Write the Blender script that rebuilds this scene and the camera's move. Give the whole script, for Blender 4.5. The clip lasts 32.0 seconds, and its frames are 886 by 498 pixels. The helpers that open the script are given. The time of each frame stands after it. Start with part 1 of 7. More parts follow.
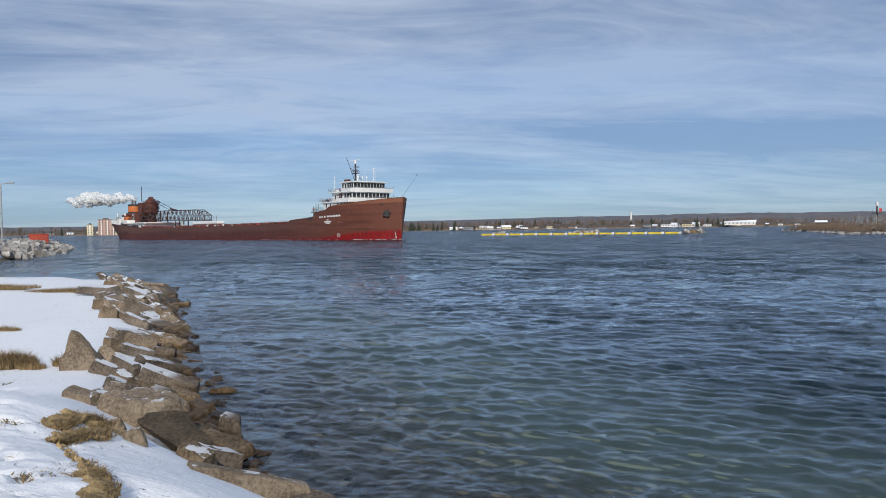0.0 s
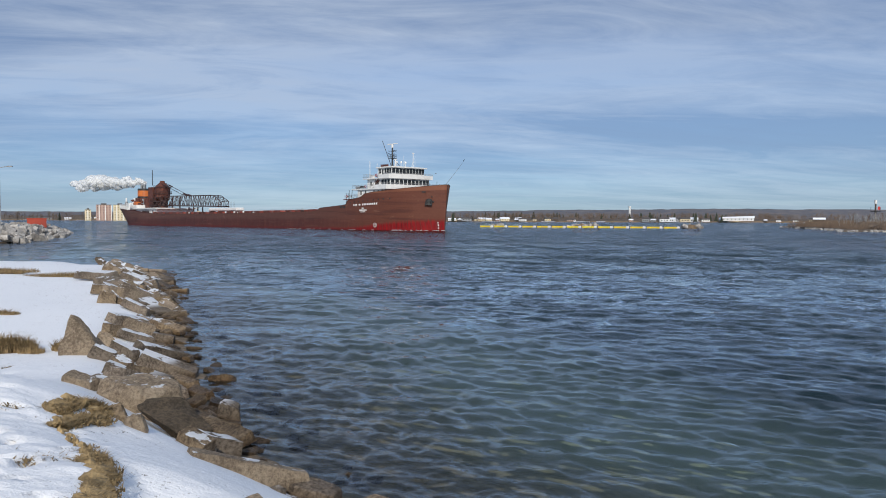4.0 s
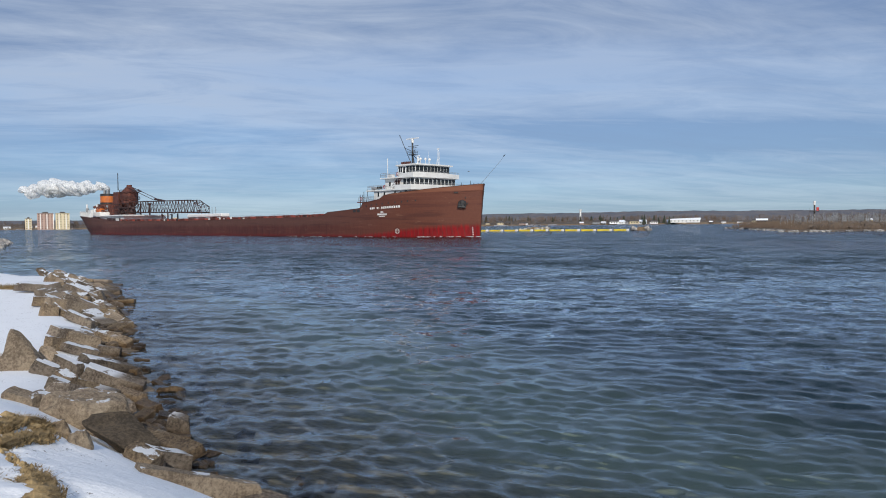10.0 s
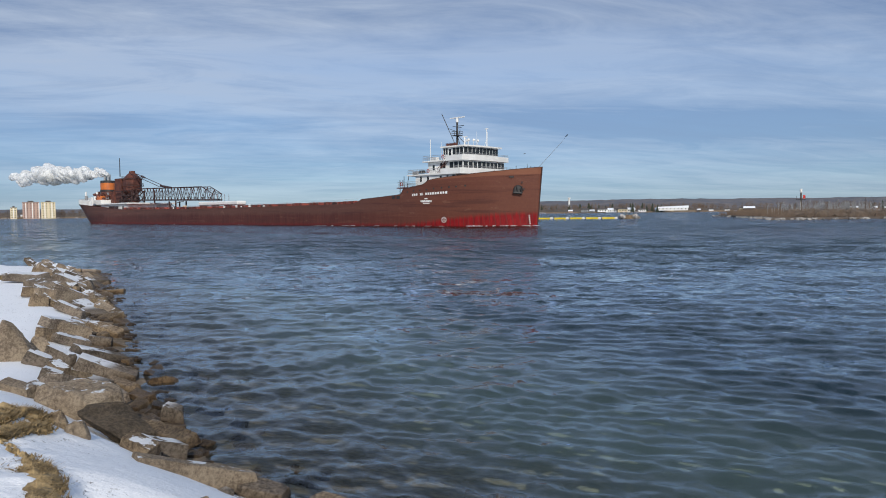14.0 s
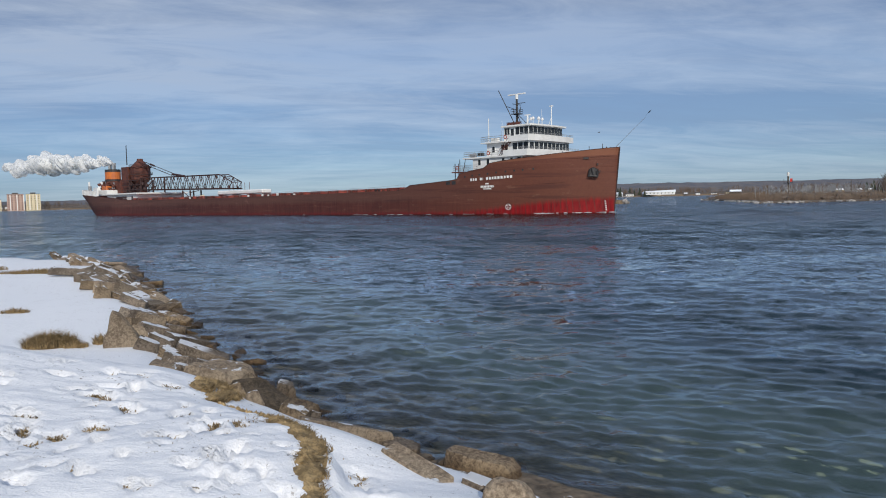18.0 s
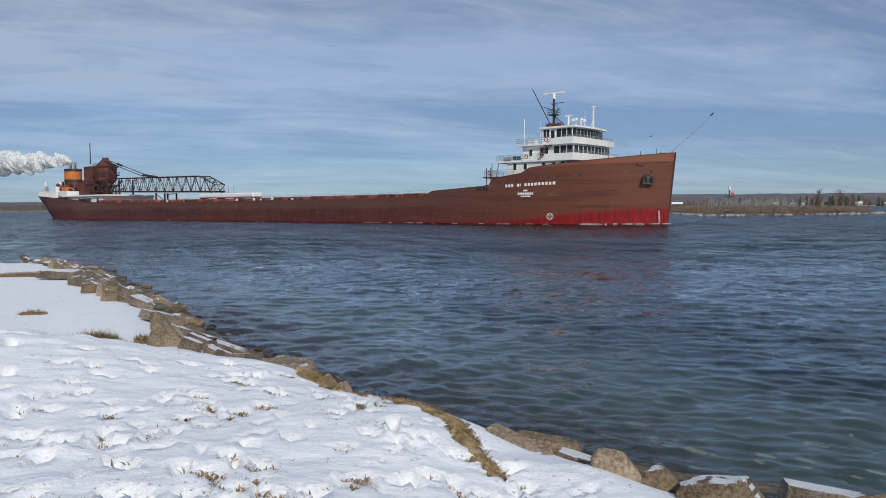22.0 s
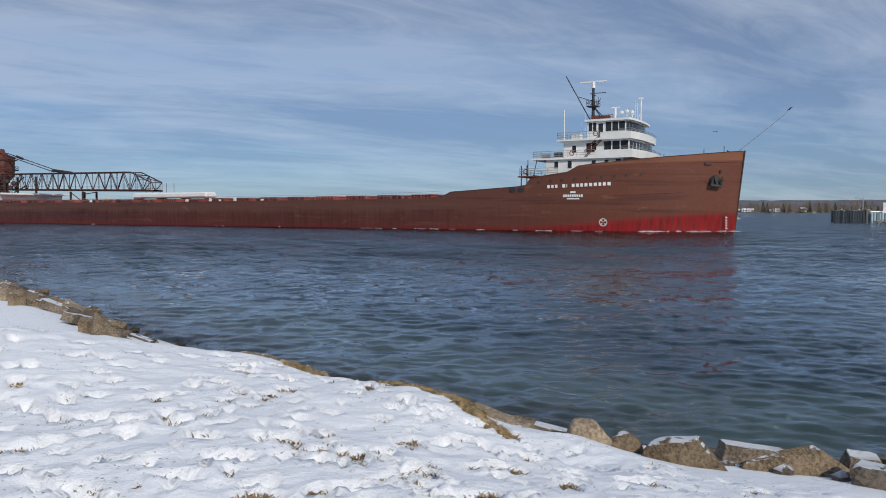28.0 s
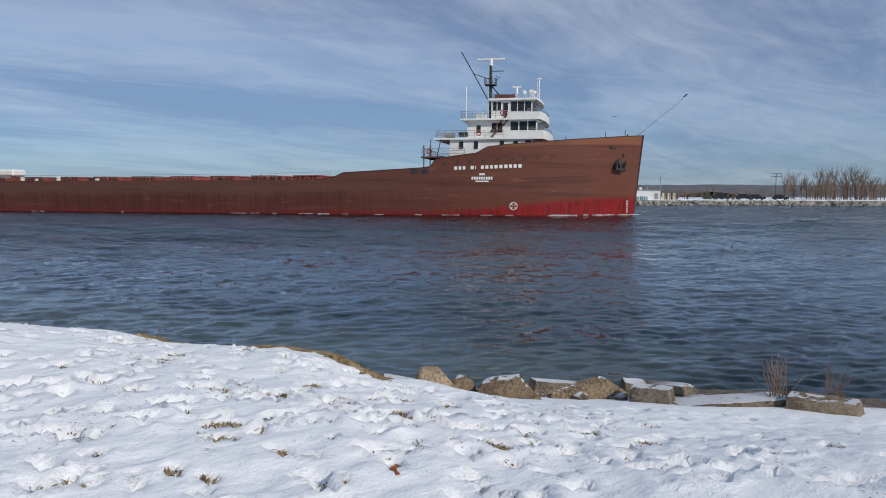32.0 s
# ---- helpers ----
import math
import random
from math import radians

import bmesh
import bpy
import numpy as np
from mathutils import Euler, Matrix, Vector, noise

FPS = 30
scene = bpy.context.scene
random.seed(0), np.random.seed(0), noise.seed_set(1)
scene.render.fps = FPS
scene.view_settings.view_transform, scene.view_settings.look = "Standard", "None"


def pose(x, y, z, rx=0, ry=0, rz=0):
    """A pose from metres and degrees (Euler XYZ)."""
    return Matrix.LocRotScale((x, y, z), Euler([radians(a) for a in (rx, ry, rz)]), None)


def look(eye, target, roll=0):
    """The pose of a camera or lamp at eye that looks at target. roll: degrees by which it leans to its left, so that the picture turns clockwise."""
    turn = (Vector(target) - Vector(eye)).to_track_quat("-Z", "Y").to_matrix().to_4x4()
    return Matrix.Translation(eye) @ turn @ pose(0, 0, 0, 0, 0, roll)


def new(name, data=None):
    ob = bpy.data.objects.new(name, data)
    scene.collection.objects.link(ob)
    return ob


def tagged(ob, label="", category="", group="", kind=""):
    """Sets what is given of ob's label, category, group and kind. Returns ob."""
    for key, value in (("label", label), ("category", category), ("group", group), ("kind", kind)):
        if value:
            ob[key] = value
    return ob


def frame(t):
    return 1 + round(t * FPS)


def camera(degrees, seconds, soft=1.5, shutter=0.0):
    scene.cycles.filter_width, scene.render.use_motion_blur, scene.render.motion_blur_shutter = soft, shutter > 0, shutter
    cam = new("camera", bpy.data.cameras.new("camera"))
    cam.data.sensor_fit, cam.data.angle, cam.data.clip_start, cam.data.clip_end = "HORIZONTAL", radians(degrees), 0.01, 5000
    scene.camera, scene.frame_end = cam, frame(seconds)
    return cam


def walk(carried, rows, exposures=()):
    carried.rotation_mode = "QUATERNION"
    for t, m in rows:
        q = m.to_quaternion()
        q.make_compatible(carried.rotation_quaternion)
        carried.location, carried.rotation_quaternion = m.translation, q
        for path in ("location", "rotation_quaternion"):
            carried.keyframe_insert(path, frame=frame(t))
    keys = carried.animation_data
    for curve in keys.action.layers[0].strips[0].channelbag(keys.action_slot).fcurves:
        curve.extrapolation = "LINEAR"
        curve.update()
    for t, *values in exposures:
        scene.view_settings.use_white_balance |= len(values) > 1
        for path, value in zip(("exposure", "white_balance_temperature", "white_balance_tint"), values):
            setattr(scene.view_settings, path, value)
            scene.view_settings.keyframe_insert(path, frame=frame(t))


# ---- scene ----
cam = camera(62.0, 32.0, soft=1.0)
PATH = [
    (0, (0.686, 0.24, 2.981), (1.052, 2.206, 2.926), -0.8),
    (0.5, (0.717, 0.086, 3.026), (1.089, 2.05, 2.972), -0.6),
    (1, (0.702, 0.163, 2.989), (1.079, 2.126, 2.934), -0.4),
    (1.5, (0.691, 0.207, 2.993), (1.068, 2.17, 2.936), -0.2),
    (2, (0.668, 0.229, 3.0), (1.041, 2.193, 2.942), 0.0),
    (2.5, (0.649, 0.269, 2.977), (1.018, 2.234, 2.915), 0.1),
    (4.5, (0.633, 0.267, 2.981), (1.006, 2.23, 2.894), 0.2),
    (5, (0.632, 0.268, 2.997), (1.012, 2.229, 2.902), 0.1),
    (5.5, (0.656, 0.2, 3.011), (1.045, 2.16, 2.912), -0.1),
    (6, (0.66, 0.219, 3.008), (1.059, 2.176, 2.909), -0.1),
    (6.5, (0.64, 0.327, 2.985), (1.051, 2.283, 2.89), -0.1),
    (7, (0.639, 0.318, 2.972), (1.06, 2.271, 2.882), -0.1),
    (7.5, (0.644, 0.264, 2.994), (1.074, 2.216, 2.909), -0.1),
    (8, (0.665, 0.159, 3.016), (1.103, 2.108, 2.934), -0.1),
    (8.5, (0.654, 0.235, 2.999), (1.104, 2.182, 2.921), -0.2),
    (9, (0.652, 0.277, 2.992), (1.114, 2.221, 2.919), -0.4),
    (9.5, (0.667, 0.229, 3.001), (1.144, 2.17, 2.931), -0.5),
    (10, (0.657, 0.223, 3.008), (1.151, 2.16, 2.941), -0.5),
    (10.5, (0.67, 0.209, 3.008), (1.177, 2.142, 2.936), -0.6),
    (11, (0.638, 0.32, 2.981), (1.157, 2.25, 2.901), -0.6),
    (11.5, (0.649, 0.326, 2.978), (1.177, 2.253, 2.89), -0.6),
    (12, (0.671, 0.272, 2.99), (1.204, 2.197, 2.897), -0.6),
    (12.5, (0.678, 0.207, 3.005), (1.213, 2.132, 2.91), -0.4),
    (13, (0.687, 0.158, 3.017), (1.219, 2.084, 2.922), -0.4),
    (13.5, (0.683, 0.11, 3.026), (1.208, 2.038, 2.93), -0.5),
    (14, (0.597, 0.131, 3.044), (1.119, 2.059, 2.945), -0.6),
    (14.5, (0.452, 0.17, 3.069), (0.977, 2.097, 2.964), -0.8),
    (16.5, (-0.413, -0.707, 3.237), (0.167, 1.202, 3.102), -1.3),
    (17, (-0.661, -0.779, 3.253), (-0.09, 1.133, 3.114), -1.3),
    (17.5, (-0.947, -0.886, 3.272), (-0.388, 1.029, 3.135), -1.3),
    (18, (-1.227, -1.013, 3.272), (-0.675, 0.904, 3.137), -1.3),
    (18.5, (-1.513, -1.111, 3.296), (-0.956, 0.805, 3.164), -1.3),
    (19, (-1.816, -1.135, 3.305), (-1.241, 0.776, 3.174), -1.4),
    (19.5, (-2.014, -1.221, 3.312), (-1.418, 0.683, 3.181), -1.4),
    (20, (-2.234, -1.362, 3.307), (-1.613, 0.534, 3.176), -1.1),
    (20.5, (-2.481, -1.421, 3.329), (-1.833, 0.466, 3.198), -0.7),
    (21, (-2.737, -1.469, 3.341), (-2.07, 0.411, 3.213), -0.5),
    (21.5, (-2.929, -1.531, 3.324), (-2.247, 0.345, 3.2), -0.4),
    (22, (-3.147, -1.573, 3.349), (-2.458, 0.301, 3.234), -0.4),
    (22.5, (-3.402, -1.527, 3.358), (-2.708, 0.346, 3.251), -0.6),
    (23, (-3.606, -1.561, 3.358), (-2.907, 0.31, 3.256), -0.8),
    (23.5, (-3.806, -1.647, 3.349), (-3.097, 0.221, 3.252), -0.9),
    (24, (-3.974, -1.64, 3.35), (-3.255, 0.224, 3.259), -1.0),
    (24.5, (-4.092, -1.583, 3.352), (-3.357, 0.276, 3.272), -0.9),
    (26.5, (-4.174, -1.607, 3.347), (-3.363, 0.221, 3.284), -0.2),
    (27, (-4.255, -1.685, 3.323), (-3.4, 0.121, 3.25), -0.2),
    (27.5, (-4.413, -1.813, 3.325), (-3.501, -0.035, 3.239), -0.2),
    (28, (-4.644, -1.87, 3.318), (-3.666, -0.129, 3.213), -0.0),
    (28.5, (-4.856, -1.946, 3.324), (-3.816, -0.242, 3.207), 0.1),
    (29, (-5.058, -2.054, 3.307), (-3.952, -0.393, 3.173), 0.4),
    (29.5, (-5.293, -2.111, 3.315), (-4.123, -0.495, 3.173), 0.4),
    (30, (-5.536, -2.1, 3.308), (-4.304, -0.532, 3.158), 0.5),
    (30.5, (-5.721, -2.196, 3.294), (-4.425, -0.68, 3.14), 0.3),
    (31, (-5.892, -2.271, 3.296), (-4.537, -0.808, 3.141), 0.3),
    (31.5, (-6.073, -2.263, 3.284), (-4.664, -0.851, 3.129), 0.2),
    (32, (-6.248, -2.297, 3.276), (-4.795, -0.931, 3.126), 0.2),
]
walk(cam, [(t, look(eye, target, roll)) for t, eye, target, roll in PATH], exposures=[(0, 0.10), (14, 0.08), (20, -0.06), (32, -0.09)])

# ---- world, sun, exposure ----
SUN_AZ = radians(186)   # clockwise from +y
SUN_EL = radians(30)
world = bpy.data.worlds.new("sky")
scene.world = world
world.use_nodes = True
wn, wl = world.node_tree.nodes, world.node_tree.links
wn.clear()


def wnode(kind, **inputs):
    n = wn.new(kind)
    for k, v in inputs.items():
        n.inputs[k.replace("_", " ")].default_value = v
    return n


def wmath(op, a, b=None):
    n = wn.new("ShaderNodeMath")
    n.operation = op
    for i, v in enumerate((a, b)):
        if v is None:
            continue
        if isinstance(v, (int, float)):
            n.inputs[i].default_value = v
        else:
            wl.new(v, n.inputs[i])
    return n.outputs[0]


sky = wn.new("ShaderNodeTexSky")
sky.sky_type = "NISHITA"
sky.sun_disc = False
sky.sun_elevation = SUN_EL
sky.sun_rotation = SUN_AZ
sky.air_density, sky.dust_density, sky.ozone_density = 1.0, 0.15, 3.0
coord = wn.new("ShaderNodeTexCoord")
sep = wn.new("ShaderNodeSeparateXYZ")
wl.new(coord.outputs["Generated"], sep.inputs[0])
lift = wmath("ADD", wmath("MAXIMUM", sep.outputs[2], 0.0), 0.09)
comb = wn.new("ShaderNodeCombineXYZ")
wl.new(wmath("DIVIDE", sep.outputs[0], lift), comb.inputs[0])
wl.new(wmath("DIVIDE", sep.outputs[1], lift), comb.inputs[1])
mapping = wnode("ShaderNodeMapping", Rotation=(0, 0, radians(14)), Scale=(0.42, 0.95, 1), Location=(3.1, 1.7, 0))
wl.new(comb.outputs[0], mapping.inputs["Vector"])
veil = wnode("ShaderNodeTexNoise", Scale=0.75, Detail=9.0, Roughness=0.6, Distortion=0.7)
wl.new(mapping.outputs[0], veil.inputs["Vector"])
ramp = wn.new("ShaderNodeValToRGB")
ramp.color_ramp.elements[0].position, ramp.color_ramp.elements[1].position = 0.26, 0.60
wl.new(veil.outputs["Fac"], ramp.inputs[0])
wisps = wnode("ShaderNodeTexNoise", Scale=2.6, Detail=10.0, Roughness=0.66, Distortion=1.0)
wl.new(mapping.outputs[0], wisps.inputs["Vector"])
high = wn.new("ShaderNodeMapRange")
high.inputs[1].default_value, high.inputs[2].default_value = 0.03, 0.24
wl.new(sep.outputs[2], high.inputs[0])
amount = wmath("MULTIPLY", ramp.outputs[0], wmath("ADD", 0.55, wmath("MULTIPLY", wisps.outputs["Fac"], 0.7)))
amount = wmath("ADD", 0.62, wmath("MULTIPLY", amount, 0.36))
amount = wmath("MULTIPLY", amount, wmath("ADD", 0.58, wmath("MULTIPLY", high.outputs[0], 0.42)))
dark = wnode("ShaderNodeTexNoise", Scale=0.62, Detail=8.0, Roughness=0.6, Distortion=0.8)
wl.new(mapping.outputs[0], dark.inputs["Vector"])
shade = wn.new("ShaderNodeValToRGB")
shade.color_ramp.elements[0].position, shade.color_ramp.elements[0].color = 0.42, (2.5, 3.5, 5.5, 1)
shade.color_ramp.elements[1].position, shade.color_ramp.elements[1].color = 0.60, (5.2, 6.2, 7.9, 1)
wl.new(wmath("ADD", wmath("MULTIPLY", dark.outputs["Fac"], 0.66), wmath("MULTIPLY", wisps.outputs["Fac"], 0.34)), shade.inputs[0])
cloudy = wn.new("ShaderNodeMixRGB")
wl.new(amount, cloudy.inputs[0])
blue = wn.new("ShaderNodeMixRGB")
blue.blend_type = "MULTIPLY"
blue.inputs[0].default_value = 1.0
low = wn.new("ShaderNodeMapRange")
low.inputs[1].default_value, low.inputs[2].default_value = 0.0, 0.16
wl.new(sep.outputs[2], low.inputs[0])
tint = wn.new("ShaderNodeMixRGB")
tint.inputs[1].default_value, tint.inputs[2].default_value = (0.54, 0.75, 1.09, 1), (0.82, 0.95, 1.16, 1)
wl.new(low.outputs[0], tint.inputs[0])
wl.new(tint.outputs[0], blue.inputs[2])
wl.new(sky.outputs[0], blue.inputs[1])
wl.new(blue.outputs[0], cloudy.inputs[1])
wl.new(shade.outputs[0], cloudy.inputs[2])
background = wnode("ShaderNodeBackground", Strength=0.081)
wl.new(cloudy.outputs[0], background.inputs[0])
wout = wn.new("ShaderNodeOutputWorld")
wl.new(background.outputs[0], wout.inputs[0])

sun = new("sun", bpy.data.lights.new("sun", "SUN"))
sun.data.energy, sun.data.angle, sun.data.color = 3.0, radians(0.55), (1.0, 0.94, 0.84)
sun_dir = Vector((math.sin(SUN_AZ) * math.cos(SUN_EL), math.cos(SUN_AZ) * math.cos(SUN_EL), math.sin(SUN_EL)))
sun.matrix_world = look((sun_dir * 60)[:], (0, 0, 0))


# ---- materials ----
def mat(name, a, b=None, rough=0.7, metal=0.0, scale=3.0, fine=40.0, bump=0.15, mixed=0.5, stretch=(1, 1, 1), rnd=0.0, spec=0.5):
    """Two tones mixed by coarse and fine noise, a fine relief, and a little change from piece to piece."""
    m = bpy.data.materials.new(name)
    m.use_nodes = True
    nt = m.node_tree
    n, l = nt.nodes, nt.links
    bsdf = n["Principled BSDF"]
    b = b or tuple(c * 0.75 for c in a)
    tc = n.new("ShaderNodeTexCoord")
    mp = n.new("ShaderNodeMapping")
    mp.inputs["Scale"].default_value = stretch
    l.new(tc.outputs["Object"], mp.inputs["Vector"])
    big = n.new("ShaderNodeTexNoise")
    big.inputs["Scale"].default_value, big.inputs["Detail"].default_value = scale, 6.0
    small = n.new("ShaderNodeTexNoise")
    small.inputs["Scale"].default_value, small.inputs["Detail"].default_value = fine, 4.0
    for t in (big, small):
        l.new(mp.outputs[0], t.inputs["Vector"])
    add = n.new("ShaderNodeMath")
    add.operation = "MULTIPLY_ADD"
    l.new(small.outputs["Fac"], add.inputs[0])
    add.inputs[1].default_value = 0.5
    l.new(big.outputs["Fac"], add.inputs[2])
    rp = n.new("ShaderNodeValToRGB")
    rp.color_ramp.elements[0].position, rp.color_ramp.elements[1].position = 0.75 - 0.3 * mixed - 0.05, 0.75 + 0.3 * mixed
    rp.color_ramp.elements[0].color, rp.color_ramp.elements[1].color = (*a, 1), (*b, 1)
    l.new(add.outputs[0], rp.inputs[0])
    out = rp.outputs[0]
    if rnd:
        oi = n.new("ShaderNodeObjectInfo")
        hsv = n.new("ShaderNodeHueSaturation")
        mr = n.new("ShaderNodeMapRange")
        mr.inputs[3].default_value, mr.inputs[4].default_value = 1 - rnd, 1 + rnd
        l.new(oi.outputs["Random"], mr.inputs[0])
        l.new(mr.outputs[0], hsv.inputs["Value"])
        l.new(out, hsv.inputs["Color"])
        out = hsv.outputs[0]
    l.new(out, bsdf.inputs["Base Color"])
    bsdf.inputs["Roughness"].default_value, bsdf.inputs["Metallic"].default_value = rough, metal
    bsdf.inputs["Specular IOR Level"].default_value = spec
    if bump:
        bp = n.new("ShaderNodeBump")
        bp.inputs["Strength"].default_value = bump
        bp.inputs["Distance"].default_value = 0.6 / fine
        l.new(add.outputs[0], bp.inputs["Height"])
        l.new(bp.outputs[0], bsdf.inputs["Normal"])
    m["colour_out"] = 0
    return m


def nodes_of(m):
    return m.node_tree.nodes, m.node_tree.links


def math_node(m, op, a, b=None, c=None):
    n, l = nodes_of(m)
    k = n.new("ShaderNodeMath")
    k.operation = op
    for i, v in enumerate((a, b, c)):
        if v is None:
            continue
        if isinstance(v, (int, float)):
            k.inputs[i].default_value = v
        else:
            l.new(v, k.inputs[i])
    return k.outputs[0]


def noise_node(m, vec, scale, detail=4.0, rough=0.55, distortion=0.0):
    n, l = nodes_of(m)
    k = n.new("ShaderNodeTexNoise")
    k.inputs["Scale"].default_value, k.inputs["Detail"].default_value = scale, detail
    k.inputs["Roughness"].default_value, k.inputs["Distortion"].default_value = rough, distortion
    if vec is not None:
        l.new(vec, k.inputs["Vector"])
    return k.outputs["Fac"]


def ramp_node(m, fac, p0, c0, p1, c1):
    n, l = nodes_of(m)
    k = n.new("ShaderNodeValToRGB")
    e = k.color_ramp.elements
    e[0].position, e[1].position = p0, p1
    e[0].color, e[1].color = (*c0, 1), (*c1, 1)
    l.new(fac, k.inputs[0])
    return k.outputs[0]


def mix_node(m, fac, a, b, blend="MIX"):
    n, l = nodes_of(m)
    k = n.new("ShaderNodeMixRGB")
    k.blend_type = blend
    for i, v in enumerate((fac, a, b)):
        if isinstance(v, (int, float)):
            k.inputs[i].default_value = v
        elif isinstance(v, tuple):
            k.inputs[i].default_value = (*v, 1)
        else:
            l.new(v, k.inputs[i])
    return k.outputs[0]


def smooth_step(m, v, lo, hi):
    n, l = nodes_of(m)
    k = n.new("ShaderNodeMapRange")
    k.interpolation_type = "SMOOTHSTEP"
    k.inputs[1].default_value, k.inputs[2].default_value = lo, hi
    l.new(v, k.inputs[0])
    return k.outputs[0]


def mapped(m, source="Object", scale=(1, 1, 1), rot=(0, 0, 0)):
    n, l = nodes_of(m)
    mp = n.new("ShaderNodeMapping")
    mp.inputs["Scale"].default_value, mp.inputs["Rotation"].default_value = scale, rot
    if source == "Position":
        l.new(n.new("ShaderNodeNewGeometry").outputs["Position"], mp.inputs["Vector"])
    else:
        l.new(n.new("ShaderNodeTexCoord").outputs[source], mp.inputs["Vector"])
    return mp.outputs[0]


def xyz(m, vec):
    n, l = nodes_of(m)
    k = n.new("ShaderNodeSeparateXYZ")
    l.new(vec, k.inputs[0])
    return k.outputs


def plain(name):
    m = bpy.data.materials.new(name)
    m.use_nodes = True
    return m, m.node_tree.nodes["Principled BSDF"]


def bump_into(m, bsdf, height, strength, distance):
    n, l = nodes_of(m)
    k = n.new("ShaderNodeBump")
    k.inputs["Strength"].default_value, k.inputs["Distance"].default_value = strength, distance
    l.new(height, k.inputs["Height"])
    l.new(k.outputs[0], bsdf.inputs["Normal"])


def ground_material():
    """Snow on the bank, brown gravel where the bank drops, stones and then dark green-blue bed under the water."""
    m, bsdf = plain("snowy_ground")
    n, l = nodes_of(m)
    pos = mapped(m, "Position")
    x, y, z = xyz(m, pos)
    n1 = noise_node(m, pos, 0.55, 5)
    n2 = noise_node(m, pos, 6.0, 6, 0.65)
    n3 = noise_node(m, pos, 60.0, 3)
    gravel = ramp_node(m, n2, 0.35, (0.055, 0.04, 0.026), 0.68, (0.20, 0.15, 0.10))
    snow = ramp_node(m, n3, 0.3, (0.79, 0.80, 0.83), 0.7, (0.89, 0.89, 0.895))
    drift = noise_node(m, mapped(m, "Position", (2.2, 7.0, 1.0), (0, 0, radians(20))), 1.0, 4, 0.6)
    thin = math_node(m, "MULTIPLY_ADD", n2, 0.8, math_node(m, "MULTIPLY", n1, 0.5))
    edge = math_node(m, "ADD", z, math_node(m, "MULTIPLY_ADD", n2, -0.5, math_node(m, "MULTIPLY", n1, -0.2)))
    snowy = smooth_step(m, edge, -0.23, -0.15)
    bare = smooth_step(m, thin, 0.84, 0.90)
    snowy = math_node(m, "MULTIPLY", snowy, math_node(m, "SUBTRACT", 1.0, math_node(m, "MULTIPLY", bare, 0.75)))
    crumbs = math_node(m, "MULTIPLY", smooth_step(m, noise_node(m, pos, 20.0, 4, 0.7), 0.60, 0.66), smooth_step(m, noise_node(m, pos, 1.1, 4, 0.6), 0.46, 0.60))
    snowy = math_node(m, "MULTIPLY", snowy, math_node(m, "SUBTRACT", 1.0, math_node(m, "MULTIPLY", crumbs, 0.8)))
    dry = mix_node(m, snowy, gravel, snow)
    deep = smooth_step(m, math_node(m, "MULTIPLY", z, -1.0), 0.2, 1.4)
    stones = ramp_node(m, n2, 0.4, (0.10, 0.076, 0.050), 0.66, (0.28, 0.21, 0.14))
    far = smooth_step(m, math_node(m, "MULTIPLY", z, -1.0), 1.4, 4.2)
    bedc = mix_node(m, deep, stones, (0.29, 0.32, 0.25))
    bedc = mix_node(m, far, bedc, (0.022, 0.072, 0.080))
    wet = smooth_step(m, z, -0.03, 0.05)
    col = mix_node(m, wet, bedc, dry)
    l.new(col, bsdf.inputs["Base Color"])
    bsdf.inputs["Roughness"].default_value = 0.75
    bsdf.inputs["Specular IOR Level"].default_value = 0.3
    h = math_node(m, "ADD", math_node(m, "MULTIPLY", n2, 0.030), math_node(m, "MULTIPLY", n3, 0.006))
    h = math_node(m, "ADD", h, math_node(m, "MULTIPLY", drift, 0.022))
    bump_into(m, bsdf, h, 0.85, 0.9)
    return m


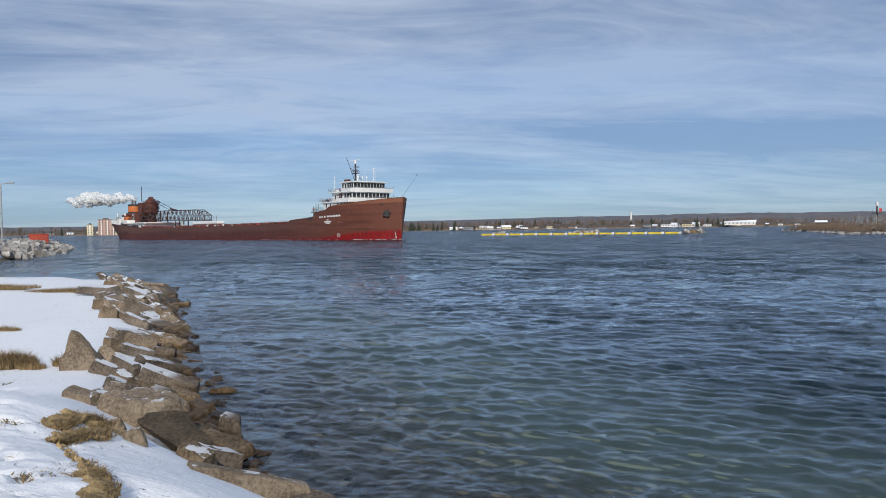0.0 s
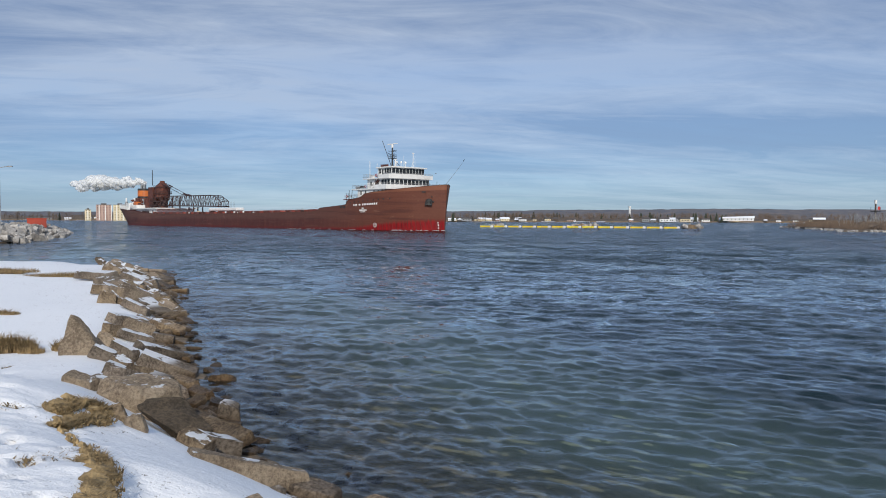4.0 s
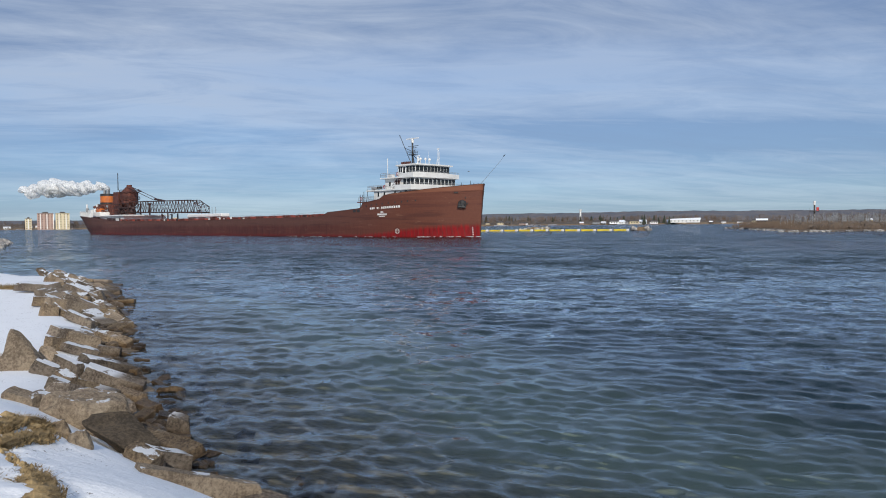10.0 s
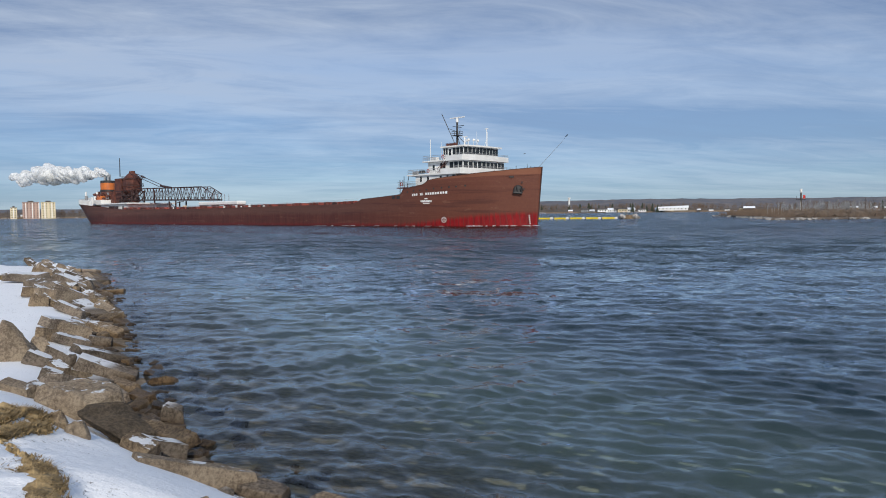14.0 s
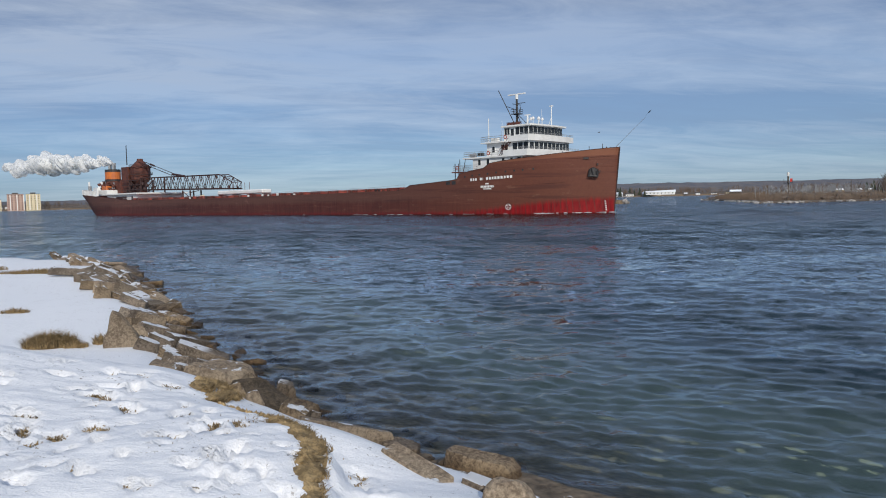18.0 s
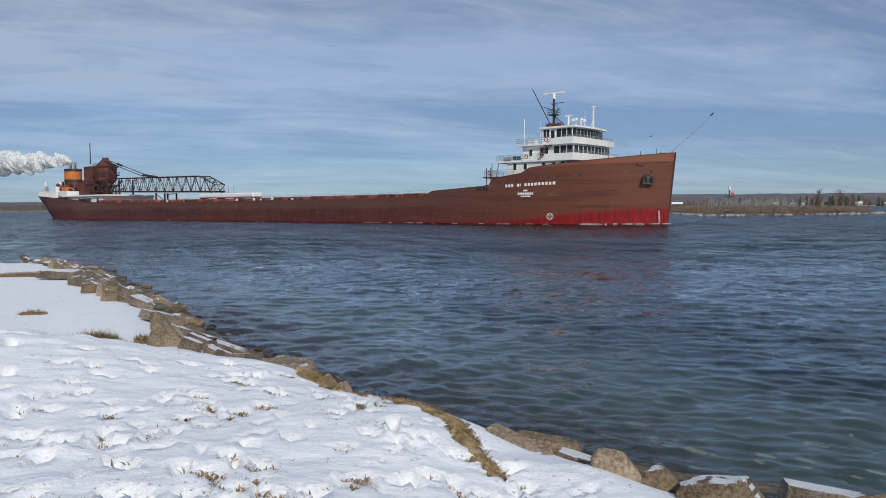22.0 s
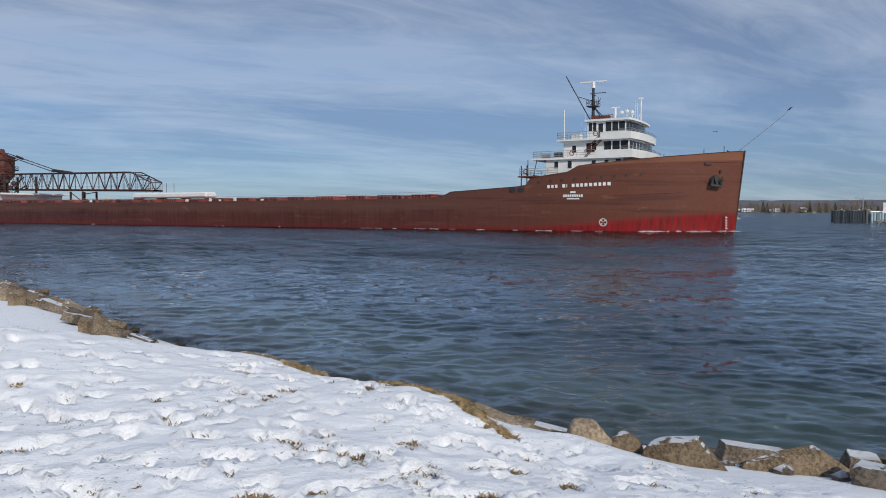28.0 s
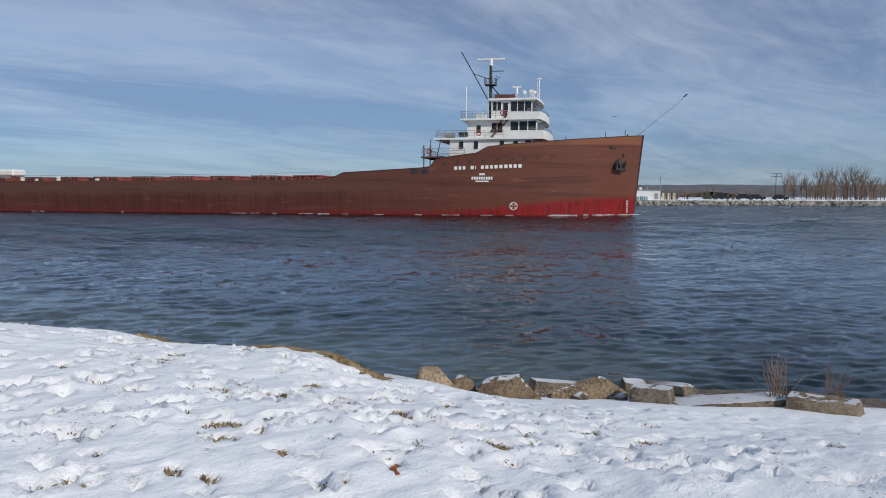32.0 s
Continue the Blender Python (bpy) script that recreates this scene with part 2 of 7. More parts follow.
def water_material():
    """Clear water: it mirrors the sky by its angle and lets the bed show through, greenish."""
    m, bsdf = plain("river_water")
    n, l = nodes_of(m)
    n.remove(bsdf)
    vec = mapped(m, "Object", (0.85, 1.0, 1), (0, 0, radians(-12)))

    def slopes(scale, detail, amount):
        k = n.new("ShaderNodeTexNoise")
        k.inputs["Scale"].default_value, k.inputs["Detail"].default_value = scale, detail
        k.inputs["Distortion"].default_value = 0.6
        l.new(vec, k.inputs["Vector"])
        mv = n.new("ShaderNodeVectorMath")
        mv.operation = "MULTIPLY_ADD"
        mv.inputs[1].default_value = (amount, amount, 0.0)
        mv.inputs[2].default_value = (-0.5 * amount, -0.5 * amount, 0.0)
        l.new(k.outputs["Color"], mv.inputs[0])
        return mv.outputs[0]

    def add(u, v):
        k = n.new("ShaderNodeVectorMath")
        k.operation = "ADD"
        for i, w in enumerate((u, v)):
            if isinstance(w, tuple):
                k.inputs[i].default_value = w
            else:
                l.new(w, k.inputs[i])
        return k.outputs[0]

    tilt = add(add(slopes(0.14, 3, 0.40), slopes(0.40, 4, 0.60)), add(slopes(2.2, 4, 0.90), slopes(9.0, 3, 0.95)))
    # gusts: lanes of rougher and smoother water
    gust = smooth_step(m, noise_node(m, mapped(m, "Object", (1.0, 0.16, 1), (0, 0, radians(14))), 1.6, 4, 0.6), 0.42, 0.58)
    lane = smooth_step(m, noise_node(m, mapped(m, "Object", (1.0, 0.12, 1), (0, 0, radians(18))), 0.42, 4, 0.6), 0.40, 0.60)
    rough = math_node(m, "ADD", 0.55, math_node(m, "ADD", math_node(m, "MULTIPLY", gust, 0.40), math_node(m, "MULTIPLY", lane, 0.50)))
    # calmer by the bank, choppier out; the growing lean of normals darkens far reflections
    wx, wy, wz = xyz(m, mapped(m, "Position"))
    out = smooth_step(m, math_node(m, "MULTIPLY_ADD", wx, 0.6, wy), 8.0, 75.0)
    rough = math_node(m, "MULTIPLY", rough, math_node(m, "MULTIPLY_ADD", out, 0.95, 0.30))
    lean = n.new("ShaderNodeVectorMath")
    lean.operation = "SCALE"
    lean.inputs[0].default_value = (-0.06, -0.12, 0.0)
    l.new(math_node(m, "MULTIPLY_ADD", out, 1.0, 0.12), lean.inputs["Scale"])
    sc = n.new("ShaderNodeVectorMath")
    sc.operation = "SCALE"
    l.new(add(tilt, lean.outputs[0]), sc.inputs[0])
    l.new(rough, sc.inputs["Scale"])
    bp = n.new("ShaderNodeVectorMath")
    bp.operation = "NORMALIZE"
    l.new(add(n.new("ShaderNodeNewGeometry").outputs["Normal"], sc.outputs[0]), bp.inputs[0])
    glossy = n.new("ShaderNodeBsdfGlossy")
    glossy.inputs["Roughness"].default_value = 0.02
    glossy.inputs["Color"].default_value = (0.92, 0.95, 1.0, 1)
    clear = n.new("ShaderNodeBsdfTransparent")
    clear.inputs["Color"].default_value = (0.88, 0.94, 0.92, 1)
    fres = n.new("ShaderNodeFresnel")
    fres.inputs["IOR"].default_value = 1.333
    for k in (glossy, fres):
        l.new(bp.outputs[0], k.inputs["Normal"])
    mx = n.new("ShaderNodeMixShader")
    l.new(fres.outputs[0], mx.inputs[0])
    l.new(clear.outputs[0], mx.inputs[1])
    l.new(glossy.outputs[0], mx.inputs[2])
    l.new(mx.outputs[0], n["Material Output"].inputs["Surface"])
    return m


def hull_material():
    """Oxide-brown hull with a scuffed bright red boot that climbs at the bow, rust runs and vertical frame marks."""
    m, bsdf = plain("rust_brown_hull_paint")
    n, l = nodes_of(m)
    vec = mapped(m)
    x, y, z = xyz(m, vec)
    streak = noise_node(m, mapped(m, "Object", (1.6, 1.6, 0.12)), 1.0, 7, 0.65)
    blot = noise_node(m, vec, 0.14, 6, 0.6)
    grain = noise_node(m, vec, 2.2, 6, 0.7)
    brown = ramp_node(m, math_node(m, "MULTIPLY_ADD", streak, 0.6, math_node(m, "MULTIPLY", blot, 0.5)), 0.38, (0.052, 0.015, 0.013), 0.72, (0.115, 0.036, 0.026))
    worn = smooth_step(m, math_node(m, "MULTIPLY_ADD", blot, 2.4, math_node(m, "MULTIPLY_ADD", streak, 1.2, z)), 4.2, 5.6)
    brown = mix_node(m, math_node(m, "MULTIPLY", worn, 0.75), brown, mix_node(m, grain, (0.135, 0.068, 0.050), (0.095, 0.042, 0.033)))
    bow = smooth_step(m, x, 62.0, 112.0)
    brown = mix_node(m, math_node(m, "MULTIPLY", bow, 0.8), brown, mix_node(m, grain, (0.165, 0.058, 0.034), (0.110, 0.036, 0.024)))
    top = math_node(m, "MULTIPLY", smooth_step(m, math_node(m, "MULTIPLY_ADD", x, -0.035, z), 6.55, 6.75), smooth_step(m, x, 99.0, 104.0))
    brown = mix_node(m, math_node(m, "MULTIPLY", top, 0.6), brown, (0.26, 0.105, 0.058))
    patchy = math_node(m, "MULTIPLY", smooth_step(m, noise_node(m, mapped(m, "Object", (0.25, 0.25, 0.7)), 1.0, 7, 0.7), 0.60, 0.68), 0.35)
    brown = mix_node(m, patchy, brown, (0.22, 0.12, 0.085))
    bands = noise_node(m, mapped(m, "Object", (0.05, 0.05, 1.1)), 1.0, 6, 0.65)
    brown = mix_node(m, math_node(m, "MULTIPLY", smooth_step(m, bands, 0.52, 0.68), 0.55), brown, (0.055, 0.022, 0.019))
    brown = mix_node(m, math_node(m, "MULTIPLY", smooth_step(m, bands, 0.44, 0.30), 0.35), brown, (0.20, 0.085, 0.06))
    line = math_node(m, "MULTIPLY_ADD", smooth_step(m, x, 92.0, 124.0), 2.3, 0.40)
    rag = math_node(m, "MULTIPLY_ADD", streak, 0.8, -0.4)
    red_f = math_node(m, "SUBTRACT", math_node(m, "ADD", line, rag), z)
    red_f = smooth_step(m, red_f, -0.7, 0.6)
    red = ramp_node(m, streak, 0.3, (0.11, 0.005, 0.006), 0.7, (0.30, 0.008, 0.010))
    red = mix_node(m, bow, ramp_node(m, streak, 0.3, (0.10, 0.012, 0.012), 0.7, (0.17, 0.02, 0.018)), red)
    bars = n.new("ShaderNodeTexWave")
    bars.bands_direction = "X"
    bars.inputs["Scale"].default_value, bars.inputs["Distortion"].default_value = 0.30, 2.0
    bars.inputs["Detail"].default_value = 2.0
    l.new(mapped(m, "Object", (1, 1, 0.05)), bars.inputs["Vector"])
    red = mix_node(m, math_node(m, "MULTIPLY", smooth_step(m, bars.outputs["Fac"], 0.86, 0.97), 0.5), red, (0.10, 0.03, 0.025))
    col = mix_node(m, red_f, brown, red)
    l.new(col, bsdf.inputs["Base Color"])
    bsdf.inputs["Roughness"].default_value = 0.55
    bsdf.inputs["Specular IOR Level"].default_value = 0.25
    seams = n.new("ShaderNodeTexBrick")
    seams.inputs["Scale"].default_value, seams.inputs["Mortar Size"].default_value = 1.0, 0.012
    seams.inputs["Brick Width"].default_value, seams.inputs["Row Height"].default_value = 9.0, 2.2
    cb = n.new("ShaderNodeCombineXYZ")
    l.new(x, cb.inputs[0])
    l.new(z, cb.inputs[1])
    l.new(cb.outputs[0], seams.inputs["Vector"])
    h = math_node(m, "MULTIPLY_ADD", seams.outputs["Fac"], -0.03, math_node(m, "MULTIPLY", grain, 0.02))
    h = math_node(m, "ADD", h, math_node(m, "MULTIPLY", noise_node(m, mapped(m, "Object", (0.45, 0.45, 0.3)), 1.0, 2), 0.10))
    bump_into(m, bsdf, h, 0.6, 1.0)
    return m


def rock_material(name, a, b, snowy=0.0):
    """Pitted sandy stone, wet and dark near the water, with a little snow lying on its upper faces."""
    m, bsdf = plain(name)
    n, l = nodes_of(m)
    obj = mapped(m)
    pos = mapped(m, "Position")
    geo = n.new("ShaderNodeNewGeometry")
    n1 = noise_node(m, obj, 2.2, 6, 0.62)
    n2 = noise_node(m, obj, 24.0, 5, 0.7)
    n3 = noise_node(m, obj, 90.0, 2)
    both = math_node(m, "MULTIPLY_ADD", n2, 0.65, math_node(m, "MULTIPLY", n1, 0.45))
    col = ramp_node(m, both, 0.46, b, 0.64, a)
    specks = smooth_step(m, n3, 0.62, 0.70)
    col = mix_node(m, math_node(m, "MULTIPLY", specks, 0.45), col, (0.05, 0.04, 0.03))
    oi = n.new("ShaderNodeObjectInfo")
    hsv = n.new("ShaderNodeHueSaturation")
    mr = n.new("ShaderNodeMapRange")
    mr.inputs[3].default_value, mr.inputs[4].default_value = 0.55, 1.25
    l.new(oi.outputs["Random"], mr.inputs[0])
    l.new(mr.outputs[0], hsv.inputs["Value"])
    l.new(col, hsv.inputs["Color"])
    z = xyz(m, pos)[2]
    wet = math_node(m, "SUBTRACT", 1.0, smooth_step(m, math_node(m, "MULTIPLY_ADD", n1, 0.25, z), 0.16, 0.40))
    col = mix_node(m, wet, hsv.outputs[0], mix_node(m, 1.0, hsv.outputs[0], (0.42, 0.36, 0.29), "MULTIPLY"))
    if snowy:
        up = xyz(m, geo.outputs["Normal"])[2]
        lie = math_node(m, "ADD", up, math_node(m, "MULTIPLY_ADD", noise_node(m, pos, 3.2, 5, 0.6), 1.5, -0.75))
        lie = math_node(m, "MULTIPLY", smooth_step(m, lie, 1.08 - snowy, 1.15 - snowy), smooth_step(m, z, 0.26, 0.36))
        col = mix_node(m, lie, col, (0.84, 0.86, 0.90))
    l.new(col, bsdf.inputs["Base Color"])
    rg = math_node(m, "MULTIPLY_ADD", wet, -0.5, 0.85)
    l.new(rg, bsdf.inputs["Roughness"])
    bsdf.inputs["Specular IOR Level"].default_value = 0.3
    bump_into(m, bsdf, math_node(m, "ADD", both, math_node(m, "MULTIPLY", n3, 0.35)), 1.0, 0.09)
    return m


def steam_material():
    """White steam: full of light inside, ragged and thin towards the rim."""
    m, bsdf = plain("white_steam")
    n, l = nodes_of(m)
    n.remove(bsdf)
    dif = n.new("ShaderNodeBsdfDiffuse")
    dif.inputs["Color"].default_value = (0.97, 0.97, 0.96, 1)
    tr = n.new("ShaderNodeBsdfTranslucent")
    tr.inputs["Color"].default_value = (0.97, 0.97, 0.96, 1)
    body = n.new("ShaderNodeMixShader")
    body.inputs[0].default_value = 0.55
    l.new(dif.outputs[0], body.inputs[1])
    l.new(tr.outputs[0], body.inputs[2])
    clear = n.new("ShaderNodeBsdfTransparent")
    holes = noise_node(m, mapped(m), 0.8, 7, 0.7)
    mx = n.new("ShaderNodeMixShader")
    l.new(smooth_step(m, holes, 0.30, 0.56), mx.inputs[0])
    l.new(clear.outputs[0], mx.inputs[1])
    l.new(body.outputs[0], mx.inputs[2])
    l.new(mx.outputs[0], n["Material Output"].inputs["Surface"])
    return m


M_GROUND, M_WATER, M_HULL, M_STEAM = ground_material(), water_material(), hull_material(), steam_material()
M_ROCK = rock_material("sandy_rock", (0.44, 0.33, 0.21), (0.13, 0.09, 0.058), 0.18)
M_SLAB = rock_material("slab_rock", (0.42, 0.34, 0.26), (0.13, 0.10, 0.075), 0.36)
M_TAN = rock_material("tan_boulder", (0.52, 0.41, 0.29), (0.22, 0.165, 0.115), 0.04)
# darker brown, used on the overhung lower piece of the large boulder
M_DARKROCK = rock_material("dark_brown_rock", (0.24, 0.18, 0.12), (0.09, 0.068, 0.045), 0.0)
M_RIPRAP = mat("pale_riprap", (0.48, 0.45, 0.41), (0.16, 0.145, 0.13), 0.9, fine=3, scale=0.5, bump=0.5, rnd=0.3)
M_WHITE = mat("white_ship_paint", (0.80, 0.80, 0.78), (0.70, 0.69, 0.66), 0.45, scale=0.5, fine=5, bump=0.05)
M_GLASS = mat("dark_window_glass", (0.02, 0.023, 0.026), (0.03, 0.035, 0.04), 0.10, scale=1, fine=6, bump=0.0, spec=0.2)
M_BLACK = mat("black_ship_paint", (0.018, 0.018, 0.02), (0.035, 0.033, 0.032), 0.55, fine=10, bump=0.1)
M_GREY = mat("grey_paint", (0.35, 0.36, 0.37), (0.22, 0.22, 0.22), 0.5, fine=10, bump=0.05)
M_RUST = mat("rust_brown_steel", (0.15, 0.045, 0.026), (0.07, 0.022, 0.016), 0.7, scale=0.6, fine=8, bump=0.2)
M_TRUSS = mat("dark_brown_truss", (0.055, 0.022, 0.018), (0.035, 0.017, 0.015), 0.7, fine=8, bump=0.1)
M_HATCH = mat("red_hatch_paint", (0.34, 0.075, 0.05), (0.20, 0.045, 0.035), 0.6, scale=0.7, fine=9, bump=0.1, rnd=0.25)
M_DECK = mat("red_deck_paint", (0.17, 0.04, 0.03), (0.10, 0.03, 0.025), 0.7, scale=0.4, fine=8, bump=0.1)
M_ORANGE = mat("orange_funnel_paint", (0.62, 0.17, 0.03), (0.45, 0.12, 0.03), 0.5, scale=0.6, fine=9, bump=0.05)
M_YELLOW = mat("yellow_float_plastic", (0.80, 0.66, 0.02), (0.62, 0.48, 0.02), 0.5, scale=1.0, fine=9, bump=0.05)
M_GRASS = mat("dry_brown_grass", (0.44, 0.31, 0.15), (0.15, 0.105, 0.05), 0.9, scale=9, fine=60, bump=0.0, rnd=0.2)
M_SNOW = mat("snow", (0.86, 0.88, 0.92), (0.78, 0.81, 0.87), 0.7, scale=0.8, fine=30, bump=0.2)
M_FOAM = mat("white_foam", (0.80, 0.83, 0.85), (0.55, 0.62, 0.66), 0.6, scale=1.5, fine=6, bump=0.3)
M_WOOD = mat("bare_grey_wood", (0.13, 0.10, 0.08), (0.07, 0.055, 0.045), 0.9, scale=3, fine=20, bump=0.2)
M_TWIG = mat("brown_twigs", (0.22, 0.155, 0.11), (0.11, 0.08, 0.06), 0.9, scale=1, fine=5, bump=0.0, rnd=0.2)
M_PINE = mat("dark_conifer", (0.025, 0.035, 0.022), (0.045, 0.05, 0.03), 0.9, scale=0.5, fine=4, bump=0.2)
# distance haze is put into the blue-grey first tone; the second is bare woods
M_HILL = mat("hazy_forest_hill", (0.085, 0.095, 0.12), (0.15, 0.135, 0.135), 0.95, scale=0.03, fine=0.35, bump=0.6, stretch=(1, 1, 0.6))
M_BRUSH = mat("bare_brush", (0.16, 0.125, 0.095), (0.075, 0.06, 0.05), 0.95, scale=0.15, fine=1.3, bump=0.8, stretch=(1, 1, 0.4))
M_SHORE = mat("reed_shore", (0.30, 0.21, 0.12), (0.16, 0.11, 0.065), 0.95, scale=0.05, fine=0.8, bump=0.4)
M_STEEL = mat("weathered_sheet_pile", (0.36, 0.34, 0.30), (0.16, 0.15, 0.14), 0.7, scale=0.3, fine=3, bump=0.3, rnd=0.5)
M_TEAL = mat("pale_teal_sheet_pile", (0.36, 0.48, 0.52), (0.20, 0.27, 0.30), 0.6, scale=0.3, fine=3, bump=0.2, rnd=0.4)
M_CREAM = mat("cream_render", (0.72, 0.62, 0.42), (0.62, 0.52, 0.34), 0.8, scale=0.1, fine=2, bump=0.05)
M_PINK = mat("pink_brown_render", (0.48, 0.33, 0.27), (0.40, 0.27, 0.22), 0.8, scale=0.1, fine=2, bump=0.05)
M_REDBOX = mat("red_orange_paint", (0.42, 0.05, 0.02), (0.25, 0.035, 0.018), 0.6, scale=0.5, fine=5, bump=0.1)
M_CAR = mat("dark_car_paint", (0.012, 0.014, 0.018), (0.02, 0.022, 0.026), 0.2, scale=2, fine=20, bump=0.0)
M_RED = mat("red_board_paint", (0.70, 0.06, 0.05), (0.55, 0.05, 0.04), 0.5, scale=1, fine=8, bump=0.0)
M_LEAF = mat("orange_brown_leaf", (0.55, 0.20, 0.07), (0.35, 0.12, 0.05), 0.7, scale=8, fine=60, bump=0.2)
M_DARKROOF = mat("dark_roof", (0.06, 0.055, 0.055), (0.10, 0.09, 0.085), 0.85, scale=0.3, fine=3, bump=0.1)


# ---- building helpers ----
def mesh_of(name, bm, material, smooth=False):
    me = bpy.data.meshes.new(name)
    bm.to_mesh(me)
    bm.free()
    for m in material if isinstance(material, (list, tuple)) else (material,):
        me.materials.append(m)
    if smooth:
        me.polygons.foreach_set("use_smooth", [True] * len(me.polygons))
    return me


def part(name, bm, material, parent, label="", smooth=False):
    """One mesh object under a thing or a part."""
    if parent is not None and parent.name == "lake_freighter":   # the stern is drawn in, aft of the funnel
        for v in bm.verts:
            if v.co.x < -85:
                v.co.x = -85 + (v.co.x + 85) * 0.83
            if v.co.x < -101:
                v.co.x = -101 + (v.co.x + 101) * 0.78
    ob = new(name, mesh_of(name, bm, material, smooth))
    if parent is not None:
        ob.parent = parent
    if label:
        ob["label"] = label
    return ob


def shared(name, me, parent, m):
    ob = new(name, me)
    ob.parent = parent
    ob.matrix_basis = m
    return ob


def thing(name, label, category, m=None, group="", kind=""):
    ob = new(name)
    ob.empty_display_size = 0.3
    if m is not None:
        ob.matrix_basis = m
    return tagged(ob, label, category, group, kind)


def solid(name, bm, material, label, category, m=None, group="", kind="", smooth=False):
    ob = new(name, mesh_of(name, bm, material, smooth))
    if m is not None:
        ob.matrix_basis = m
    return tagged(ob, label, category, group, kind)


def raw(name, verts, faces, material, smooth=False):
    me = bpy.data.meshes.new(name)
    me.from_pydata(verts, [], faces)
    me.materials.append(material)
    if smooth:
        me.polygons.foreach_set("use_smooth", [True] * len(me.polygons))
    me.update()
    return me


def box(bm, x0, x1, y0, y1, z0, z1, bevel=0.0):
    """An upright box, its edges chamfered."""
    made = bmesh.ops.create_cube(bm, size=1.0, matrix=Matrix.Translation(((x0 + x1) / 2, (y0 + y1) / 2, (z0 + z1) / 2)) @ Matrix.Diagonal((abs(x1 - x0), abs(y1 - y0), abs(z1 - z0), 1)))
    if bevel:
        edges = list({e for v in made["verts"] for e in v.link_edges})
        bmesh.ops.bevel(bm, geom=edges, offset=bevel, segments=1, affect="EDGES", profile=0.5)


def tube(bm, p, q, r, n=6, r2=None):
    p, q = Vector(p), Vector(q)
    d = q - p
    if d.length < 1e-6:
        return
    m = Matrix.Translation((p + q) / 2) @ d.to_track_quat("Z", "Y").to_matrix().to_4x4()
    bmesh.ops.create_cone(bm, cap_ends=True, segments=n, radius1=r, radius2=r if r2 is None else r2, depth=d.length, matrix=m)


def prism(bm, outline, z0, z1):
    """Walls and lids over a flat outline (x, y), counter-clockwise; z1 may be a list."""
    tops = z1 if isinstance(z1, (list, tuple)) else [z1] * len(outline)
    lo = [bm.verts.new((x, y, z0)) for x, y in outline]
    hi = [bm.verts.new((x, y, z)) for (x, y), z in zip(outline, tops)]
    k = len(outline)
    for i in range(k):
        bm.faces.new((lo[i], lo[(i + 1) % k], hi[(i + 1) % k], hi[i]))
    bm.faces.new(hi)
    bm.faces.new(lo[::-1])


def blob(bm, centre, size, seed, levels=2, rough=0.25, freq=1.0):
    made = bmesh.ops.create_icosphere(bm, subdivisions=levels, radius=1.0)
    off = Vector((seed * 3.17, seed * 1.71, seed * 2.39))
    for v in made["verts"]:
        k = 1 + rough * noise.noise(v.co * freq * 1.6 + off) + rough * 0.5 * noise.noise(v.co * freq * 4.0 + off)
        v.co = Vector(centre) + Vector((v.co.x * size[0], v.co.y * size[1], v.co.z * size[2])) * k


def lumps(x, y, seed, scale):
    """Smooth value noise over arrays, about -1 to 1."""
    rng = np.random.RandomState(seed)
    table = rng.uniform(-1, 1, (64, 64))
    u, v = x / scale, y / scale
    i, j = np.floor(u).astype(int), np.floor(v).astype(int)
    a, b = u - i, v - j
    a, b = a * a * (3 - 2 * a), b * b * (3 - 2 * b)
    g = lambda p, q: table[p % 64, q % 64]
    return (g(i, j) * (1 - a) + g(i + 1, j) * a) * (1 - b) + (g(i, j + 1) * (1 - a) + g(i + 1, j + 1) * a) * b


# ---- ground: the bank, the river bed and the horizon in one sheet ----
SHORE = [(40, -60), (14, -10), (9.0, -3.0), (7.3, 0.3), (6.3, 2.1), (5.3, 3.4), (4.2, 4.4), (3.2, 5.3), (2.4, 6.2), (1.8, 7.0), (1.2, 7.9), (0.7, 8.6), (0.2, 9.6), (-0.15, 10.5), (-0.55, 11.8), (-0.95, 13.3), (-1.25, 14.9), (-1.7, 16.8), (-2.4, 20.4), (-3.4, 25.5), (-4.35, 30.0), (-5.9, 38.0), (-7.5, 43.0), (-10.5, 47.5), (-17, 52), (-27, 60), (-36, 74), (-37, 88), (-33, 97), (-35, 107), (-38, 128), (-46, 160), (-62, 172), (-160, 180), (-400, 190)]


def inland(x, y):
    """Distance from the water's edge, positive on land (to the west of the line)."""
    best, sign = np.full(x.shape, 1e9), np.ones(x.shape)
    for (ax, ay), (bx, by) in zip(SHORE, SHORE[1:]):
        dx, dy = bx - ax, by - ay
        t = np.clip(((x - ax) * dx + (y - ay) * dy) / (dx * dx + dy * dy), 0, 1)
        d = np.hypot(x - ax - t * dx, y - ay - t * dy)
        s = np.sign(dx * (y - ay) - dy * (x - ax))
        closer = d < best
        sign = np.where(closer, s, sign)
        best = np.where(closer, d, best)
    return best * sign


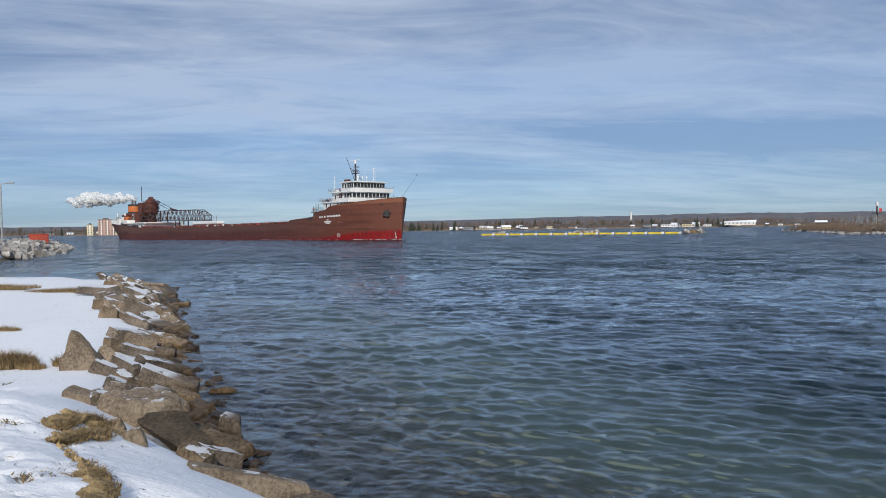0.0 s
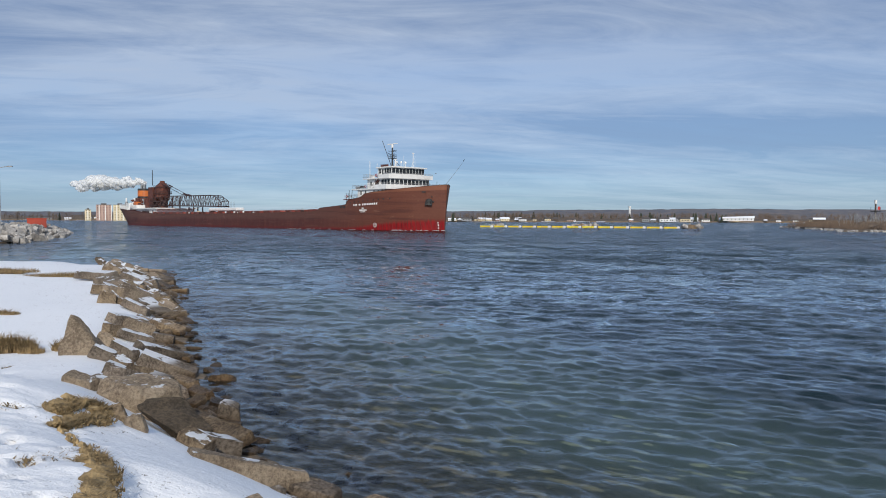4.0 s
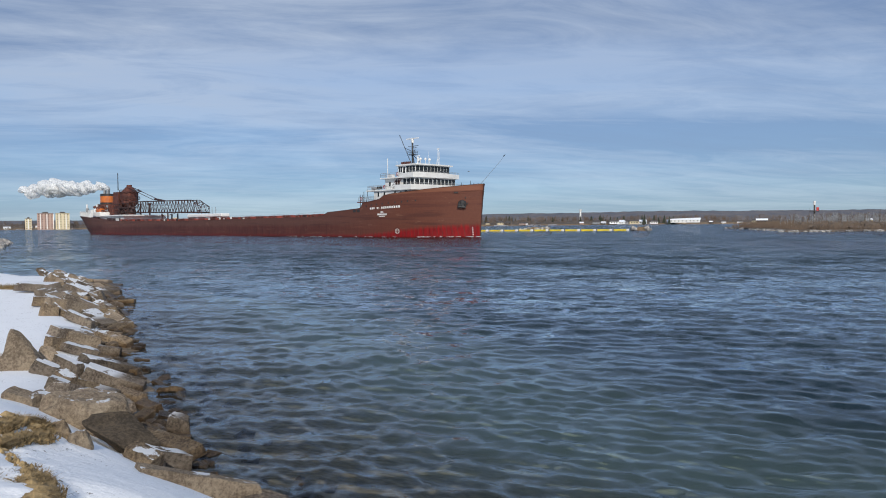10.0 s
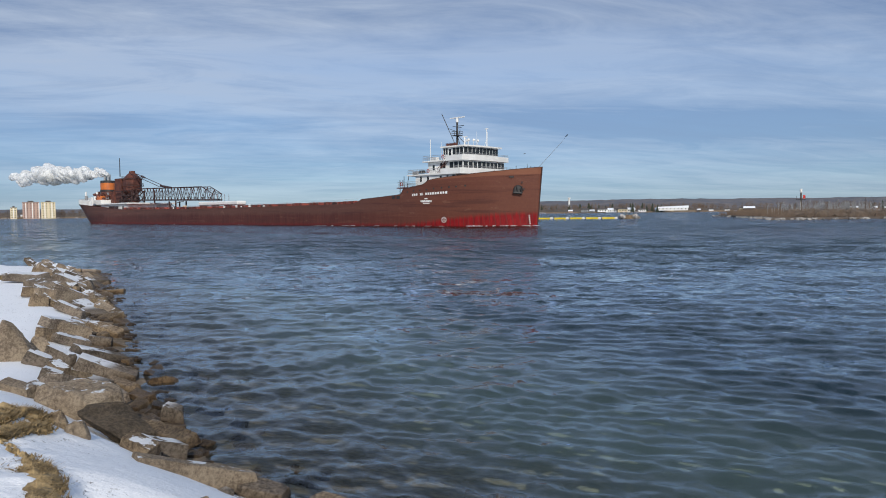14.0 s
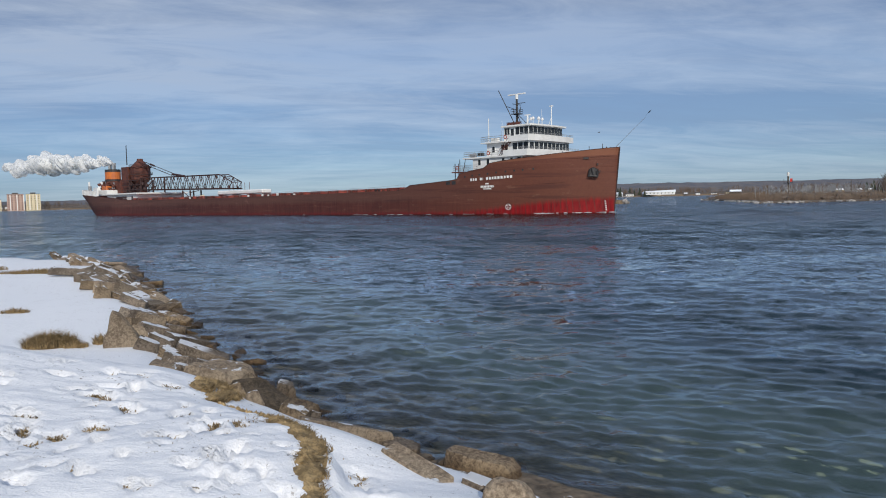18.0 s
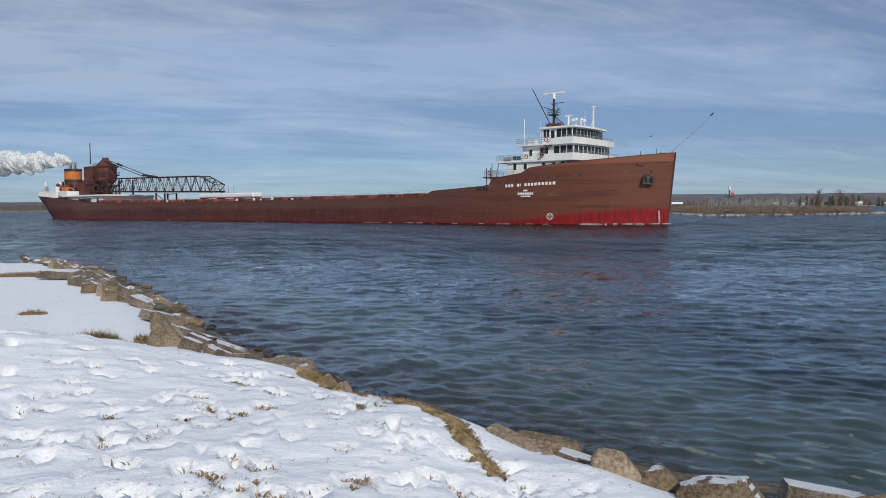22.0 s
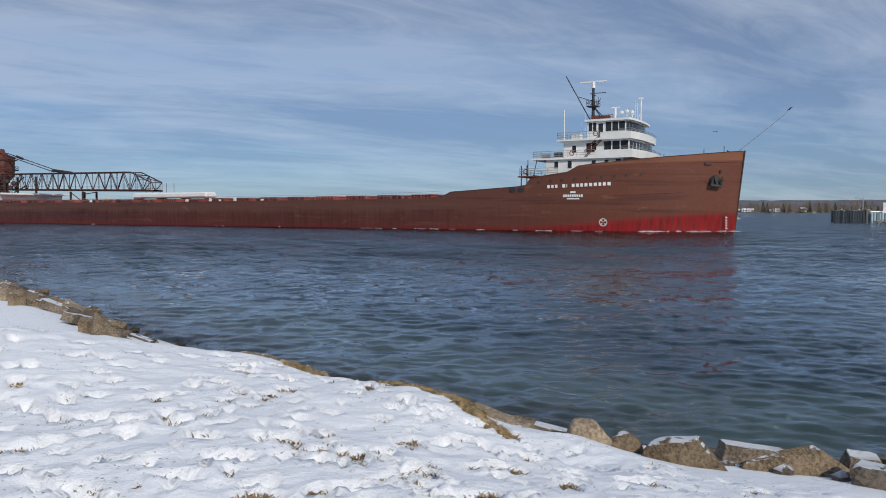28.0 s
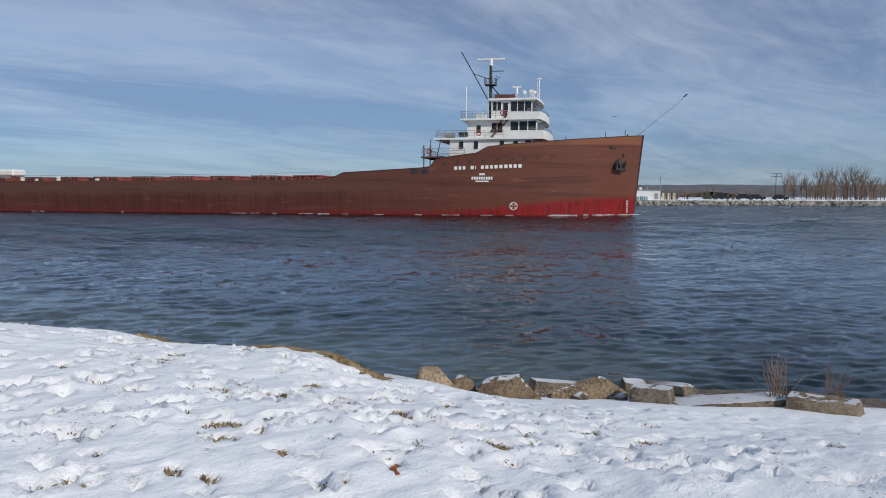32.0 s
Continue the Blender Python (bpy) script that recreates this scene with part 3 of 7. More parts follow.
def bank(x, y):
    d = inland(x, y) + 0.22 * lumps(x, y, 3, 1.7)
    wide = np.interp(y, [-6, 0.6, 2.0, 3.4, 4.7, 6, 11, 30, 60], [9.3, 8.3, 6.7, 5.2, 3.8, 3.3, 2.2, 2.2, 4.0])
    s = np.clip((d / wide - 0.12) / 0.88, 0, 1)
    soft = np.interp(y, [2.5, 5.5], [0.35, 0.9])
    z = 0.10 * np.clip(d, 0, 1.2) + 1.23 * (soft * s * s * (3 - 2 * s) + (1 - soft) * s) + 0.05 * np.clip(d - wide, 0, 16)
    u = np.clip((d - 3.2) / 4.2, 0, 1)
    z = z + 0.20 * u * u * (3 - 2 * u)
    low = np.interp(y - 0.3 * np.clip(d - 3, 0, 12), [5.6, 8, 9.6, 11.5, 14, 27, 60], [1.0, 0.93, 0.74, 0.53, 0.40, 0.42, 0.36])
    z = z * low
    steep = np.interp(y, [4.5, 9.5], [0.50, 0.21])   # the bed drops faster by the rock row
    z = np.where(d < 0, np.maximum(-steep * np.abs(d) ** 0.92, -5.0), z)
    swell = np.interp(x, [-14, -8, -5, -3.8, -2.9, -1.7, -1.1], [0.0, 0.25, 0.38, 0.36, 0.24, 0.08, 0.0])
    z = z + swell * np.exp(-((y - 8.4) / np.where(y < 8.4, 2.4, 1.5)) ** 2)
    lip = x - np.interp(y, [3.4, 4.4, 5.0, 5.6, 6.4], [-0.62, -0.62, -0.52, -0.62, -0.9])
    ledge = np.clip(lip / 0.16, 0, 1) * np.clip(1.35 - lip, 0, 1) * np.clip((y - 3.0) / 0.7, 0, 1) * np.clip((6.1 - y) / 0.8, 0, 1)
    z = z - 0.24 * ledge
    land = np.clip(d / wide - 0.8, 0, 1)
    z = z + land * (0.05 * lumps(x, y, 5, 2.6) + 0.025 * lumps(x, y, 6, 0.9))
    return z


PRINTS = []


def build_ground():
    def spread(lo, hi, step, far):
        out = list(np.arange(lo, hi, step))
        k, g = hi, step
        while k < far:
            out.append(k)
            g *= 1.11
            k += g
        out.append(far)
        k, g = lo, step
        while k > -far:
            g *= 1.11
            k -= g
            out.insert(0, k)
        out[0] = -far
        return np.array(out)

    xs, ys = spread(-7.5, 4.0, 0.055, 4600), spread(-0.6, 10.5, 0.055, 4600)
    X, Y = np.meshgrid(xs, ys)
    Z = bank(X, Y)
    d = inland(X, Y)
    near = np.clip((d - 2.2) / 0.8, 0, 1) * np.clip((14 - np.hypot(X + 3, Y - 4)) / 6, 0, 1)
    Z += near * (0.014 * lumps(X, Y, 8, 0.28) + 0.014 * lumps(X * 0.45 + Y * 0.1, Y - 0.2 * X, 9, 0.15) + 0.008 * lumps(X, Y, 10, 0.11))
    rng = random.Random(11)
    prints = PRINTS
    for _ in range(640):   # trodden snow, thickest where people stand by the rocks
        px = rng.gauss(-2.0, 2.3)
        py = rng.gauss(3.0, 2.6)
        prints.append((px, py, rng.uniform(0, 6.28), rng.uniform(0.45, 0.95)))
    for k in range(9):     # tracks that cross the slope
        x, y, a = rng.uniform(-6, -1), rng.uniform(2, 8), rng.uniform(0, 6.28)
        for s in range(16):
            prints.append((x + 0.12 * math.cos(a + 1.57) * (-1) ** s, y + 0.12 * math.sin(a + 1.57) * (-1) ** s, a, 1.0))
            x, y, a = x + 0.55 * math.cos(a), y + 0.55 * math.sin(a), a + rng.uniform(-0.15, 0.15)
    for px, py, a, k in prints:
        i0, i1 = np.searchsorted(xs, (px - 0.35, px + 0.35))
        j0, j1 = np.searchsorted(ys, (py - 0.35, py + 0.35))
        if i1 - i0 < 3 or j1 - j0 < 3:
            continue
        x, y = X[j0:j1, i0:i1] - px, Y[j0:j1, i0:i1] - py
        u, v = x * math.cos(a) + y * math.sin(a), -x * math.sin(a) + y * math.cos(a)
        r = (u / (0.15 * k)) ** 2 + (v / (0.065 * k)) ** 2
        on = np.clip(d[j0:j1, i0:i1] - 2.3, 0, 1)
        Z[j0:j1, i0:i1] += on * (-0.10 * k * np.exp(-r ** 2) + 0.022 * np.exp(-((np.sqrt(r) - 1.35) / 0.35) ** 2))
    nx, ny = len(xs), len(ys)
    verts = np.stack([X.ravel(), Y.ravel(), Z.ravel()], 1)
    i = np.arange(nx * ny).reshape(ny, nx)
    faces = np.stack([i[:-1, :-1], i[:-1, 1:], i[1:, 1:], i[1:, :-1]], -1).reshape(-1, 4)
    me = bpy.data.meshes.new("ground")
    me.vertices.add(len(verts))
    me.vertices.foreach_set("co", verts.ravel())
    me.loops.add(faces.size)
    me.loops.foreach_set("vertex_index", faces.ravel())
    me.polygons.add(len(faces))
    me.polygons.foreach_set("loop_start", np.arange(0, faces.size, 4))
    me.polygons.foreach_set("use_smooth", np.ones(len(faces), bool))
    me.materials.append(M_GROUND)
    me.update()
    me.validate()
    tagged(new("ground", me), "trodden snow on a river bank and the stony river bed", "ground", kind="structure")


build_ground()


def build_water():
    """One sheet in rings round the bank, wind waves on it that lengthen with the distance."""
    rad = [3.0]
    while rad[-1] < 4300:
        r = rad[-1]
        rad.append(r * (1 + float(np.interp(r, [3, 6, 7, 25, 60, 110], [0.02, 0.012, 0.0042, 0.0050, 0.0085, 0.0125]))))
    rad.append(4600)
    turn = np.radians(np.concatenate([np.linspace(-32, 88, 700), np.linspace(88, 328, 44)[1:-1]]))
    R, A = np.meshgrid(np.array(rad), turn, indexing="ij")
    X, Y = -2.0 + R * np.sin(A), 1.0 + R * np.cos(A)
    step = np.gradient(np.array(rad))[:, None]
    Z = np.zeros_like(X)
    rng = np.random.RandomState(4)
    for k in range(60):
        wavelen = 0.15 * 24.0 ** ((k + rng.rand()) / 60)
        last = int(np.searchsorted(step[:, 0], wavelen / 2.6))
        if last < 2:
            continue
        x, y = X[:last], Y[:last]
        a = radians(rng.normal(197, 40))
        q = 2 * np.pi / wavelen
        amp = 0.088 / q * min(1.0, (0.46 / wavelen) ** 0.9)
        fade = np.clip((wavelen / step[:last] - 2.6) / 2.0, 0, 1)
        ph = q * (x * math.sin(a) + y * math.cos(a)) + rng.uniform(0, 6.28) + 2.2 * lumps(x, y, rng.randint(1000), wavelen * 3.2)
        swell = np.clip(0.55 + 0.75 * lumps(x + 3 * k, y, 40 + k % 6, 2.2 + wavelen * 3), 0, 1.3)
        Z[:last] += amp * fade * swell * (np.sin(ph) + 0.32 * np.cos(2 * ph))
    Z *= np.clip(0.35 - 0.25 * inland(X, Y), 0.12, 1.0)
    nr, na = X.shape
    verts = np.stack([X.ravel(), Y.ravel(), Z.ravel()], 1)
    i = np.arange(nr * na).reshape(nr, na)
    j = np.roll(i, -1, axis=1)
    faces = np.stack([i[:-1], i[1:], j[1:], j[:-1]], -1).reshape(-1, 4)[:, ::-1]
    me = bpy.data.meshes.new("water")
    me.vertices.add(len(verts))
    me.vertices.foreach_set("co", verts.ravel())
    me.loops.add(faces.size)
    me.loops.foreach_set("vertex_index", faces.ravel())
    me.polygons.add(len(faces))
    me.polygons.foreach_set("loop_start", np.arange(0, faces.size, 4))
    me.polygons.foreach_set("use_smooth", np.ones(len(faces), bool))
    me.materials.append(M_WATER)
    me.update()
    me.validate()
    return tagged(new("water", me), "dark blue-green river water with wind ripples", "river", kind="structure")


water = build_water()


# ---- the lake freighter ----
SHIP = thing("lake_freighter", "long rust-brown lake freighter with white pilothouse under way", "ship")

SHEER = [(-125.9, 8.4), (-112, 8.1), (-100, 7.8), (-89, 7.2), (-77, 6.4), (-66, 5.6), (-50, 5.3), (0, 5.1), (50, 5.3), (76, 5.45), (78.6, 5.8), (80.2, 6.5), (84, 6.7), (92.6, 7.2), (94.2, 7.4), (95.0, 8.5), (97.5, 8.92), (101.3, 9.4), (103.0, 10.32), (106, 10.68), (114, 11.35), (120, 11.85), (126.1, 12.5)]
DECK_B = [(-125.9, 0.4), (-125, 2.6), (-122.5, 5.0), (-118, 7.4), (-112, 9.2), (-104, 10.5), (-95, 11.2), (-85, 11.4), (92, 11.4), (100, 11.3), (106, 10.9), (111, 10.0), (115, 8.7), (118.5, 7.0), (121.5, 5.0), (124, 2.8), (125.5, 1.2), (126.1, 0.3)]
WATER_B = [(-125.9, 0.2), (-118, 0.4), (-112, 2.9), (-104, 6.4), (-95, 9.3), (-85, 10.8), (-70, 11.4), (92, 11.4), (100, 11.1), (106, 10.3), (111, 8.9), (115, 7.1), (118.5, 5.0), (121.5, 2.9), (124, 1.0), (124.9, 0.25), (126.1, 0.2)]


def along(table, x):
    return float(np.interp(x, [a for a, _ in table], [b for _, b in table]))


def side_y(x, z):
    """Half breadth of the hull at a place along it and a height."""
    s = min(max(z / max(along(SHEER, x), 1), 0), 1)
    return along(WATER_B, x) + (along(DECK_B, x) - along(WATER_B, x)) * s ** 0.8


def build_hull():
    xs = sorted(set([-125.9, -125.3, -124, -122.5, -120, -118, -115, -112, -108, -104, -100, -95, -89, -85, -77, -70, -66, -50, -30, -10, 0, 10, 30, 50, 60, 70, 76, 77.3, 78.6, 79.4, 80.2, 84, 88, 92.6, 94.2, 95, 96.2, 97.5, 99.4, 101.3, 102.2, 103, 104.5] + [106 + i * 1.25 for i in range(16)] + [125.6, 126.1]))
    levels = 9
    bm = bmesh.new()
    rows = {}
    for s in (-1, 1):
        rows[s] = []
        for x in xs:
            top = along(SHEER, x)
            low = -2.5
            if x < -118:
                low = (-118 - x) / 7.9 * 6.2 - 0.3
            row = []
            for k in range(levels + 1):
                z = low + (top - low) * k / levels
                xx = x
                if x > 118:   # the stem leans forward
                    xx = x - (x - 118) / 8.1 * 1.15 * (1 - max(z, 0) / top)
                row.append(bm.verts.new((xx, s * side_y(x, max(z, 0)), z)))
            rows[s].append(row)
        for a, b in zip(rows[s], rows[s][1:]):
            for k in range(levels):
                f = (a[k], b[k], b[k + 1], a[k + 1])
                bm.faces.new(f if s < 0 else f[::-1])
    for k in range(levels):
        for e, flip in ((0, False), (-1, True)):
            f = (rows[1][e][k], rows[-1][e][k], rows[-1][e][k + 1], rows[1][e][k + 1])
            bm.faces.new(f[::-1] if flip else f)
    for a, b, c, d in zip(rows[-1], rows[-1][1:], rows[1][1:], rows[1]):
        bm.faces.new((a[0], d[0], c[0], b[0]))
    bmesh.ops.remove_doubles(bm, verts=bm.verts, dist=0.001)
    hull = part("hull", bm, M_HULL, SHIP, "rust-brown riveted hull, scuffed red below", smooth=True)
    # decks inside the bulwark
    bm = bmesh.new()
    for x0, x1, drop in ((-125, 76, 0.05), (80.5, 94, 0.6), (95.2, 125.2, 1.15)):
        k = [x0 + (x1 - x0) * i / 14 for i in range(15)]
        ring = [(x, -along(DECK_B, x) + 0.12, along(SHEER, x) - drop) for x in k] + [(x, along(DECK_B, x) - 0.12, along(SHEER, x) - drop) for x in k[::-1]]
        if x0 > 95:
            ring = [(x, y, min(z, 9.3 + (x - 95) * 0.05)) for x, y, z in ring]
        vs = [bm.verts.new(p) for p in ring]
        for i in range(14):
            bm.faces.new((vs[i], vs[i + 1], vs[28 - i], vs[29 - i]))
    bmesh.ops.solidify(bm, geom=bm.faces[:], thickness=0.08)
    part("deck", bm, M_DECK, SHIP, "worn red deck plating")
    # rim of the bulwark
    for s in (-1, 1):
        bm = bmesh.new()
        pts = [(x, s * along(DECK_B, x), along(SHEER, x)) for x in xs if x >= 76]
        for p, q in zip(pts, pts[1:]):
            tube(bm, p, q, 0.055, 5)
        part("bulwark_rail", bm, M_TRUSS, SHIP, "dark rounded bulwark rail")
    bm = bmesh.new()
    tube(bm, (124.95, 0, 0.0), (126.25, 0, 12.6), 0.13, 8)
    part("stem_bar", bm, M_TRUSS, SHIP, "dark stem bar at the bow")
    return hull


build_hull()


def on_side(x, z, out=0.03):
    return Vector((x, -side_y(x, z) - out, z))


def side_frame(x, z, out=0.03):
    """A pose on the starboard plating: local x aft to fore, local y up, local z outwards."""
    a, b = on_side(x - 0.3, z, 0), on_side(x + 0.3, z, 0)
    u = (b - a).normalized()
    n = u.cross(Vector((0, 0, 1))).normalized()
    m = Matrix((u, Vector((0, 0, 1)), n)).transposed().to_4x4()
    p = on_side(x, z, 0) + n * out
    return Matrix.Translation(p) @ m


def plate(name, x, z, w, h, material, label="", thick=0.04, out=0.02):
    bm = bmesh.new()
    box(bm, -w / 2, w / 2, -h / 2, h / 2, 0, thick)
    ob = part(name, bm, material, SHIP, label)
    ob.matrix_basis = side_frame(x, z, out)
    return ob


def build_hull_marks():
    # name on the bow and the owner's lines under it, as plain bars
    rng = random.Random(3)
    x = 97.9
    for w in (0.55, 0.5, 0.5, None, 0.6, 0.12, None, 0.55, 0.55, 0.5, 0.6, 0.6, 0.6, 0.5, 0.55, 0.6):
        if w is None:
            x += 0.55
            continue
        plate("name_bar", x + w / 2, 7.12 + (x - 97.9) * 0.035, w * 0.8, 0.52, M_WHITE)
        x += w + 0.14
    plate("lettering_bar", 102.2, 6.2, 0.85, 0.28, M_WHITE)
    for i in range(9):
        plate("lettering_bar", 100.75 + i * 0.36, 5.62, 0.27, 0.42, M_WHITE)
    plate("lettering_bar", 102.2, 5.15, 2.0, 0.2, M_WHITE)
    # round thruster mark, crossed
    bm = bmesh.new()
    n = 28
    for r0, r1 in ((0.50, 0.64),):
        ins = [bm.verts.new((r0 * math.cos(6.283 * i / n), r0 * math.sin(6.283 * i / n), 0.03)) for i in range(n)]
        outs = [bm.verts.new((r1 * math.cos(6.283 * i / n), r1 * math.sin(6.283 * i / n), 0.03)) for i in range(n)]
        for i in range(n):
            bm.faces.new((ins[i], outs[i], outs[(i + 1) % n], ins[(i + 1) % n]))
    for k in range(4):
        a = k * math.pi / 2 + 0.785
        for s in (-1, 1):
            v = [bm.verts.new((r * math.cos(a + o), r * math.sin(a + o), 0.03)) for r, o in ((0.05, 0.0), (0.50, 0.30 * s), (0.50, 0.0))]
            bm.faces.new(v if s < 0 else v[::-1])
    bmesh.ops.solidify(bm, geom=bm.faces[:], thickness=0.03)
    ob = part("thruster_mark", bm, M_WHITE, SHIP, "white crossed ring on red boot")
    ob.matrix_basis = side_frame(106.9, 1.42, 0.05)
    for x, z in ((96.5, 7.8), (98.5, 8.0), (100.4, 8.1), (102.4, 8.2), (104.5, 8.4), (106.7, 8.5), (108.6, 8.6), (110.4, 8.7), (112.5, 8.8)):
        bm = bmesh.new()
        bmesh.ops.create_cone(bm, cap_ends=True, segments=12, radius1=0.22, radius2=0.22, depth=0.06)
        ob = part("porthole", bm, M_BLACK, SHIP)
        ob.matrix_basis = side_frame(x, z, 0.03)
    for x in (91.8, 93.4):
        plate("freeing_port", x, 6.65, 1.1, 0.7, M_BLACK, thick=0.05)
    for x, z, w in ((121.6, 10.5, 1.1), (123.2, 9.3, 0.3), (123.4, 7.9, 0.35)):
        plate("fairlead", x, z, w, 0.4, M_TRUSS, thick=0.12)
        plate("fairlead_opening", x, z, w * 0.7, 0.24, M_BLACK, thick=0.14)
    for i in range(5):
        plate("draught_mark", 123.9, 0.5 + i * 0.42, 0.3, 0.16, M_WHITE)
    # anchor in its pocket
    bm = bmesh.new()
    tube(bm, (-0.2, 0.9, 0.25), (0.1, -0.7, 0.45), 0.16, 8)
    tube(bm, (-0.9, -0.55, 0.35), (0.9, -0.75, 0.35), 0.24, 8)
    for s in (-1, 1):
        tube(bm, (0.85 * s, -0.7, 0.35), (0.75 * s + 0.15, 0.75, 0.65), 0.22, 8, 0.08)
        tube(bm, (0.85 * s, -0.7, 0.35), (0.5 * s, 0.4, 0.55), 0.12, 6, 0.05)
    bmesh.ops.create_cone(bm, cap_ends=True, segments=14, radius1=1.0, radius2=0.75, depth=0.3, matrix=Matrix.Translation((0.1, 0.1, 0.02)))
    ob = part("anchor", bm, M_BLACK, SHIP, "black stockless anchor stowed at the bow")
    ob.matrix_basis = side_frame(122.4, 7.7, 0.05)
    bm = bmesh.new()   # rubbing strake and dented scar lines
    for xs, z in (((108, 118), 5.55),):
        for i in range(12):
            a = xs[0] + (xs[1] - xs[0]) * i / 12
            b = xs[0] + (xs[1] - xs[0]) * (i + 1) / 12
            tube(bm, on_side(a, z + 0.04 * i, 0.0), on_side(b, z + 0.04 * (i + 1), 0.0), 0.05, 4)
    part("weld_seam", bm, M_RUST, SHIP)


build_hull_marks()


def rail_part(name, pts, height, material, parent, bars=3, gap=1.6, r=0.035):
    """Posts and bars along a line of deck-edge points."""
    bm = bmesh.new()
    for p, q in zip(pts, pts[1:]):
        p, q = Vector(p), Vector(q)
        k = max(1, round((q - p).length / gap))
        for i in range(k + 1):
            w = p.lerp(q, i / k)
            tube(bm, w, w + Vector((0, 0, height)), r, 4)
        for b in range(1, bars + 1):
            o = Vector((0, 0, height * b / bars))
            tube(bm, p + o, q + o, r, 4)
    return part(name, bm, material, parent)


def window_row(parent, name, axis, at, lo, hi, z0, z1, count, gap=0.12, frame_mat=None):
    """Dark panes in a wall: axis 'y' for a wall across y, 'x' for a wall across x. Each pane has its frame."""
    w = (hi - lo) / count
    for i in range(count):
        a, b = lo + i * w + gap / 2, lo + (i + 1) * w - gap / 2
        bm = bmesh.new()
        if axis == "y":
            box(bm, a, b, at - 0.03, at + 0.03, z0, z1)
        else:
            box(bm, at - 0.03, at + 0.03, a, b, z0, z1)
        pane = part(name, bm, M_GLASS, parent)
        bm = bmesh.new()
        for c0, c1, e0, e1 in ((a - 0.05, a, z0 - 0.05, z1 + 0.05), (b, b + 0.05, z0 - 0.05, z1 + 0.05), (a, b, z0 - 0.05, z0), (a, b, z1, z1 + 0.05)):
            if axis == "y":
                box(bm, c0, c1, at - 0.06, at + 0.05, e0, e1)
            else:
                box(bm, at - 0.05, at + 0.06, c0, c1, e0, e1)
        part("window_frame", bm, frame_mat or M_WHITE, pane)


def bow_outline(x0, x1, y, nose, k=5):
    """A deck outline with a gently rounded front."""
    pts = [(x0, -y), (x1, -y)]
    for i in range(1, k):
        f = 2 * i / k - 1
        pts.append((x1 + nose * (1 - f * f) ** 0.8, y * f))
    return pts + [(x1, y), (x0, y)]


def front_windows(parent, x1, y, nose, z0, z1, gap=0.22):
    """One window in each straight piece of a rounded deckhouse front."""
    pts = bow_outline(0, x1, y, nose)[1:-1]
    for (ax, ay), (bx, by) in zip(pts, pts[1:]):
        w = math.hypot(bx - ax, by - ay)
        for k in range(2):
            f = 0.25 + 0.5 * k
            bm = bmesh.new()
            box(bm, -w / 4 + gap / 2, w / 4 - gap / 2, -0.05, 0.05, z0, z1)
            ob = part("window", bm, M_GLASS, parent)
            ob.matrix_basis = pose(ax + (bx - ax) * f, ay + (by - ay) * f, 0, 0, 0, math.degrees(math.atan2(by - ay, bx - ax)))


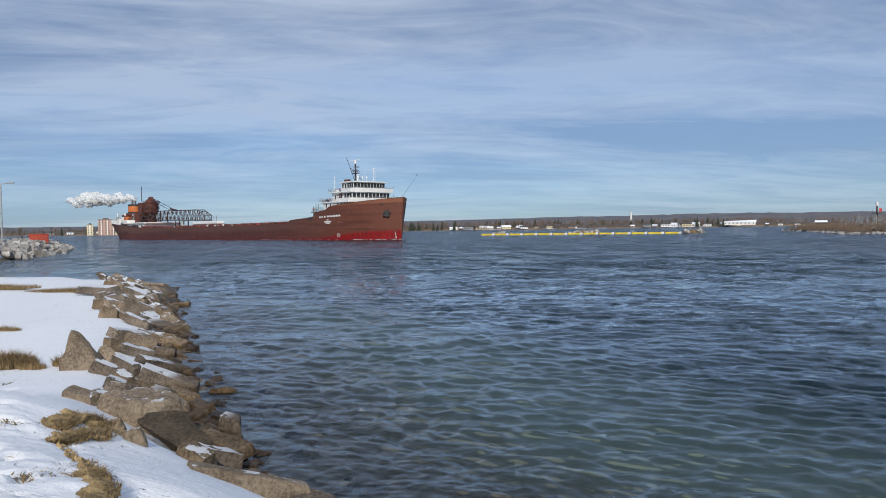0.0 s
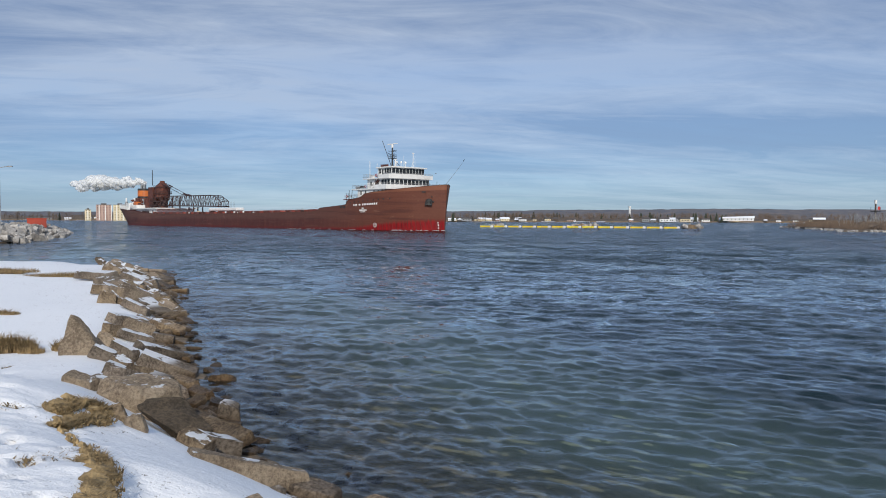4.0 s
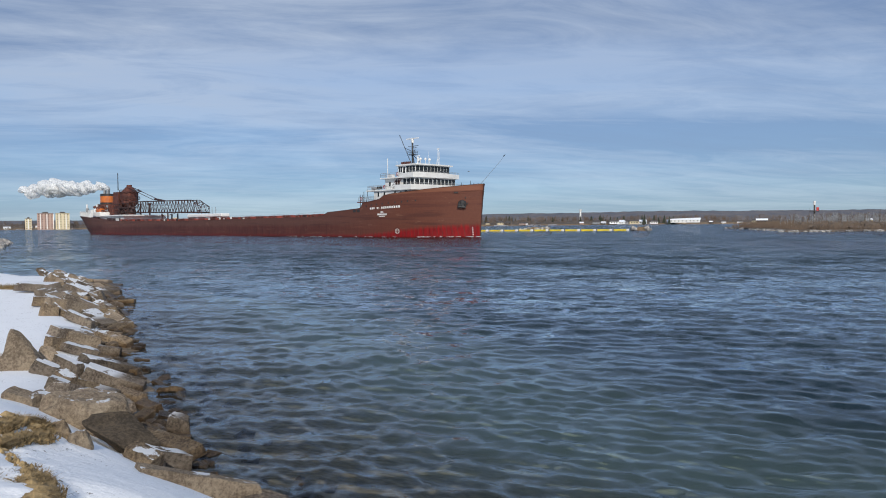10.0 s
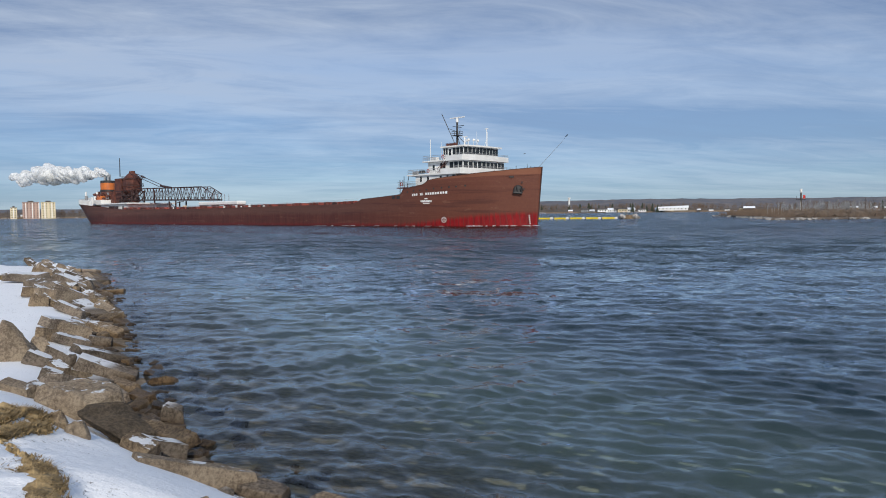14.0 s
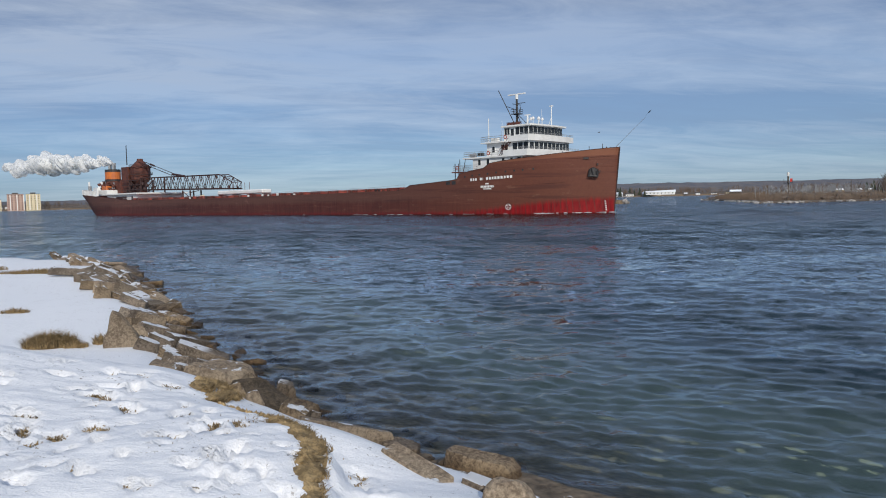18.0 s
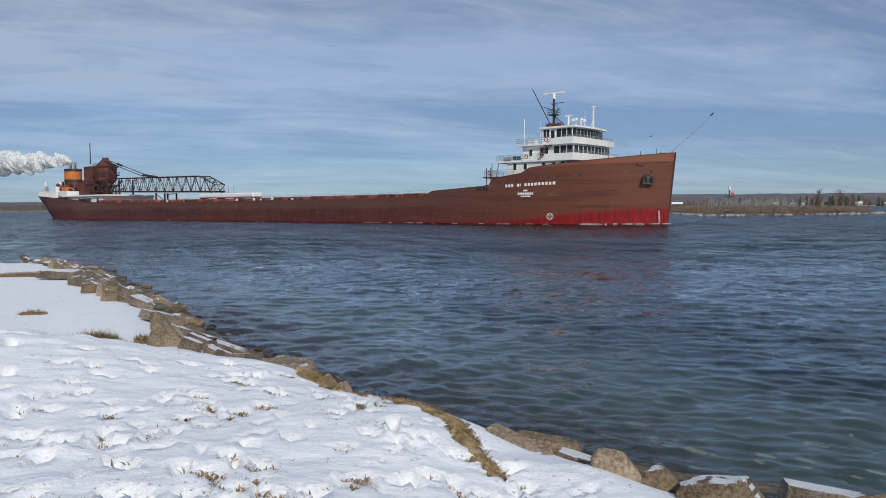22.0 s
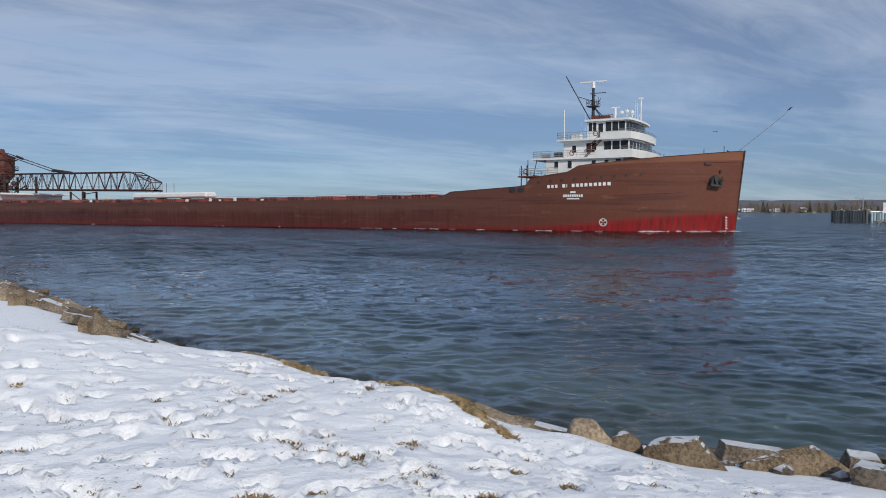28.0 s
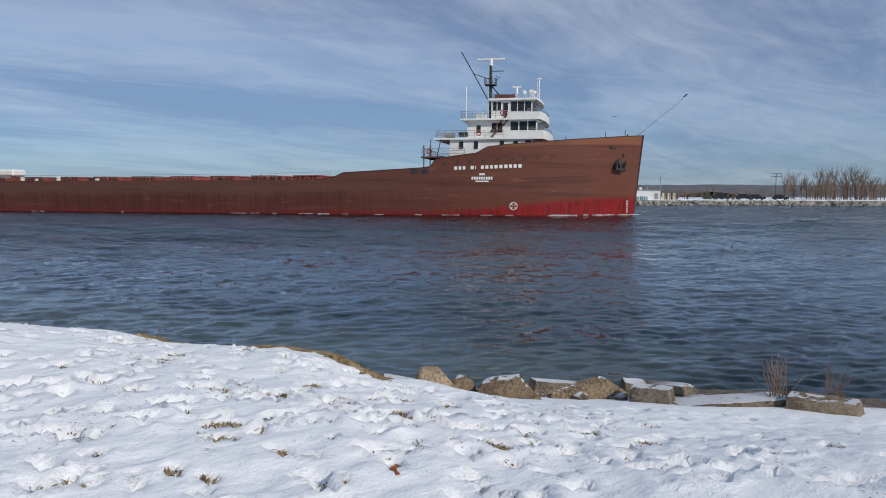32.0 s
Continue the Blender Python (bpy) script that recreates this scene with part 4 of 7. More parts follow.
def build_pilothouse():
    # lower house on the forecastle
    bm = bmesh.new()
    prism(bm, bow_outline(96.8, 109.6, 9.0, 0.6), 9.0, 11.55)
    low = part("lower_house", bm, M_WHITE, SHIP, "white lower deckhouse")
    for x in (98.6, 100.9, 104.9, 107.0):
        window_row(low, "window", "y", -9.0, x - 0.4, x + 0.4, 10.15, 11.3, 1)
    window_row(low, "doorway", "y", -9.0, 108.4, 109.4, 9.9, 11.4, 1)
    front_windows(low, 109.6, 9.0, 0.6, 10.2, 11.3, 0.5)
    bm = bmesh.new()
    prism(bm, bow_outline(94.4, 111.2, 9.5, 0.7), 11.55, 11.85)
    part("boat_deck", bm, M_WHITE, SHIP, "white overhanging deck edge")
    rail_part("railing", [(94.7, 9.4, 11.85), (94.7, -9.4, 11.85), (105.2, -9.4, 11.85)], 1.1, M_GREY, SHIP)
    # second house
    bm = bmesh.new()
    prism(bm, bow_outline(99.2, 110.1, 7.2, 0.5), 11.85, 14.6)
    mid = part("middle_house", bm, M_WHITE, SHIP, "white middle deckhouse")
    window_row(mid, "window", "y", -7.2, 100.6, 101.4, 12.7, 13.9, 1)
    window_row(mid, "window", "y", -7.2, 103.0, 104.8, 12.7, 14.2, 2)
    window_row(mid, "window", "y", -7.2, 105.9, 110.0, 12.75, 14.4, 3, 0.2)
    front_windows(mid, 110.1, 7.2, 0.5, 12.75, 14.35, 0.3)
    # white screens that wrap round the front of both decks
    for z0, z1, x0, x1, y in ((11.85, 12.85, 105.2, 111.2, 9.5), (14.85, 15.75, 105.6, 110.6, 8.2)):
        bm = bmesh.new()
        outer = bow_outline(x0, x1, y, 0.7)
        inner = bow_outline(x0, x1 - 0.12, y - 0.12, 0.7)
        k = len(outer)
        vs = [[bm.verts.new((p[0], p[1], z)) for p in ring for z in (z0, z1)] for ring in (outer, inner)]
        for i in range(k - 1):
            a, b = 2 * i, 2 * i + 2
            bm.faces.new((vs[0][a], vs[0][b], vs[0][b + 1], vs[0][a + 1]))
            bm.faces.new((vs[1][b], vs[1][a], vs[1][a + 1], vs[1][b + 1]))
            bm.faces.new((vs[0][a + 1], vs[0][b + 1], vs[1][b + 1], vs[1][a + 1]))
        part("wing_screen", bm, M_WHITE, SHIP, "white solid rail screen")
        rail_part("railing", [(x1 - 2.0, -y + 0.06, z1), (x1, -y + 0.06, z1), (x1 + 0.6, -1, z1), (x1 + 0.6, 2, z1), (x1, y - 0.1, z1)], 0.45, M_GREY, SHIP, 2)
    bm = bmesh.new()
    prism(bm, bow_outline(98.3, 110.6, 8.2, 0.7), 14.6, 14.85)
    part("bridge_deck", bm, M_WHITE, SHIP, "white bridge deck edge")
    rail_part("railing", [(98.4, 8.1, 14.85), (98.4, -8.1, 14.85), (105.6, -8.1, 14.85)], 1.15, M_GREY, SHIP)
    # wheelhouse
    bm = bmesh.new()
    prism(bm, bow_outline(102.8, 109.2, 6.0, 0.5), 14.85, 17.75)
    top = part("wheelhouse", bm, M_WHITE, SHIP, "white wheelhouse with a band of windows")
    window_row(top, "window", "y", -6.0, 103.0, 104.4, 16.2, 17.6, 2)
    window_row(top, "doorway", "y", -6.0, 104.6, 105.5, 15.3, 17.4, 1)
    window_row(top, "window", "y", -6.0, 105.8, 109.1, 16.1, 17.6, 3, 0.14)
    front_windows(top, 109.2, 6.0, 0.5, 16.1, 17.6, 0.16)
    bm = bmesh.new()
    prism(bm, bow_outline(102.5, 109.9, 6.6, 0.5), 17.75, 18.08)
    roof = part("wheelhouse_roof", bm, M_WHITE, SHIP, "white wheelhouse roof")
    bm = bmesh.new()
    box(bm, 103.2, 106.4, -5.3, -5.15, 18.2, 18.75)
    part("name_board", bm, M_RUST, SHIP, "red-brown name board on the roof")
    rail_part("railing", [(103.0, -5.25, 18.08), (106.8, -5.25, 18.08)], 0.75, M_RUST, SHIP, 2, 0.7)
    # stair between the decks
    bm = bmesh.new()
    for o in (0, 0.9):
        tube(bm, (103.0, -7.4, 11.9 + o), (105.9, -7.4, 14.85 + o), 0.06, 5)
        tube(bm, (103.0, -8.15, 11.9 + o), (105.9, -8.15, 14.85 + o), 0.06, 5)
    for i in range(11):
        t = (i + 0.5) / 11
        box(bm, 103.0 + 2.9 * t - 0.12, 103.0 + 2.9 * t + 0.12, -8.15, -7.4, 11.9 + 2.95 * t - 0.03, 11.9 + 2.95 * t + 0.03)
    part("stair", bm, M_RUST, SHIP, "steep ship's ladder")
    for x, z, y in ((104.9, 15.6, -8.25), (101.4, 12.5, -9.5), (94.0, 9.7, -10.9)):
        bm = bmesh.new()
        k = 12
        for i in range(k):
            p, q = (Vector((x + 0.36 * math.cos(6.283 * j / k), y, z + 0.36 * math.sin(6.283 * j / k))) for j in (i, i + 1))
            tube(bm, p, q, 0.08, 5)
        part("life_ring", bm, M_REDBOX, SHIP, "red life ring")
    bm = bmesh.new()
    box(bm, 98.2, 99.6, -9.2, -8.5, 12.05, 12.75, 0.05)
    part("locker", bm, M_BLACK, SHIP)
    bm = bmesh.new()
    tube(bm, (96.0, -8.8, 12.25), (97.5, -8.8, 12.25), 0.35, 10)
    part("life_raft", bm, M_GREY, SHIP, "grey life raft drum")
    bm = bmesh.new()
    box(bm, 100.6, 102.2, -7.6, -6.6, 14.85, 15.65, 0.05)
    part("deck_box", bm, M_WHITE, SHIP)
    # forward mast
    bm = bmesh.new()
    tube(bm, (101.8, 0, 14.8), (101.8, 0, 24.3), 0.32, 10, 0.22)
    part("mast", bm, M_BLACK, SHIP, "black tubular foremast")
    bm = bmesh.new()
    box(bm, 100.9, 102.7, -0.9, 0.9, 21.0, 21.15)
    tube(bm, (101.8, -1.5, 23.1), (101.8, 1.5, 23.1), 0.07, 5)
    tube(bm, (101.8, 0, 23.3), (104.0, 0, 23.3), 0.07, 5)
    tube(bm, (100.9, 0, 21.1), (100.9, 0, 22.4), 0.05, 5)
    tube(bm, (102.7, 0, 21.1), (102.7, 0, 22.6), 0.05, 5)
    tube(bm, (101.8, 0, 20.2), (103.3, -0.6, 22.3), 0.05, 5)
    part("crosstree", bm, M_BLACK, SHIP, "black mast platform with lights")
    rail_part("mast_railing", [(100.9, -0.9, 21.15), (102.7, -0.9, 21.15), (102.7, 0.9, 21.15), (100.9, 0.9, 21.15), (100.9, -0.9, 21.15)], 0.9, M_BLACK, SHIP, 2, 0.9)
    bm = bmesh.new()
    box(bm, 99.5, 104.1, -0.12, 0.12, 25.15, 25.4)
    tube(bm, (101.8, 0, 24.2), (101.8, 0, 25.2), 0.34, 8)
    part("radar", bm, M_WHITE, SHIP, "white radar scanner bar on the mast")
    for p, q, r in (((101.3, 0, 18.8), (96.9, 0, 26.6), 0.09), ((101.7, 0, 22.0), (98.9, 0, 23.0), 0.06), ((101.8, 0, 21.2), (104.3, -1.5, 18.05), 0.08), ((101.8, 0, 21.2), (104.3, 1.5, 18.05), 0.08)):
        bm = bmesh.new()
        tube(bm, p, q, r, 5)
        part("mast_stay", bm, M_BLACK, SHIP)
    for x, y, z0, z1, r in ((98.8, -6, 14.8, 20.0, 0.09), (109.6, 1.5, 18.0, 22.3, 0.10), (109.6, -2, 18, 21.2, 0.03), (102.4, -6, 14.8, 19.2, 0.03), (108.6, 3, 18, 21.6, 0.03), (101.4, -5, 14.8, 18.0, 0.03), (107.6, 0, 18, 20.0, 0.05)):
        bm = bmesh.new()
        tube(bm, (x, y, z0), (x, y, z1), r, 6)
        part("antenna", bm, M_WHITE, SHIP)
    bm = bmesh.new()
    tube(bm, (108.8, 1.5, 18.0), (109.6, 1.5, 19.9), 0.05, 5)
    box(bm, 109.2, 110.0, 1.4, 1.6, 22.0, 22.2)
    part("antenna_bracket", bm, M_WHITE, SHIP)["kind"] = "stuff"
    bm = bmesh.new()
    tube(bm, (106.4, -2.5, 18.0), (106.4, -2.5, 20.2), 0.24, 8, 0.18)
    box(bm, 105.7, 107.1, -2.6, -2.4, 20.2, 20.4)
    part("small_radar", bm, M_WHITE, SHIP, "small white radar on a post")
    bm = bmesh.new()
    for x, y in ((108.7, -3.8), (109.2, -2.6), (108.7, -0.6), (107.6, -3.0)):
        bm = bmesh.new()
        tube(bm, (x, y, 18.0), (x, y, 19.1), 0.06, 5)
        blob(bm, (x, y, 19.35), (0.38, 0.32, 0.38), 2, 1, 0.0)
        part("searchlight", bm, M_WHITE, SHIP, "white searchlight on the roof")
    # open platform behind the house
    bm = bmesh.new()
    for x, y in ((93.0, -10.4), (93.0, 10.4), (94.0, -10.4)):
        bm = bmesh.new()
        tube(bm, (x, y, 7.2), (x, y, 10.7), 0.09, 6)
        part("deck_post", bm, M_BLACK, SHIP)
    for x, top_x in ((94.0, 94.0), (95.0, 95.6)):
        bm = bmesh.new()
        tube(bm, (x, -10.0, 9.0), (top_x, -10.0, 11.6), 0.07, 6)
        part("deck_post", bm, M_BLACK, SHIP)
    rail_part("railing", [(92.8, 10.6, 8.95), (92.8, -10.8, 8.95), (99.5, -10.9, 9.0)], 1.2, M_GREY, SHIP)
    bm = bmesh.new()
    prism(bm, [(92.7, -11.2), (96.0, -11.2), (96.0, 11.2), (92.7, 11.2)], 8.72, 8.95)
    part("platform", bm, M_RUST, SHIP, "rust-brown platform behind the house")
    # forecastle gear
    bm = bmesh.new()
    tube(bm, (124.2, 0, 11.6), (131.6, 0, 17.7), 0.055, 6, 0.035)
    spar = part("steering_pole", bm, M_GREY, SHIP, "slender steering pole over the bow")
    bm = bmesh.new()
    v = [bm.verts.new(p) for p in ((132.0, 0, 18.35), (132.45, 0, 18.5), (132.9, 0, 18.95), (132.5, 0, 18.85))]
    bm.faces.new(v)
    bmesh.ops.solidify(bm, geom=bm.faces[:], thickness=0.08)
    tube(bm, (131.6, 0, 17.7), (132.2, 0, 18.45), 0.015, 4)
    part("target", bm, M_BLACK, spar, "dark diamond at the tip")
    for x, z in ((114.2, 11.1), (120.4, 11.7), (123.4, 12.0)):
        bm = bmesh.new()
        tube(bm, (x, -1.5, 10.0), (x, -1.5, z + 1.3), 0.06, 5)
        part("post", bm, M_BLACK, SHIP)
    bm = bmesh.new()
    tube(bm, (123.8, -0.8, 10.5), (123.8, -0.8, 12.7), 0.1, 6)
    tube(bm, (123.8, 0.8, 10.5), (123.8, 0.8, 12.7), 0.1, 6)
    box(bm, 112.6, 114.4, -2, 2, 10.2, 11.4, 0.3)
    part("windlass", bm, M_BLACK, SHIP, "black mooring gear on the forecastle")["kind"] = "stuff"


build_pilothouse()


def build_deck():
    # hatches
    bm = bmesh.new()
    box(bm, -2.1, 2.1, -9.9, 9.9, 0, 0.55)
    box(bm, -2.2, 2.2, -10.0, 10.0, 0.55, 0.72)
    coaming = mesh_of("hatch_cover", bm, M_HATCH)
    bm = bmesh.new()
    box(bm, -0.05, 0.05, -0.12, 0, 0.05, 0.7)
    clamp = mesh_of("hatch_clamp", bm, M_TRUSS)
    x = -58.0
    while x < 75:
        z = along(SHEER, x)
        ob = shared("hatch_cover", coaming, SHIP, pose(x, 0, z))
        for i in range(6):
            shared("hatch_clamp", clamp, ob, pose(-1.85 + i * 0.72, -10.0, 0))
        x += 7.3
    pts = [(x, -10.9, along(SHEER, x)) for x in range(-66, 79, 12)]
    rail_part("railing", pts, 0.95, M_GREY, SHIP, 2, 4.0, 0.022)
    rng = random.Random(5)
    for i in range(26):
        x = rng.uniform(-60, 76)
        bm = bmesh.new()
        box(bm, -0.25, 0.25, -0.25, 0.25, 0, rng.uniform(0.35, 0.8), 0.06)
        ob = part("deck_fitting", bm, rng.choice((M_WHITE, M_RUST, M_HATCH, M_TRUSS, M_RUST)), SHIP)
        ob.matrix_basis = pose(x, -10.55, along(SHEER, x))
    # long white cover
    bm = bmesh.new()
    box(bm, -8.4, 16.2, -7.2, -4.0, 6.1, 7.35, 0.3)
    part("white_cover", bm, M_WHITE, SHIP, "long white covered gear on deck")
    for x in (-7.8, 0, 8, 15.6):
        bm = bmesh.new()
        box(bm, x - 0.25, x + 0.25, -6.9, -4.4, 5.1, 6.3)
        part("cradle", bm, M_TRUSS, SHIP)
    bm = bmesh.new()
    box(bm, -16.6, -15.4, -8.5, -7.5, 5.1, 6.3, 0.1)
    part("deck_locker", bm, M_CREAM, SHIP, "cream deck locker")


build_deck()


def build_boom():
    """Self-unloading boom: a long lattice girder on its trestle, hung from the hopper tower."""
    boom = new("unloading_boom")
    boom.parent = SHIP
    boom["label"] = "dark brown lattice unloading boom"
    x0, x1 = -72.0, -8.6

    def low(x):
        return 9.2 + (x - x0) / (x1 - x0) * (-1.1)

    def high(x):
        return 13.6 + (x - x0) / (x1 - x0) * (-0.9) if x < -16 else 12.8 - (x + 16) * 0.36

    n = 26
    st = [x0 + (x1 - x0) * i / n for i in range(n + 1)]
    for y in (-1.7, 1.7):
        for edge, r in ((low, 0.28), (high, 0.15)):
            bm = bmesh.new()
            for a, b in zip(st, st[1:]):
                tube(bm, (a, y, edge(a)), (b, y, edge(b)), r, 5)
            part("chord", bm, M_TRUSS, boom)
        for i, (a, b) in enumerate(zip(st, st[1:])):
            bm = bmesh.new()
            p, q = ((a, y, low(a)), (b, y, high(b))) if i % 2 else ((a, y, high(a)), (b, y, low(b)))
            tube(bm, p, q, 0.10, 5)
            tube(bm, (b, y, low(b)), (b, y, high(b)), 0.07, 4)
            part("lattice_bar", bm, M_TRUSS, boom)
    bm = bmesh.new()
    for a, b in zip(st[::2], st[2::2]):
        tube(bm, (a, -1.7, high(a)), (b, 1.7, high(b)), 0.07, 4)
        tube(bm, (b, -1.7, high(b)), (b, 1.7, high(b)), 0.07, 4)
    part("cross_bracing", bm, M_TRUSS, boom)
    bm = bmesh.new()
    for a, b in zip(st, st[1:]):
        v = [bm.verts.new((x, y, low(x) + dz)) for x, y, dz in ((a, -1.3, 0.9), (b, -1.3, 0.9), (b, 1.3, 0.9), (a, 1.3, 0.9))]
        bm.faces.new(v)
    bmesh.ops.solidify(bm, geom=bm.faces[:], thickness=0.5)
    part("conveyor", bm, M_BLACK, boom, "dark conveyor inside the boom")
    bm = bmesh.new()
    box(bm, -11.5, -5.0, -2.2, 2.2, 7.3, 7.5)
    for x in (-9.8, -7.5, -4.8):
        for y in (-2.1, 2.1):
            tube(bm, (x, y, 7.4), (x, y, 10.0), 0.07, 4)
    tube(bm, (-13.5, -2.1, 11.0), (-7, -2.1, 10.6), 0.05, 4)
    for z in (8.6, 9.9):
        tube(bm, (-9.8, -2.1, z), (-4.8, -2.1, z), 0.05, 4)
    part("head_platform", bm, M_RUST, boom, "rusty platform at the boom head")
    bm = bmesh.new()
    for x in (-34.4, -39.4):
        for y in (-2.0, 2.0):
            tube(bm, (x, y, 5.1), (x, y, 8.2), 0.3, 6)
    tube(bm, (-34.4, -2, 5.5), (-39.4, -2, 8.0), 0.12, 5)
    tube(bm, (-34.4, -2, 7.4), (-28.5, -2, 8.0), 0.12, 5)
    part("boom_trestle", bm, M_TRUSS, SHIP, "dark trestle under the boom")
    bm = bmesh.new()
    for y in (-1.2, 1.2):
        tube(bm, (-73.3, y, 19.8), (-48, y, 13.7), 0.12, 5)
        tube(bm, (-68.6, y, 18.7), (-65.6, y, 17.9), 0.35, 5)
    tube(bm, (-50, 0, 14.2), (-41.5, 0, 13.2), 0.4, 6)
    part("boom_hoist", bm, M_TRUSS, SHIP, "boom hoist ropes and block")


build_boom()


def build_aft():
    # hopper tower
    bm = bmesh.new()
    prism(bm, [(-82.6, -3.6), (-77.0, -3.6), (-77.0, 3.6), (-82.6, 3.6)], 7.6, 18.0)
    tower = part("elevator_tower", bm, M_RUST, SHIP, "rust-brown elevator tower")
    bm = bmesh.new()
    rings = []
    for z, rx, ry in ((11.6, 2.2, 1.9), (13.2, 3.9, 3.4), (17.7, 4.0, 3.5), (19.2, 2.4, 2.1), (20.2, 1.3, 1.1), (20.9, 1.2, 1.0)):
        rings.append([bm.verts.new((-74.4 + rx * math.cos(radians(22.5 + 45 * i)), ry * math.sin(radians(22.5 + 45 * i)), z)) for i in range(8)])
    for p, q in zip(rings, rings[1:]):
        for i in range(8):
            bm.faces.new((p[i], p[(i + 1) % 8], q[(i + 1) % 8], q[i]))
    bm.faces.new(rings[0][::-1])
    bm.faces.new(rings[-1])
    part("hopper", bm, M_RUST, SHIP, "eight-sided rusty hopper housing with peaked roof")
    for z, r in ((14.9, 4.9), (17.7, 4.6)):
        pts = [(-74.4 + r * math.cos(radians(45 * i)), r * 0.88 * math.sin(radians(45 * i)), z) for i in range(9)]
        bm = bmesh.new()
        for p, q in zip(pts, pts[1:]):
            tube(bm, p, q, 0.14, 5)
            for h in (0.5, 1.0):
                tube(bm, (p[0], p[1], z + h), (q[0], q[1], z + h), 0.05, 4)
            tube(bm, p, (p[0], p[1], z + 1.0), 0.05, 4)
        part("hopper_gallery", bm, M_TRUSS, SHIP, "gallery rails round the hopper")
    bm = bmesh.new()
    for z in (9.2, 10.9, 12.6):
        box(bm, -80.2, -64.5, -4.9, -4.4, z, z + 0.25)
    part("work_platform", bm, M_TRUSS, SHIP, "dark work platforms below the hopper")["kind"] = "stuff"
    bm = bmesh.new()
    for i, (x, y) in enumerate(((-74, -4.5), (-65, -4.5), (-74, 4.5), (-65, 4.5))):
        tube(bm, (x, y, 7.5), (x, y, 13.0), 0.35, 6)
    for a, b in (((-74, -4.5, 8), (-65, -4.5, 12.8)), ((-65, -4.5, 8), (-74, -4.5, 12.8)), ((-66, -3, 9), (-60, -2, 12.5)), ((-63, -3, 8.3), (-58, -2.4, 10.2))):
        tube(bm, a, b, 0.2, 5)
    for i in range(10):
        blob(bm, (-77 + i * 1.7, -3.8, 8.9 + (i * 37 % 5) * 0.6), (1.0, 0.8, 0.8), i, 1, 0.3)
    part("slewing_gear", bm, M_TRUSS, SHIP, "dark machinery under the hopper")["kind"] = "stuff"
    bm = bmesh.new()
    prism(bm, [(-87.5, -4.0), (-82.5, -4.0), (-82.5, 4.0), (-87.5, 4.0)], 7.6, [10.5, 13.4, 13.4, 10.5])
    part("conveyor_casing", bm, M_RUST, SHIP, "sloping rusty casing")
    bm = bmesh.new()
    tube(bm, (-79.9, -2.5, 18.8), (-79.9, -2.5, 26.0), 0.22, 6, 0.12)
    tube(bm, (-79.9, -2.5, 23.0), (-79.9, -2.5, 26.2), 0.16, 6)
    part("aft_mast", bm, M_BLACK, SHIP, "black pole mast aft")
    # funnel
    bm = bmesh.new()
    ring = [(-101.0 + 4.2 * math.cos(a), 2.8 * math.sin(a)) for a in [radians(i * 15) for i in range(24)]]
    prism(bm, ring, 8.0, 14.1)
    part("funnel_base", bm, M_RUST, SHIP, "brown funnel casing")
    for z0, z1, mt, nm, k in ((14.1, 16.9, M_ORANGE, "funnel_band", 1.0), (16.9, 17.9, M_BLACK, "funnel_top", 1.0), (13.3, 13.9, M_BLACK, "funnel_ring", 1.04)):
        bm = bmesh.new()
        prism(bm, [(-101.0 + (x + 101.0) * k, y * k) for x, y in ring], z0, z1)
        part(nm, bm, mt, SHIP)
    for x, y, h in ((-103.2, 0, 20.4), (-101.6, -1, 19.9), (-99.9, 0.5, 20.5), (-98.6, -0.5, 20.0)):
        bm = bmesh.new()
        tube(bm, (x, y, 17.8), (x, y, h), 0.45, 8)
        part("exhaust_pipe", bm, M_GREY, SHIP)
    # after deckhouse
    bm = bmesh.new()
    box(bm, -84, -59.5, -8.8, 8.8, 4.6, 7.5)
    house = part("after_house", bm, M_WHITE, SHIP, "low white after deckhouse")
    bm = bmesh.new()
    box(bm, -86, -57.6, -9.8, 9.8, 7.5, 8.0, 0.08)
    part("house_roof", bm, M_WHITE, SHIP, "overhanging white roof")
    # dark boxes laid on the white wall stand in for shade inside hollows
    for a, b in ((-76, -67.5), (-63.5, -62.5)):
        bm = bmesh.new()
        box(bm, a, b, -8.95, -8.75, 5.2, 6.8)
        part("recess_shade", bm, M_TRUSS, house)
    bm = bmesh.new()
    box(bm, -112, -86, -8.0, 8.0, 7.4, 9.6, 0.1)
    part("stern_house", bm, M_WHITE, SHIP, "white stern deckhouse")
    # white bulwark round the stern with dark openings
    xs = [-124.6 + i * 1.55 for i in range(24)]
    for s in (-1, 1):
        bm = bmesh.new()
        for a, b in zip(xs, xs[1:]):
            p, q = ((x, s * (along(DECK_B, x) - 0.15), along(SHEER, x)) for x in (a, b))
            tube(bm, (p[0], p[1], p[2] + 1.9), (q[0], q[1], q[2] + 1.9), 0.10, 5)
        part("awning_edge", bm, M_WHITE, SHIP)
        for a in xs:
            y, z = s * (along(DECK_B, a) - 0.15), along(SHEER, a)
            bm = bmesh.new()
            box(bm, a - 0.33, a + 0.33, y - 0.07, y + 0.07, z, z + 1.9)
            part("bulwark_panel", bm, M_WHITE, SHIP)
    bm = bmesh.new()
    prism(bm, [(-92.5, -10.9), (-87.5, -11.2), (-87.5, -10.6), (-92.5, -10.3)], 7.3, 10.4)
    part("side_plate", bm, M_WHITE, SHIP, "white side plate")
    rng = random.Random(8)
